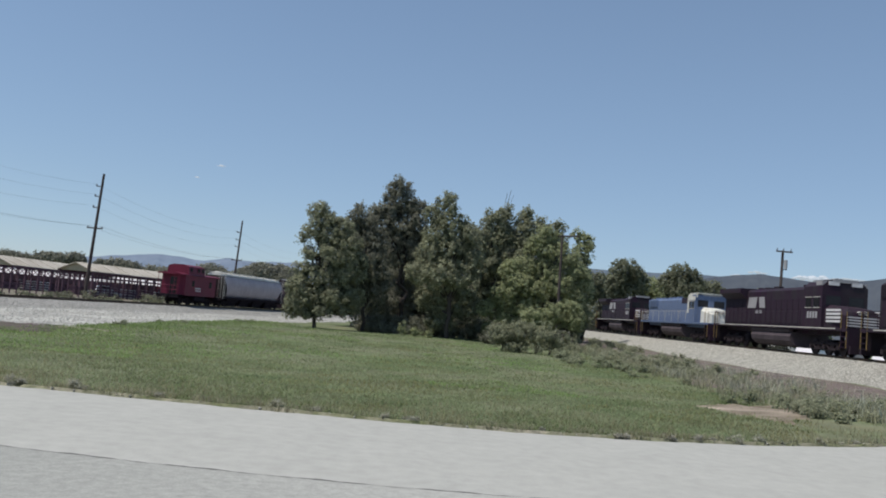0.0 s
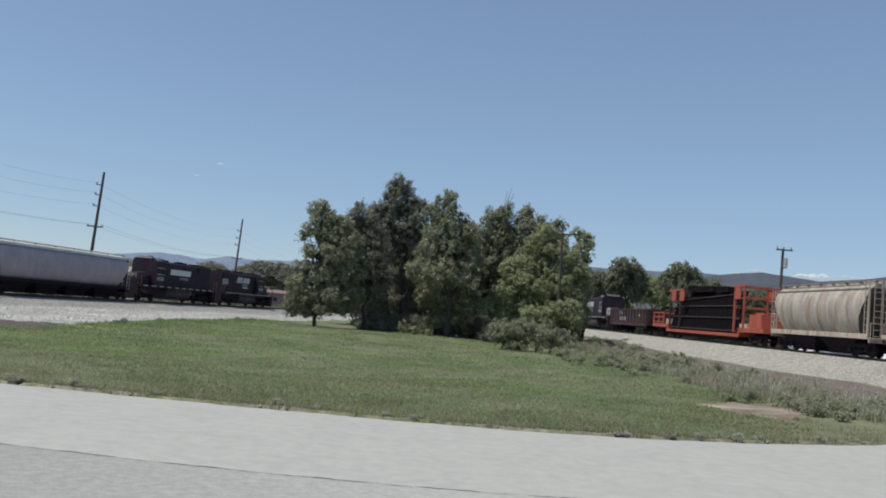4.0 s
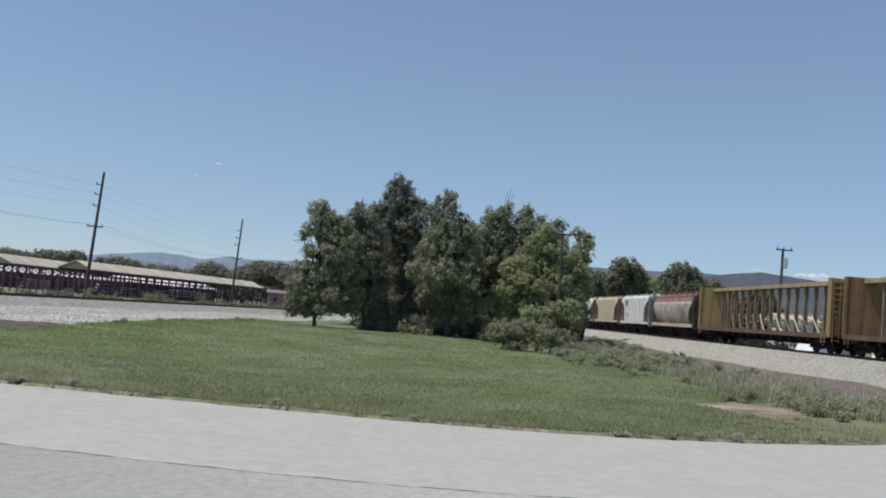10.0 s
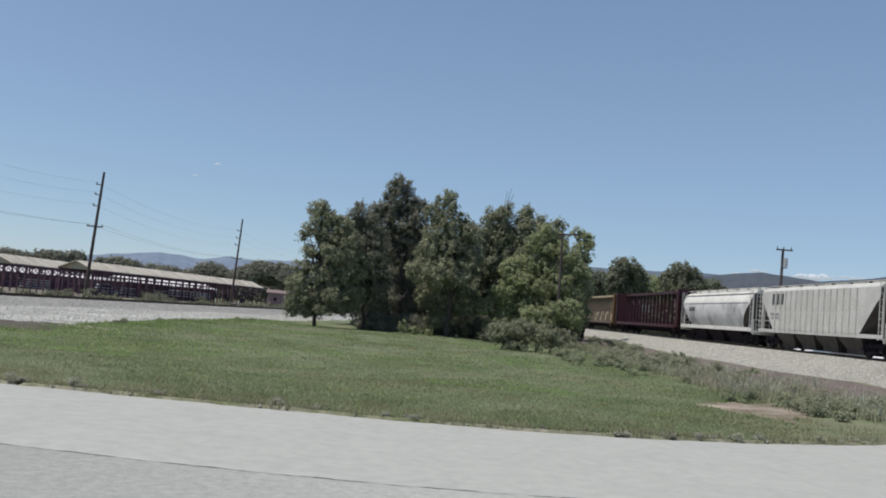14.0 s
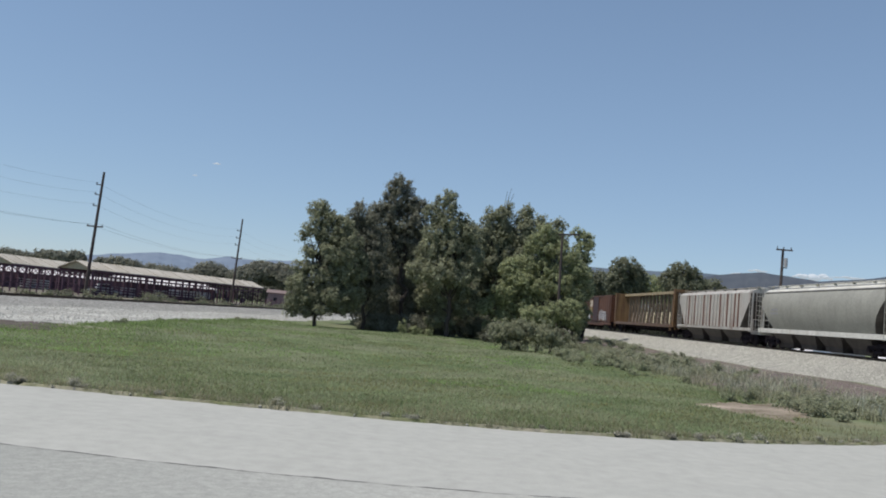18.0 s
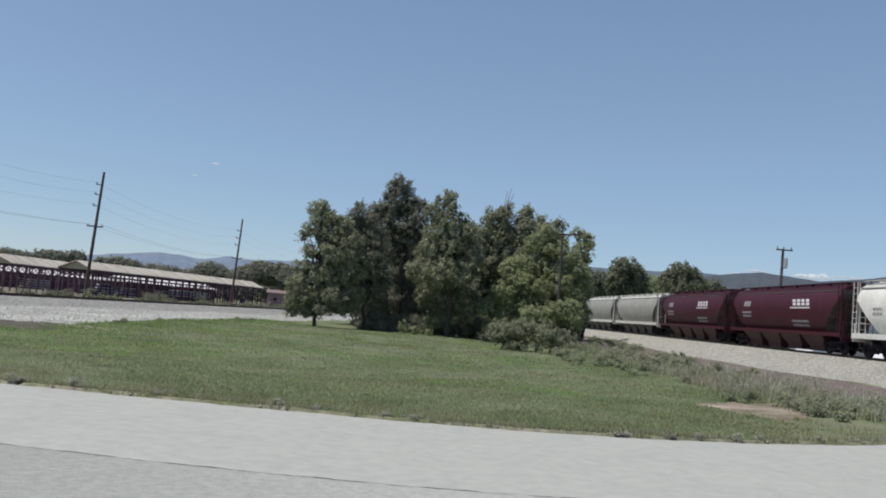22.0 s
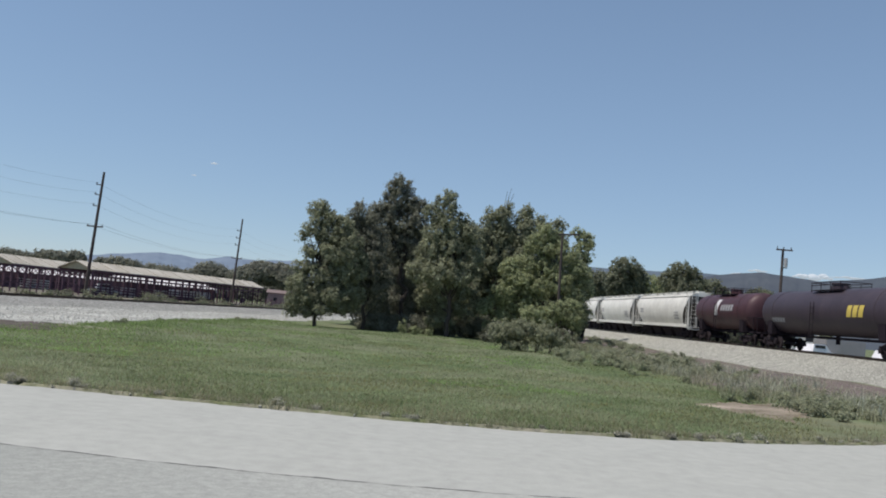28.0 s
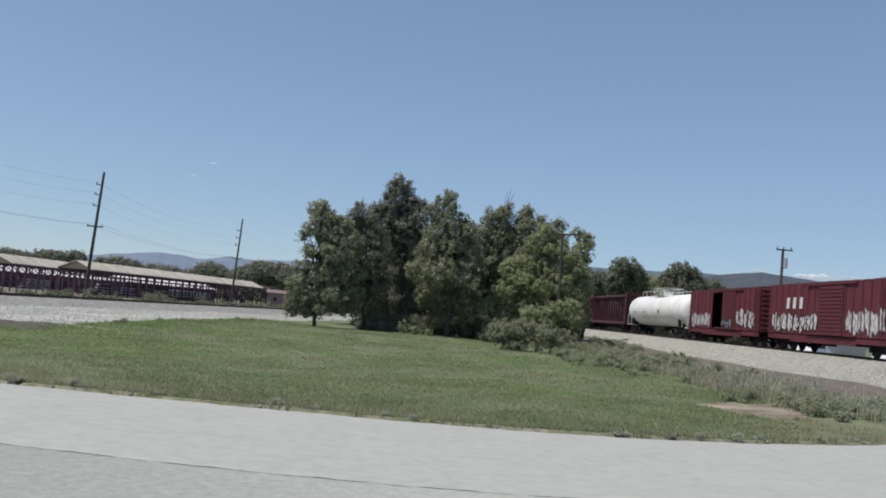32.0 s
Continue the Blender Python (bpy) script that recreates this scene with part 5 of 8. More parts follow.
def panel_car(label, L, mat, frame_mat):
    """A long orange well flatcar with end frames that carries leaning track panels."""
    th = car("track_panel_car", label, "flatcar")
    a = L / 2 - 0.8
    x0, x1 = -8.8, 8.6
    part("well_deck", boxes((((x0 + x1) / 2, 0, 0.66), (x1 - x0, 2.6, 0.14))), mat, th)
    part("well_underframe", boxes((((x0 + x1) / 2, 0, 0.42), (x1 - x0 - 1.0, 2.2, 0.4))), M_UNDER, th)
    for s in (-1, 1):
        part("well_sill", boxes((((x0 + x1) / 2, s * 1.34, 0.68), (x1 - x0 + 0.4, 0.1, 0.26))), mat, th)
        xe = x1 if s > 0 else x0
        part("end_deck", boxes((((xe + s * a) / 2, 0, 1.12), (abs(s * a - xe), 2.7, 0.34)), ((xe + s * 0.1, 0, 0.9), (0.3, 2.7, 0.5))), mat, th)
        truck(th, s * (L / 2 - 2.7))
    cage = bmesh.new()
    for y in (-1.3, 1.3):
        for x in (a - 3.4, a - 1.8, a - 0.2):
            box(cage, (x, y, 1.85), (0.14, 0.14, 1.2))
        for z in (1.45, 1.95, 2.4):
            box(cage, (a - 1.8, y, z), (3.3, 0.1, 0.1))
    for x in (a - 3.4, a - 0.2):
        box(cage, (x, 0, 2.4), (0.12, 2.6, 0.12))
    part("end_cage", cage, mat, th)
    part("tie_down_winch", boxes(((x1 + 0.9, 0.6, 1.55), (0.7, 1.0, 0.5))), P_CREAM_EARLY, th)
    for x in (x1 - 0.6, x1 - 3.4, x0 + 0.9, x0 - 0.9):
        fr = bmesh.new()
        for y in (-1.32, 1.32):
            box(fr, (x, y, 2.75), (0.16, 0.14, 3.7))
        for z in (2.0, 2.9, 3.7, 4.55):
            box(fr, (x, 0, z), (0.12, 2.7, 0.12))
        part("upright_frame", fr, frame_mat if x > 0 else mat, th)
    for x, w in ((x1 - 1.5, 1.35), (x1 - 3.9, 1.3), (x0 + 0.3, 1.2)):
        part("plate_panel", boxes(((x, 1.38, 4.02), (w, 0.05, 0.95)), ((x, -1.38, 4.02), (w, 0.05, 0.95))), mat, th)
    part("frame_beam", boxes(((x1 - 2.1, 1.34, 4.6), (4.2, 0.12, 0.16)), ((x1 - 2.1, -1.34, 4.6), (4.2, 0.12, 0.16)), ((x0, 1.34, 4.6), (2.4, 0.12, 0.16)), ((x0, -1.34, 4.6), (2.4, 0.12, 0.16))), mat, th)
    part("equipment_box", boxes(((-a + 2.0, 0.1, 1.8), (2.2, 2.0, 1.1)), ((-a + 2.0, 0.1, 2.4), (1.5, 1.4, 0.2))), mat, th)
    part("walkway_step", boxes(((-a + 3.9, 0.9, 1.45), (1.4, 0.7, 0.3))), P_CREAM_EARLY, th)
    for k, (y0, z0, tilt, xa, xb, rise) in enumerate(((1.12, 0.8, 13, x0 + 0.8, x1 - 0.6, 0.0), (0.85, 0.9, 12, x0 + 1.6, x1 - 1.2, 1.6), (0.45, 1.3, 11, x0 + 2.2, x1 - 2.2, -1.8))):
        m = Matrix.Translation((0, y0, z0)) @ Matrix.Rotation(radians(tilt), 4, "X") @ Matrix.Rotation(radians(rise), 4, "Y")
        h = 2.55 if k == 0 else 3.3
        n = 30
        base = part("track_panel", box(bmesh.new(), ((xa + xb) / 2, -0.1, h / 2), (xb - xa, 0.05, h - 0.2), m), M_PANEL, th, "dark timber and rail track panel leaning")
        for i in range(n):
            mesh_part("panel_sleeper", cached(f"psleeper{h}", lambda: boxes(((0, 0, h / 2), (0.24, 0.16, h)))), M_PANEL, base, m=m @ pose(xa + (xb - xa) * i / (n - 1), 0, 0))
        for z in (0.18, h * 0.5, h - 0.25):
            part("panel_rail", box(bmesh.new(), ((xa + xb) / 2, 0.13, z), (xb - xa + 0.4, 0.12, 0.08), m), M_RAIL, base)
    for i, (x, z, w) in enumerate(((4.6, 4.75, 2.2), (1.2, 4.62, 4.2), (-2.9, 4.5, 2.6))):
        part("stacked_sleepers", boxes(((x, -0.1, z), (w, 1.2, 0.42)), ((x + 0.2, 0.1, z + 0.2), (w * 0.6, 0.9, 0.2))), M_PANEL, th)
    part("centre_sill", boxes(((a - 2, 0, 0.85), (3.6, 0.5, 0.34)), ((-a + 2, 0, 0.85), (3.6, 0.5, 0.34))), M_UNDER, th)
    couplers(th, L)
    return th


def locomotive(label, L, hood, wide=False, cabmat=None, band=None, nosemat=None, roofmat=None, stripes=True, H=4.55, axles=3, turn=False, railmat=None, group="locomotives of the freight train", logo=True, wings=False, broad=False, emblem_dx=0.0, block=False):
    """A hood unit, cab towards -x. turn: built about face."""
    th = tagged(empty("locomotive"), label, "locomotive", group)
    a = L / 2 - 0.7
    g = -1 if turn else 1
    X = lambda x: g * x
    P = lambda n, bm, m, lab="": part(n, bm, m, th, lab)
    P("walkway_deck", boxes(((0, 0, 1.62), (2 * a, 3.0, 0.16)), ((0, 0, 1.42), (2 * a - 2.4, 1.6, 0.3))), M_BLACK if cabmat is None else hood)
    for s in (-1, 1):
        P("deck_edge_stripe", boxes(*([((-a + 1.6 + k * (2 * a - 3.2) / 9, s * 1.505, 1.66), (0.9, 0.02, 0.09)) for k in range(10)] if broad else [((0, s * 1.505, 1.66), (2 * a - 2.6, 0.02, 0.07))])), M_RAILING if logo else hood)
    tank = bmesh.new()
    extrude_x(tank, [(-1.05, 0.42), (-0.7, 0.3), (0.7, 0.3), (1.05, 0.42), (1.33, 0.7), (1.4, 1.0), (1.3, 1.22), (1.1, 1.32), (-1.1, 1.32), (-1.3, 1.22), (-1.4, 1.0), (-1.33, 0.7)], -L * 0.14, L * 0.14)
    P("fuel_tank", tank, M_FUELTANK, "fuel tank in grey lightened for sun on it")
    P("air_tank", rods([((X(-L * 0.13), 1.2, 1.42), (X(L * 0.15), 1.2, 1.42)), ((X(-L * 0.13), -1.2, 1.42), (X(L * 0.15), -1.2, 1.42))], 0.17, 10), M_FUELTANK)
    xc0, xc1 = (-a + 3.1, -a + 5.5) if wide else (-a + 3.4, -a + 5.4)
    # long hood
    hw = 0.92
    hb = bmesh.new()
    zt = H - 0.32
    extrude_x(hb, [(-hw, 1.7), (hw, 1.7), (hw, zt - 0.2), (hw - 0.18, zt), (-hw + 0.18, zt), (-hw, zt - 0.2)], min(X(xc1), X(a - 0.9)), max(X(xc1), X(a - 0.9)))
    P("long_hood", hb, hood)
    if band is not None:
        for s in (-1, 1):
            P("hood_band", boxes(((X((xc1 + a - 0.9) / 2), s * (hw + 0.006), 2.55), (abs(a - 0.9 - xc1) - 0.1, 0.012, 0.65))), band)
    n = int((a - 0.9 - xc1) / 0.85)
    for i in range(n):
        for s in (-1, 1):
            mesh_part("hood_door", cached(f"hood_door_{hood.name}", lambda: boxes(((0, 0, 0), (0.79, 0.024, 1.7)), ((0.3, 0.02, 0.1), (0.04, 0.03, 0.18)), ((0.3, -0.02, 0.1), (0.04, 0.03, 0.18)))), hood, th, m=pose(X(xc1 + 0.5 + i * 0.85), s * (hw + (0.014 if band is None else 0.001)), 2.75))
    rad = bmesh.new()
    if wings:
        extrude_x(rad, [(-1.5, zt - 0.25), (1.5, zt - 0.25), (1.5, zt + 0.1), (-1.5, zt + 0.1)], min(X(a - 1.0), X(a - 5.2)), max(X(a - 1.0), X(a - 5.2)))
        extrude_x(rad, [(-hw, zt - 0.7), (hw, zt - 0.7), (1.5, zt - 0.25), (-1.5, zt - 0.25)], min(X(a - 1.0), X(a - 5.2)), max(X(a - 1.0), X(a - 5.2)))
    else:
        for s in (-1, 1):
            box(rad, (X(a - 2.6), s * (hw + 0.05), zt - 0.5), (3.0, 0.1, 0.75))
    radiator = P("radiator", rad, roofmat or hood)
    for s in () if wings else (-1, 1):
        for i in range(6):
            mesh_part("louvre", cached(f"louvre_{(roofmat or hood).name}", lambda: boxes(((0, 0, 0), (2.9, 0.03, 0.05)))), roofmat or hood, radiator, m=pose(X(a - 2.6), s * (hw + 0.11), zt - 0.8 + i * 0.12))
    for i, x in enumerate((a - 1.8, a - 2.9, a - 4.0, a - 6.2, a - 7.4)):
        f = rods([((X(x), 0, zt - 0.02), (X(x), 0, zt + 0.17))], 0.48, 14)
        P("roof_fan", f, roofmat or hood)
    P("exhaust_stack", boxes(((X((xc1 + a) / 2 - 0.8), 0, zt + 0.1), (0.9, 0.35, 0.28))), roofmat or hood)
    P("roof_hatch", boxes(((X(xc1 + 1.3), 0, zt + 0.08), (1.4, 1.1, 0.2))), roofmat or hood)
    # cab
    cw = 1.48
    cabm = cabmat or hood
    cb = bmesh.new()
    zc = H - (0.0 if wide else 0.05)
    extrude_x(cb, [(-cw, 1.7), (cw, 1.7), (cw, zc - 0.42), (cw - 0.35, zc - 0.08), (0.5, zc), (-0.5, zc), (-cw + 0.35, zc - 0.08), (-cw, zc - 0.42)], min(X(xc0), X(xc1)), max(X(xc0), X(xc1)))
    cab = P("cab", cb, cabm)
    for s in (-1, 1):
        for k in (0.28, 0.72):
            part("side_window", boxes(((X(xc0 + (xc1 - xc0) * k), s * (cw + 0.004), 3.3), (0.75, 0.02, 0.62))), M_GLASS, cab)
            part("window_frame", boxes(*[((X(xc0 + (xc1 - xc0) * k), s * (cw + 0.01), 3.3 + q), (0.86, 0.03, 0.05)) for q in (-0.34, 0.34)]), railmat or M_RAILING, cab)
        part("windscreen", boxes(((X(xc0) - g * 0.004, s * 0.75, 3.45), (0.02, 0.95, 0.6))), M_GLASS, cab)
    part("number_board", boxes(((X(xc0 + 0.1), 0, zc - 0.02), (0.3, 1.6, 0.22))), M_GREYLOGO, cab)
    P("horn", rods([((X(xc0 + 1.2), 0.2, zc + 0.1), (X(xc0 + 0.6), 0.2, zc + 0.14)), ((X(xc0 + 1.2), -0.1, zc + 0.1), (X(xc0 + 0.7), -0.1, zc + 0.14))], 0.06), M_BLACK)
    # nose
    nb = bmesh.new()
    nw = 1.3 if wide else 0.9
    zn = 3.05 if wide else 3.0
    xa, xb = X(-a + 0.9), X(xc0)
    rings = [[(xa, -nw * 0.86, 1.7), (xa, nw * 0.86, 1.7), (xa, nw * 0.86, zn - 0.55), (xa + g * 0.35, nw * 0.6, zn - 0.1), (xa + g * 0.35, -nw * 0.6, zn - 0.1), (xa, -nw * 0.86, zn - 0.55)],
             [(xb, -nw, 1.7), (xb, nw, 1.7), (xb, nw, zn - 0.2), (xb, nw * 0.7, zn + 0.12), (xb, -nw * 0.7, zn + 0.12), (xb, -nw, zn - 0.2)]]
    nose = P("nose", loft(nb, rings), nosemat or cabm)
    if stripes:
        for i in range(4):
            st = boxes(*[((X(-a + 2.0), s * (nw * 0.965 + 0.03), 2.12 + i * 0.23), (1.7, 0.03, 0.14)) for s in (-1, 1)])
            box(st, (xa - g * 0.012, 0, 1.9 + i * 0.17), (0.02, nw * 1.5, 0.09))
            part("nose_stripe", st, M_LOGO, nose)
    for q in (-0.2, 0.2):
        part("headlight", rods([((xa + g * 0.2, q, zn - 0.35), (xa - g * 0.03, q, zn - 0.35))], 0.12, 10), M_RAILING, nose)
    for s in (-1, 1):
        part("side_number_board", boxes(((X(xc0 + 0.45), s * (cw - 0.17), zc - 0.22), (0.75, 0.34, 0.26))), M_GREYLOGO if logo else cabm, cab)
    # ends, steps, rails
    for s in (-1, 1):
        e = s * a
        P("pilot", boxes(((e, 0, 1.05), (0.14, 2.9, 1.1)), ((e + s * 0.14, 0, 0.45), (0.2, 2.7, 0.5))), M_BLACK)
        for q in (-1, 1):
            stp = boxes(*[((e - s * 0.35, q * 1.36, 0.55 + k * 0.32), (0.62, 0.28, 0.04)) for k in range(4)])
            box(stp, (e - s * 0.66, q * 1.36, 1.05), (0.04, 0.28, 1.15))
            P("step_well", stp, M_BLACK)
            P("step_handrail", rods([((e - s * 0.04, q * 1.48, 0.5), (e - s * 0.04, q * 1.48, 2.7)), ((e - s * 0.68, q * 1.48, 0.5), (e - s * 0.68, q * 1.48, 2.7))], 0.022), M_YELLOW)
        P("end_railing", rods([((e, -1.4, 2.65), (e, 1.4, 2.65)), ((e, -1.4, 1.7), (e, -1.4, 2.65)), ((e, 1.4, 1.7), (e, 1.4, 2.65)), ((e, -0.5, 1.7), (e, -0.5, 2.65)), ((e, 0.5, 1.7), (e, 0.5, 2.65))], 0.025), railmat or M_BLACK)
        truck(th, s * (L / 2 - 4.0 if axles == 3 else L / 2 - 3.4), axles, 0.5, 1.72 if axles == 3 else 2.7)
        lines = [((X(xc1 + 0.4), s * 1.46, 2.72), (X(a - 0.2), s * 1.46, 2.72))]
        for i in range(8):
            x = xc1 + 0.4 + (a - 0.6 - xc1) * i / 7
            lines.append(((X(x), s * 1.46, 1.7), (X(x), s * 1.46, 2.72)))
        P("side_handrail", rods(lines, 0.02, 5), railmat or M_BLACK)
    couplers(th, L)
    if logo:
        y = hw + 0.03
        xm = X((xc1 + a) / 2 + 0.6) + emblem_dx
        if broad:
            plate(th, xm, 3.4, 4.6, 0.62, y, M_LOGO, "emblem_shape", 0.1, label="broad pale emblem block")
            plate(th, xm - 0.9, 2.75, 0.34, 0.26, y, M_GREYLOGO, "lettering", 0, 5, 0.06)
        if block:
            plate(th, xm + 1.0, 3.42, 1.5, 0.82, y, M_GREYLOGO, "emblem_shape", 0.22, label="pale emblem block with a dark notch")
            plate(th, xm - 0.9, 3.42, 0.95, 0.82, y, M_GREYLOGO, "emblem_shape", -0.2)
            plate(th, xm - 0.3, 2.72, 0.5, 0.24, y, M_GREYLOGO, "lettering", 0, 2, 0.12)
        for s in () if broad or block else (1,):
            for k in range(4):
                plate(th, xm + 1.25 - k * 0.06, 3.18 + k * 0.19, 1.9 - k * 0.1, 0.12, y, M_LOGO, "emblem_stripe", 0.05)
            plate(th, xm - 0.85, 3.46, 0.5, 0.68, y, M_LOGO, "emblem_shape", 0.14, 3, 0.14, "pale slanted emblem bars")
            plate(th, xm - 0.6, 2.85, 0.3, 0.22, y, M_GREYLOGO, "lettering", 0, 5, 0.08)
        if not broad and not block:
            plate(th, xm - 0.6, 2.5, 0.3, 0.2, y + 0.02, M_LOGO, "lettering", 0, 5, 0.07)
        plate(th, X((xc0 + xc1) / 2), 2.5, 0.26, 0.42, cw, M_GREYLOGO, "lettering", 0, 4, 0.1)
    return th


def caboose(label, L, mat):
    th = tagged(empty("caboose"), label, "caboose", "cars of the yard train")
    a = L / 2 - 1.5
    w, z0, zt = 1.48, 1.1, 3.45
    body = bmesh.new()
    extrude_x(body, [(-w, z0), (w, z0), (w, zt), (-w, zt)], -a, a)
    bd = part("body", body, mat, th)
    roof = bmesh.new()
    extrude_x(roof, [(-w - 0.12, zt), (w + 0.12, zt), (w + 0.06, zt + 0.1), (0.7, zt + 0.26), (-0.7, zt + 0.26), (-w - 0.06, zt + 0.1)], -a - 1.0, a + 1.0)
    part("roof", roof, mat, th)
    cu = bmesh.new()
    extrude_x(cu, [(-1.4, zt + 0.1), (1.4, zt + 0.1), (1.3, zt + 1.05), (0.6, zt + 1.25), (-0.6, zt + 1.25), (-1.3, zt + 1.05)], -0.9, 3.0)
    cp = part("cupola", cu, mat, th)
    for s in (-1, 1):
        for x in (-0.4, 0.6, 2.4):
            part("cupola_window", boxes(((x, s * 1.36, zt + 0.68), (0.5, 0.05, 0.42))), M_GLASS, cp)
        for x in (-2.4, 1.9):
            part("side_window", boxes(((x, s * (w + 0.005), 2.55), (0.6, 0.02, 0.7))), M_GLASS, bd)
            part("window_frame", boxes(((x, s * (w + 0.02), 2.93), (0.74, 0.04, 0.06)), ((x, s * (w + 0.02), 2.17), (0.74, 0.04, 0.06))), mat, bd)
        part("end_door", boxes(((s * (a + 0.01), 0, 2.2), (0.03, 0.8, 1.9))), M_GLASS, bd)
        part("platform", boxes(((s * (a + 0.6), 0, 1.1), (1.2, 2.7, 0.12)), ((s * (a + 1.1), 0, 0.95), (0.14, 2.7, 0.3))), M_UNDER, th)
        rl = [((s * (a + 1.12), -1.3, 2.15), (s * (a + 1.12), 1.3, 2.15)), ((s * (a + 1.12), -1.3, 1.65), (s * (a + 1.12), 1.3, 1.65))]
        for y in (-1.3, -0.5, 0.5, 1.3):
            rl.append(((s * (a + 1.12), y, 1.1), (s * (a + 1.12), y, zt if abs(y) > 1 else 2.15)))
        part("end_railing", rods(rl, 0.035), mat, th)
        for y in (-1, 1):
            part("steps", boxes(*[((s * (a + 0.6), y * 1.25, 0.5 + k * 0.28), (0.7, 0.3, 0.05)) for k in range(3)]), M_UNDER, th)
        ladder(th, s * (a + 1.1), 0.9, 1.2, zt + 0.2, mat, "y")
        truck(th, s * (L / 2 - 2.9))
    part("smoke_jack", rods([((-2.6, 0.3, zt + 0.2), (-2.6, 0.3, zt + 0.75))], 0.1, 8), M_UNDER, th)
    part("underframe", boxes(((0, 0, 0.9), (L - 0.8, 0.6, 0.4)), ((0, 1.2, 0.75), (2.6, 0.5, 0.5)), ((0, -1.2, 0.75), (2.6, 0.5, 0.5))), M_UNDER, th)
    small_print(th, 0.6, 2.0, w + 0.004, M_LOGO, 5, 2, 1.3)
    couplers(th, L)
    return th

# ---- the two trains, front to back ----
V_MAIN, V_BRANCH = 19.377, 10.173
moving = []


def on_main(thing, a, b):
    moving.append((thing, "main", (a + b) / 2))
    return thing


P_TAN = paint("paint_tan", (0.56, 0.5, 0.38), (0.26, 0.16, 0.09), at=0.64)
P_CREAM = paint("paint_cream", (0.56, 0.5, 0.395), (0.24, 0.14, 0.09), at=0.6)
P_WHITE = paint("paint_white", (0.68, 0.69, 0.63), (0.4, 0.34, 0.27), at=0.63)
P_CLEAN = paint("paint_clean_white", (0.70, 0.695, 0.645), (0.63, 0.62, 0.565), at=0.62)
P_OLDWHITE = paint("paint_old_white", (0.46, 0.455, 0.42), (0.2, 0.12, 0.09), at=0.63, scale=1.5)
P_RUSTY = paint("paint_rusted_grey", (0.47, 0.45, 0.39), (0.25, 0.17, 0.115), at=0.55, scale=0.9)
P_SILVER = shade("paint_silver", (0.60, 0.61, 0.60), rough=0.55, dark=0.7, scale=0.5, fine=7, bump=0.1, second=(0.22, 0.22, 0.22), mix_scale=0.45, mix_at=0.55, mix_width=0.12, spec=0.3)
P_LGREY = paint("paint_light_grey", (0.55, 0.55, 0.51), (0.47, 0.465, 0.43), at=0.6)
P_GREY = paint("paint_grey", (0.3, 0.3, 0.262), (0.25, 0.25, 0.22), at=0.62)
P_MGREY = paint("paint_mid_grey", (0.33, 0.33, 0.295), (0.27, 0.27, 0.235), at=0.62)
# Pale sill paint; on roofs it also holds the sunlit roof edge.
P_LITROOFSILL = paint("paint_lit_roof_pale_sill", (0.62, 0.62, 0.57), (0.4, 0.38, 0.33), at=0.66)
P_MAROON = paint("paint_maroon", (0.066, 0.012, 0.021), (0.04, 0.013, 0.018), at=0.6)
P_BOXRED = paint("paint_oxide_red", (0.115, 0.03, 0.034), (0.07, 0.024, 0.026), at=0.58)
P_BRIGHTRED = paint("paint_box_red", (0.14, 0.03, 0.042), (0.12, 0.06, 0.058), at=0.62)
P_RUSTBOX = paint("paint_rust_orange", (0.15, 0.066, 0.038), (0.055, 0.03, 0.026), at=0.52)
P_YELLOW = paint("paint_faded_yellow", (0.36, 0.265, 0.12), (0.2, 0.13, 0.075), at=0.57)
P_BROWNYEL = paint("paint_brown_yellow", (0.25, 0.155, 0.068), (0.11, 0.06, 0.04), at=0.52)
P_BROWNBEAM = paint("paint_dark_maroon", (0.062, 0.019, 0.026), (0.04, 0.019, 0.02), at=0.56)
P_REDBEAM = paint("paint_dark_red", (0.1, 0.027, 0.036), (0.06, 0.026, 0.028), at=0.56)
P_BROWNTANK = paint("paint_brown_tank", (0.075, 0.035, 0.042), (0.045, 0.026, 0.032), at=0.6, rough=0.5, spec=0.3)
P_BLACKTANK = paint("paint_black_tank", (0.05, 0.038, 0.05), (0.065, 0.05, 0.058), at=0.6, rough=0.5, spec=0.3)
P_WHITETANK = paint("paint_white_tank", (0.84, 0.84, 0.81), (0.6, 0.57, 0.5), at=0.72, rough=0.4)
P_ORANGE = paint("paint_orange", (0.44, 0.115, 0.075), (0.2, 0.06, 0.04), at=0.62)
P_GOND = paint("paint_gondola_brown", (0.052, 0.028, 0.033), (0.095, 0.052, 0.047), at=0.56, scale=1.3)
P_BLUE = paint("paint_blue", (0.12, 0.17, 0.285), (0.11, 0.13, 0.18), at=0.64)
P_PALE = paint("paint_pale_cream", (0.47, 0.465, 0.43), (0.33, 0.31, 0.28), at=0.64)
P_CABOOSE = paint("paint_caboose_red", (0.15, 0.013, 0.038), (0.1, 0.014, 0.03), at=0.62)
P_PLUM = paint("paint_hopper_grey", (0.4, 0.355, 0.385), (0.34, 0.31, 0.335), at=0.6)
# Darkened bay paint: holds the shade under the car.
P_SHADEBAY = paint("paint_shaded_bay", (0.075, 0.066, 0.062), (0.04, 0.034, 0.034), at=0.5)
P_COLUMN = paint("paint_worn_column", (0.27, 0.215, 0.145), (0.13, 0.09, 0.07), at=0.5)
P_CHORD = paint("paint_pale_chord", (0.38, 0.31, 0.19), (0.22, 0.16, 0.1), at=0.58)
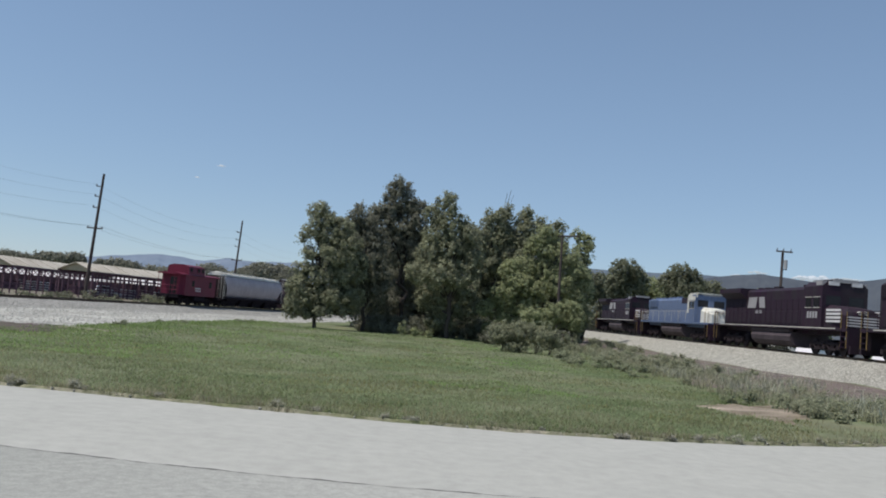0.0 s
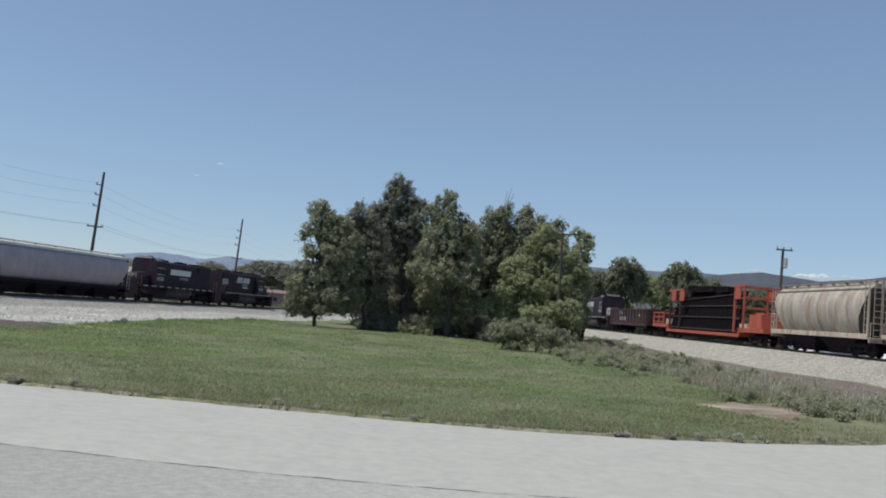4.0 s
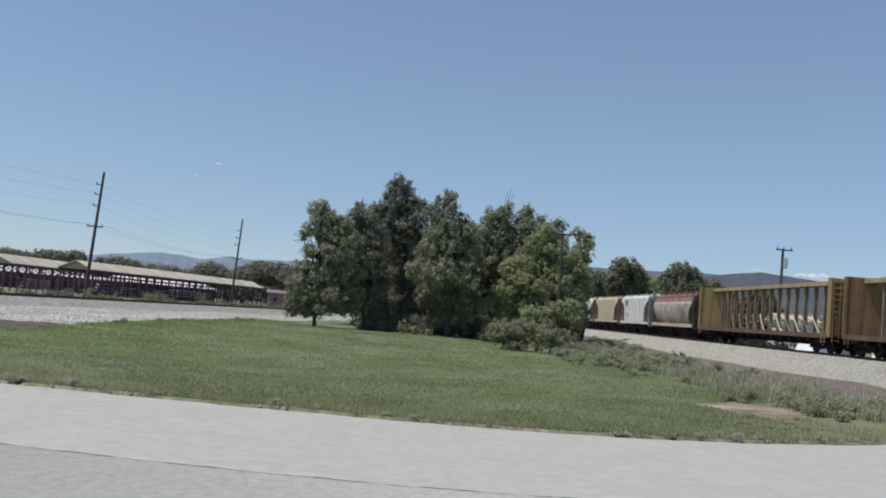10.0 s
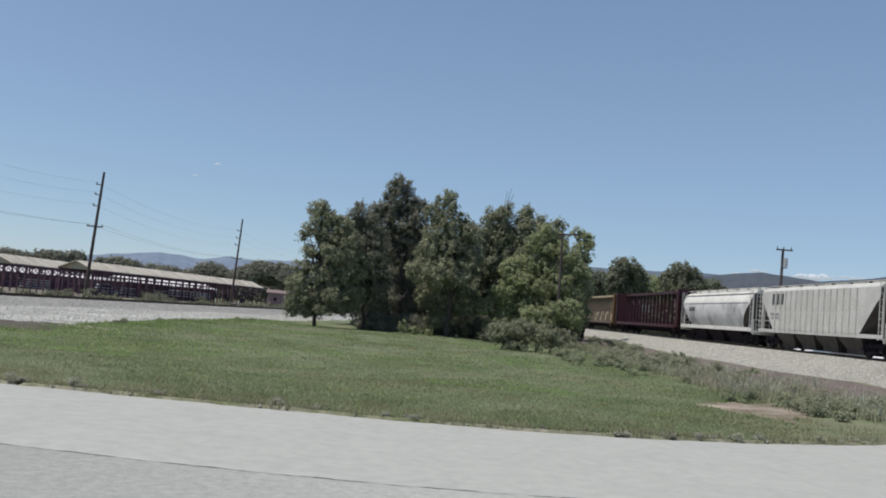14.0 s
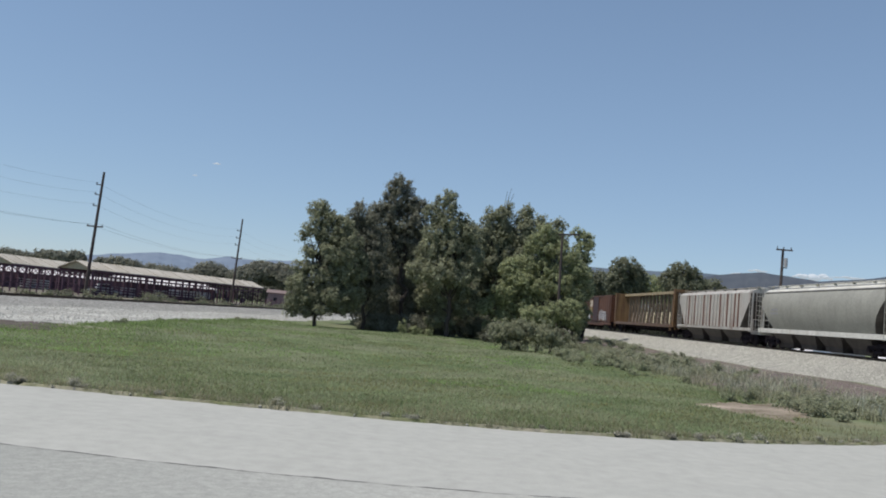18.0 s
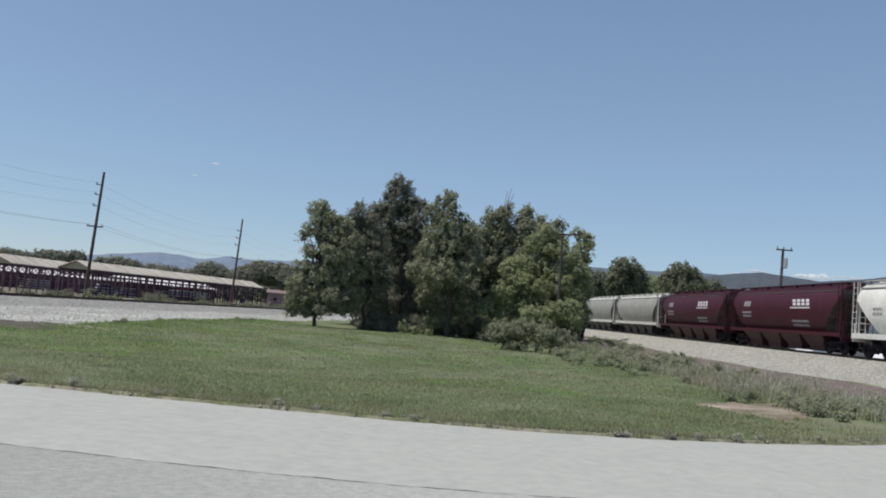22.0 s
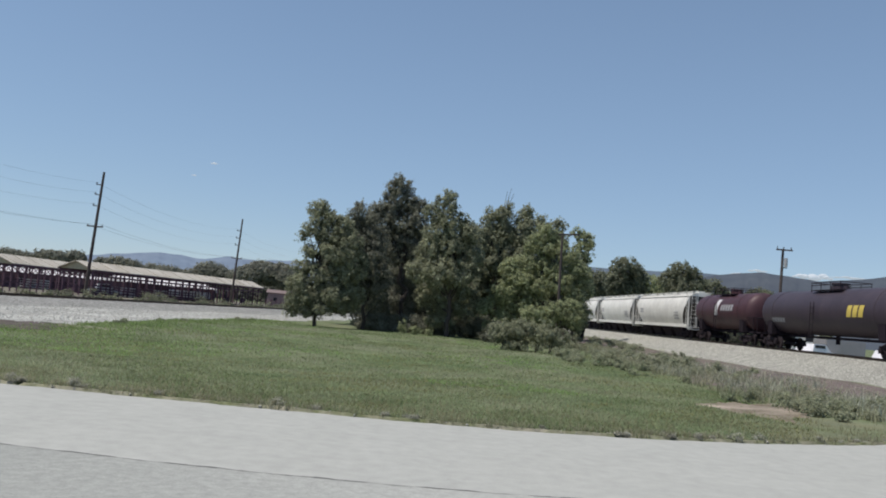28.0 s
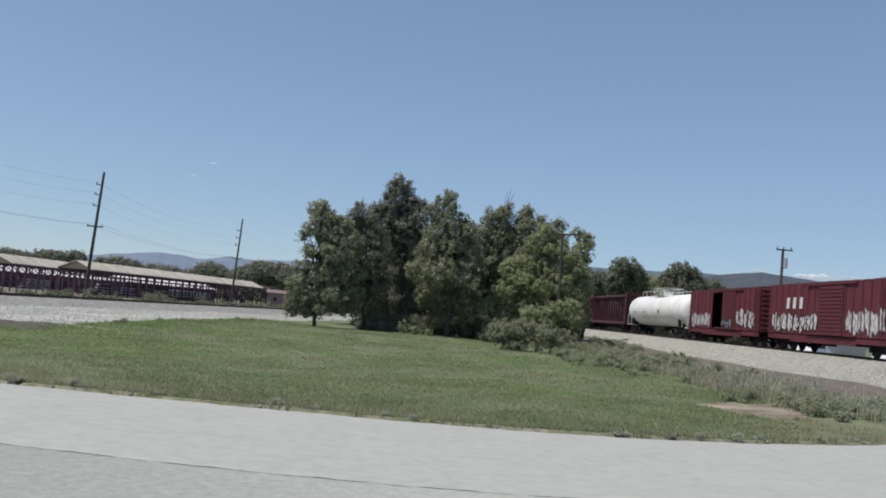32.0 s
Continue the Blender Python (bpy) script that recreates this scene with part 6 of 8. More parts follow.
P_DECK = paint("paint_stained_deck", (0.12, 0.075, 0.06), (0.17, 0.12, 0.075), at=0.58)
# Lit copy of the strut paint: sunlight put into the colour.
M_LITSTRUT = shade("pale_strut", (0.5, 0.44, 0.3), rough=0.7, dark=0.7)

# Grey of the wide-nosed cab roof: sunlight on black paint, put into colour.
M_LITCABROOF = shade("sunlit_roof_grey", (0.17, 0.165, 0.18), rough=0.7, dark=0.7)
# motive power
l1 = on_main(locomotive("black hood locomotive with a pale emblem block", 21.4, M_BLACK, wings=True, block=True), 63.9, 42.42)
l2 = on_main(locomotive("blue locomotive with cream band and white cab", 21.5, P_BLUE, cabmat=P_BLUE, band=P_PALE, nosemat=P_WHITE, roofmat=P_BLUE, stripes=False, railmat=P_PALE, logo=False, H=4.35), 42.42, 20.87)
part("cab_roof", boxes(((-10.05 + 4.4, 0, 4.36), (2.2, 2.5, 0.08)), ((-10.05 + 4.4, 1.32, 4.14), (2.2, 0.06, 0.3))), P_WHITE, l2, "white cab roof")
part("cab_corner_panel", boxes(((-10.05 + 5.15, 1.49, 3.3), (0.36, 0.03, 1.5)), ((-10.05 + 4.3, 1.49, 3.9), (1.9, 0.03, 0.36))), P_WHITE, l2, "white panel round the cab window")
part("hood_gap", boxes(((-2.6, 0, 3.75), (2.2, 1.9, 0.5))), M_BLACK, l2, "dark intake behind the cab")
l3 = on_main(locomotive("black wide-nosed locomotive with striped nose and pale emblem", 22.4, M_BLACK, wide=True, wings=True, H=4.75, block=True), 20.87, -1.61)
part("cab_roof", boxes(((-10.5 + 4.3, 0, 4.77), (2.3, 1.9, 0.05))), M_LITCABROOF, l3, "cab roof plate coloured as sunlit grey")
part("number_light", boxes(((-10.5 + 3.2, 0.75, 4.55), (0.3, 0.7, 0.26)), ((-10.5 + 3.2, -0.75, 4.55), (0.3, 0.7, 0.26))), M_LOGO, l3)
l4 = on_main(locomotive("black hood locomotive with white nose stripes", 19.85, M_BLACK, H=4.72), -1.61, -21.54)
g1 = on_main(gondola("dark brown steel gondola with worn white lettering", 17.35, P_GOND), -21.54, -38.96)
plate(g1, 2.6, 2.32, 0.17, 0.42, 1.58, M_GREYLOGO, "lettering", 0, 3, 0.42)
plate(g1, 1.6, 1.6, 0.17, 0.4, 1.58, M_LOGO, "lettering", 0, 5, 0.4)
plate(g1, -5.2, 2.05, 0.3, 0.3, 1.58, M_YELLOWLOGO, "yellow_dot")
o1 = on_main(panel_car("orange flatcar with end frames and leaning track panels", 28.5, P_ORANGE, P_GOND), -38.96, -67.58)

M_RUSTEND = shade("rusted_end", (0.2, 0.13, 0.115), rough=0.9, dark=0.5, scale=1.2, fine=8, second=(0.32, 0.27, 0.24), mix_scale=0.8)
M_REDEND = shade("red_rusted_end", (0.23, 0.12, 0.09), rough=0.9, dark=0.5, scale=1.2, fine=8, second=(0.3, 0.2, 0.16), mix_scale=0.8)
M_GREYEND = shade("grey_end", (0.26, 0.25, 0.25), rough=0.9, dark=0.5, scale=1.2, fine=8, second=(0.36, 0.35, 0.34), mix_scale=0.8)
M_FAINT = shade("worn_lettering", (0.21, 0.13, 0.13), rough=0.7, dark=0.7, bump=0)
P_COOL = paint("paint_cool_white", (0.67, 0.69, 0.69), (0.5, 0.49, 0.46), at=0.64)
# hoppers and boxcars
h1 = on_main(covered_hopper("rust-stained grey covered hopper with curved sides", 13.55, P_RUSTY, cut=1.1, bays=2, sill=P_CREAM, H=4.5), -67.58, -81.2)
h2 = on_main(covered_hopper("cream ribbed covered hopper with dirt streaks", 13.75, P_CREAM, "ribbed", boxy=True, cut=1.3, bays=2, ribs=10, endmat=M_RUSTEND), -81.2, -95.04)
b1 = on_main(boxcar("tall oxide red boxcar with white-topped ends", 19.95, P_BOXRED, H=5.18, door=3.0, door_at=0.6, endtop=P_LGREY), -95.04, -115.05)
small_print(b1, 6.4, 3.0, 1.56, M_FAINT, 3, 2, 1.6)
plate(b1, 0.6, 4.35, 0.4, 0.3, 1.64, M_GREYLOGO)
small_print(b1, 0.6, 2.2, 1.64, M_FAINT, 4, 3, 1.2)
small_print(b1, -6.6, 2.0, 1.56, M_GREYLOGO, 6, 3, 0.8)
h3 = on_main(covered_hopper("white ribbed covered hopper, clean sides", 14.1, P_WHITE, "ribbed", boxy=True, cut=1.6, bays=2, ribs=9, endmat=M_RUSTEND), -115.05, -129.27)
small_print(h3, 4.0, 3.3, 1.5, M_DARKLOGO, 8, 1, 0.9)
h4 = on_main(covered_hopper("tan ribbed covered hopper", 13.2, P_TAN, "ribbed", boxy=True, cut=1.5, bays=2, ribs=10, endmat=M_REDEND), -129.27, -142.57)
small_print(h4, 3.6, 3.4, 1.5, M_DARKLOGO, 9, 1, 0.8)
h5 = on_main(covered_hopper("white ribbed covered hopper with dark lettering block", 12.7, P_COOL, "ribbed", boxy=True, cut=1.5, bays=2, ribs=7, endmat=M_GREYEND), -142.57, -155.35)
plate(h5, 3.3, 3.45, 0.14, 0.62, 1.5, M_DARKLOGO, "lettering", 0.05, 5, 0.12)
small_print(h5, 2.6, 2.2, 1.5, M_GREYLOGO, 10, 2, 1.6)
P_BLOTCH = shade("paint_blotched_grey", (0.50, 0.48, 0.42), rough=0.7, dark=0.65, scale=0.6, fine=8, bump=0.15, second=(0.19, 0.175, 0.165), mix_scale=0.55, mix_at=0.48, mix_width=0.14, spec=0.25)
P_RIBRUST = paint("paint_rusted_rib", (0.24, 0.14, 0.11), (0.13, 0.07, 0.058), at=0.5)
P_RUSTROOF = paint("paint_rusted_roof", (0.2, 0.1, 0.075), (0.36, 0.26, 0.2), at=0.6)
h6 = on_main(covered_hopper("rust-topped grey covered hopper with scabby sill", 13.5, P_BLOTCH, cut=1.3, bays=2, sill=P_CREAM, roof=P_RUSTROOF, endmat=M_ENDSHADE), -155.35, -168.95)
hull_band(h6, 3.48, 4.0, 5.75, P_RUSTROOF, "rusted_shroud", "rust-brown curved upper side")
hull_band(h6, 3.24, 3.44, 5.5, P_CREAM, "painted_band", "cream band under the rusted top")
c1 = on_main(centrebeam("faded yellow empty centrebeam lumber flatcar", 24.2, P_YELLOW, M_LITSTRUT, colmat=P_COLUMN, deckmat=P_DECK), -168.95, -193.24)
c2 = on_main(centrebeam("brown-stained yellow empty centrebeam lumber flatcar", 24.3, P_BROWNYEL, M_LITSTRUT, colmat=P_COLUMN, deckmat=P_DECK), -193.24, -217.64)
c3 = on_main(centrebeam("dark maroon empty centrebeam lumber flatcar", 24.4, P_BROWNBEAM, None, braces=True, cols=16), -217.64, -242.11)
h7 = on_main(covered_hopper("silver-white covered hopper with grimy band", 17.1, P_SILVER, cut=1.9, bays=3, sill=P_CLEAN, roof=P_CLEAN), -242.11, -259.28)
hull_band(h7, 3.32, 3.86, 7.4, P_CLEAN, "painted_band", "clean white upper band")
hull_band(h7, 3.18, 3.24, 7.1, M_DARKLOGO, "painted_line")
plate(h7, 5.0, 2.75, 0.2, 0.4, 1.54, M_DARKLOGO, "lettering", 0.06, 5, 0.1)
h8 = on_main(covered_hopper("light grey ribbed covered hopper with dark emblem", 17.1, P_LGREY, "ribbed", baymat=P_SHADEBAY, cut=2.0, bays=4, ribs=15), -259.28, -276.48)
plate(h8, 5.0, 3.45, 0.26, 0.75, 1.5, M_DARKLOGO, "lettering", 0.06, 5, 0.1)
small_print(h8, 5.2, 2.4, 1.5, M_GREYLOGO, 11, 2, 1.4)
b2 = on_main(boxcar("rusty orange-brown boxcar with yellow patch and graffiti", 18.0, P_RUSTBOX, H=4.65, door=3.0, doormat=P_GOND), -276.48, -294.53)
plate(b2, 2.9, 3.5, 1.5, 0.9, 1.51, P_CREAM, "repainted_patch", 0, 1, 0, "pale yellow repainted patch")
plate(b2, 3.0, 2.55, 1.9, 0.8, 1.51, P_YELLOW, "repainted_patch")
graffiti(b2, 3.2, 6.2, 1.2, 2.6, 1.52, 12, (0, 2), 18)
graffiti(b2, -5.8, -2.0, 1.2, 2.7, 1.52, 13, (1, 0), 16)
c4 = on_main(centrebeam("brown-yellow empty centrebeam lumber flatcar", 23.95, P_BROWNYEL, M_LITSTRUT, colmat=P_COLUMN, deckmat=P_DECK), -294.53, -318.57)
h9 = on_main(covered_hopper("white ribbed covered hopper with heavy rust streaks", 18.05, P_OLDWHITE, "ribbed", baymat=P_SHADEBAY, cut=1.7, bays=3, ribs=17, rib_mat=P_RIBRUST), -318.57, -336.71)
h10 = on_main(covered_hopper("grey smooth-sided covered hopper, roof coloured as sunlit, pale sill", 17.7, P_GREY, baymat=P_SHADEBAY, cut=1.5, bays=4, roof=P_LITROOFSILL, sill=P_LITROOFSILL), -336.71, -354.5)
h11 = on_main(covered_hopper("grey smooth-sided covered hopper, roof coloured as sunlit, pale sill", 18.2, P_GREY, baymat=P_SHADEBAY, cut=1.5, bays=4, roof=P_LITROOFSILL, sill=P_LITROOFSILL), -354.5, -372.81)
h12 = on_main(covered_hopper("light grey covered hopper with wedge-cut ends", 18.0, P_MGREY, baymat=P_SHADEBAY, cut=2.0, bays=4, roof=P_LITROOFSILL, sill=P_LITROOFSILL), -372.81, -390.9)
for h, sd in ((h10, 14), (h11, 15), (h12, 16)):
    small_print(h, 5.6, 2.7, 1.53, M_GREYLOGO, sd, 2, 1.0)
plate(h12, 5.4, 3.05, 0.8, 0.34, 1.535, M_GREYLOGO)


def maroon_hopper(a, b, sd):
    # Bays take a darker maroon that stands in for shade under the car.
    h = on_main(covered_hopper("maroon covered hopper with white slanted emblem", a - b - 0.07, P_MAROON, cut=1.9, bays=4, baymat=P_BROWNBEAM), a, b)
    plate(h, -3.4, 3.2, 0.42, 0.42, 1.53, M_LOGO, "emblem_shape", -0.2, 4, 0.2, "white slanted emblem bars")
    plate(h, -3.3, 2.84, 2.7, 0.08, 1.53, M_LOGO, "emblem_shape", -0.05)
    plate(h, 5.2, 3.15, 0.32, 0.4, 1.53, M_GREYLOGO, "lettering", 0, 3, 0.08)
    small_print(h, 5.2, 2.5, 1.53, M_GREYLOGO, sd, 2, 1.5)
    small_print(h, -3.2, 1.95, 1.53, M_GREYLOGO, sd + 1, 2, 2.2)
    part("sill_reflector", boxes(*[((-6 + i * 3, 1.435, 1.2), (0.3, 0.01, 0.12)) for i in range(5)]), M_YELLOWLOGO, h)
    return h


m1, m2 = maroon_hopper(-390.9, -408.95, 20), maroon_hopper(-408.95, -427.02, 24)
h13 = on_main(covered_hopper("white covered hopper with graffiti along the sill", 18.4, P_CLEAN, cut=2.0, bays=4, sill=P_CLEAN, roof=P_LGREY), -427.02, -445.52)
graffiti(h13, -0.2, 3.0, 1.4, 1.9, 1.5, 30, (3, 1), 22)
graffiti(h13, -6.0, -2.6, 1.35, 2.3, 1.5, 31, (1, 2), 18)
small_print(h13, 6.0, 2.75, 1.53, M_GREYLOGO, 32, 2, 0.9)
t1 = on_main(tank_car("black tank car with yellow emblem", 17.1, P_BLACKTANK, R=1.55, zc=2.7), -445.52, -462.71)


def tank_emblem(th, x, z, w, h, R, zc, mat, n=3):
    """Slanted bars that follow the tank's curve."""
    bm = bmesh.new()
    for i in range(n):
        x0 = x - w / 2 + i * w / n
        prev = None
        for k in range(6):
            zz = z - h / 2 + h * k / 5
            y = math.sqrt(max(0.01, (R + 0.012) ** 2 - (zz - zc) ** 2))
            sl = -0.25 * (k / 5 - 0.5) * h
            cur = (bm.verts.new((x0 + sl, y, zz)), bm.verts.new((x0 + w / n * 0.78 + sl, y, zz)))
            if prev:
                bm.faces.new((prev[0], prev[1], cur[1], cur[0]))
            prev = cur
    bmesh.ops.recalc_face_normals(bm, faces=bm.faces[:])
    part("emblem_shape", bm, mat, th, "slanted emblem bars")


tank_emblem(t1, -2.2, 3.2, 1.1, 0.6, 1.55, 2.7, M_YELLOWLOGO)
h14 = on_main(covered_hopper("clean white covered hopper with long white sill", 17.8, P_CLEAN, cut=1.4, bays=4, sill=P_CLEAN), -462.71, -480.61)
h15 = on_main(covered_hopper("clean white covered hopper with long white sill", 17.3, P_CLEAN, cut=1.4, bays=4, sill=P_CLEAN), -480.61, -497.97)
h16 = on_main(covered_hopper("clean white covered hopper with long white sill", 18.3, P_CLEAN, cut=1.6, bays=4, sill=P_CLEAN), -497.97, -516.34)
for h, sd in ((h14, 40), (h15, 42), (h16, 44)):
    small_print(h, 6.0, 2.75, 1.53, M_GREYLOGO, sd, 2, 1.0)
    small_print(h, -5.3, 2.4, 1.53, M_GREYLOGO, sd + 1, 3, 1.2)
t2 = on_main(tank_car("short brown tank car with white emblem", 13.8, P_BROWNTANK, R=1.5, zc=2.62), -516.34, -530.21)
tank_emblem(t2, 0.6, 2.9, 0.9, 1.3, 1.5, 2.62, M_LOGO, 1)
tank_emblem(t2, -1.6, 2.85, 2.6, 0.5, 1.5, 2.62, M_GREYLOGO, 5)
t3 = on_main(tank_car("black tank car with yellow lettering block", 19.0, P_BLACKTANK, R=1.5, zc=2.62), -530.21, -549.31)
tank_emblem(t3, -4.4, 2.62, 1.9, 0.7, 1.5, 2.62, M_YELLOWLOGO, 3)
tank_emblem(t3, 5.6, 2.0, 2.0, 0.3, 1.5, 2.62, M_GREYLOGO, 5)
c5 = on_main(centrebeam("dark red empty centrebeam lumber flatcar", 22.85, P_REDBEAM, None, braces=True, cols=15), -549.31, -572.25)
t4 = on_main(tank_car("gleaming white tank car with top railings", 20.85, P_WHITETANK, R=1.62, zc=2.66, railmat=P_CLEAN, endmat=P_WHITETANK, long_rail=6), -572.25, -593.18)
tank_emblem(t4, -2.0, 2.5, 0.5, 0.3, 1.62, 2.66, M_DARKLOGO, 1)
for gx, gz_, gw, gh in ((3.6, 2.1, 0.09, 0.75), (2.9, 2.42, 1.3, 0.07), (2.2, 2.05, 0.08, 0.5), (1.6, 1.8, 0.4, 0.1)):
    tank_emblem(t4, gx, gz_, gw, gh, 1.62, 2.66, M_GREYLOGO, 1)
tank_emblem(t4, 6.5, 2.4, 1.4, 0.14, 1.62, 2.66, M_GREYLOGO, 6)
b3 = on_main(boxcar("red boxcar with open door and graffiti", 16.4, P_BRIGHTRED, H=4.55, door=2.6, door_at=-1.6, opening=(-0.3, 2.1), grooves=12, doormat=P_BRIGHTRED), -593.18, -609.64)
graffiti(b3, 2.4, 6.7, 1.12, 2.5, 1.52, 50, (0, 1), 30)
graffiti(b3, -6.8, -3.2, 1.2, 2.8, 1.52, 51, (0, 2), 22)
graffiti(b3, -2.6, -0.5, 1.2, 2.0, 1.62, 52, (1, 2), 14)
b4 = on_main(boxcar("red boxcar with white lettering bars and large graffiti", 16.4, P_BRIGHTRED, H=4.6, door=2.8, door_at=-1.2, grooves=12), -609.64, -626.1)
plate(b4, 3.6, 3.15, 0.42, 0.75, 1.53, M_LOGO, "lettering", 0.05, 3, 0.5)
graffiti(b4, 0.5, 6.9, 1.15, 2.6, 1.52, 53, (0, 2), 34)
graffiti(b4, -7.0, -3.0, 1.15, 2.8, 1.52, 54, (0, 1), 24)


for th, _, _ in moving:
    if "emblem on" not in th["label"] and any(ob.name.split(".")[0] == "eave_strip" for ob in th.children):
        on_hull(th)

# the short train on the branch
def on_branch(thing, a, b):
    moving.append((thing, "branch", (a + b) / 2))
    return thing


YARD = "cars of the yard train"
on_branch(caboose("dark red steel caboose with a cupola", 10.6, P_CABOOSE), 14.57, 25.24)
# White roof colour holds the sun on the roof edge.
yh = on_branch(covered_hopper("plain grey covered hopper, roof edge coloured as sunlit", 20.8, P_PLUM, "smooth", cut=1.2, bays=4, roof=P_CLEAN, sill=M_UNDER, walk_mat=P_LGREY), 25.24, 46.19)
yh["group"] = YARD
la = on_branch(locomotive("black hood locomotive with broad pale emblem", 19.15, M_BLACK, axles=2, turn=True, stripes=False, broad=True, emblem_dx=2.6, H=4.78, group="locomotives of the yard train"), 46.19, 65.4)
lb = on_branch(locomotive("black hood locomotive with pale emblem, nose trailing", 17.85, M_BLACK, axles=2, stripes=False, emblem_dx=-2.4, H=4.7, group="locomotives of the yard train"), 65.4, 83.3)
for k in range(4):
    plate(lb, 6.3, 2.75 + k * 0.2, 1.7, 0.1, 0.95, M_LOGO, "hood_stripe")


def motions():
    for thing, line, s in moving:
        rows = []
        for t in (0.0, 8.0, 16.0, 24.0, 32.0):
            if line == "main":
                p, a = Vector((R_X, R_Y, R_Z)) + R_DIR * (s + V_MAIN * t), math.atan2(R_DIR.y, R_DIR.x)
            else:
                p, a = Vector((L_X, L_Y, L_Z)) + L_DIR * (s - V_BRANCH * t), math.atan2(-L_DIR.y, -L_DIR.x)
            rows.append((t, Matrix.Translation(p) @ Matrix.Rotation(a, 4, "Z")))
        walk(thing, rows)
    for wisp, drift in WISPS:
        p = wisp.location.copy()
        walk(wisp, [(t, Matrix.Translation(p - Vector((drift * t / 32, 0, 0)))) for t in (0.0, 16.0, 32.0)])

# ---- stock sheds behind the branch ----
M_SHEDROOF = shade("weathered_tin_roof", (0.50, 0.47, 0.40), rough=0.7, dark=0.8, scale=0.3, fine=4, bump=0.1, second=(0.40, 0.36, 0.29), mix_scale=0.2)
M_SHEDWOOD = shade("dark_shed_timber", (0.12, 0.066, 0.09), rough=0.9, dark=0.6)
M_GABLE = shade("pale_gable_boards", (0.42, 0.38, 0.27), rough=0.85, dark=0.75)
M_WHITEWALL = shade("white_wall", (0.62, 0.61, 0.60), rough=0.8, dark=0.85)
M_TIN = shade("bright_tin_roof", (0.74, 0.71, 0.7), rough=0.8, dark=0.8, scale=0.6)
M_REDROOF = shade("red_brown_roof", (0.2, 0.15, 0.14), rough=0.85, dark=0.7)
M_PINKWALL = shade("faded_brick_wall", (0.26, 0.19, 0.185), rough=0.9, dark=0.7)
M_POLE = shade("weathered_pole", (0.075, 0.06, 0.055), rough=0.9, dark=0.6, scale=1.0, fine=12)
M_WIRE = shade("cable", (0.16, 0.16, 0.17), rough=0.6, bump=0)
M_TRANSFORMER = shade("grey_transformer_paint", (0.35, 0.36, 0.37), rough=0.5, dark=0.85)
M_GREYPAINT = shade("grey_vehicle_paint", (0.27, 0.265, 0.27), rough=0.5, dark=0.85)
M_WHITEPAINT = shade("white_vehicle_paint", (0.7, 0.7, 0.72), rough=0.3, dark=0.9)


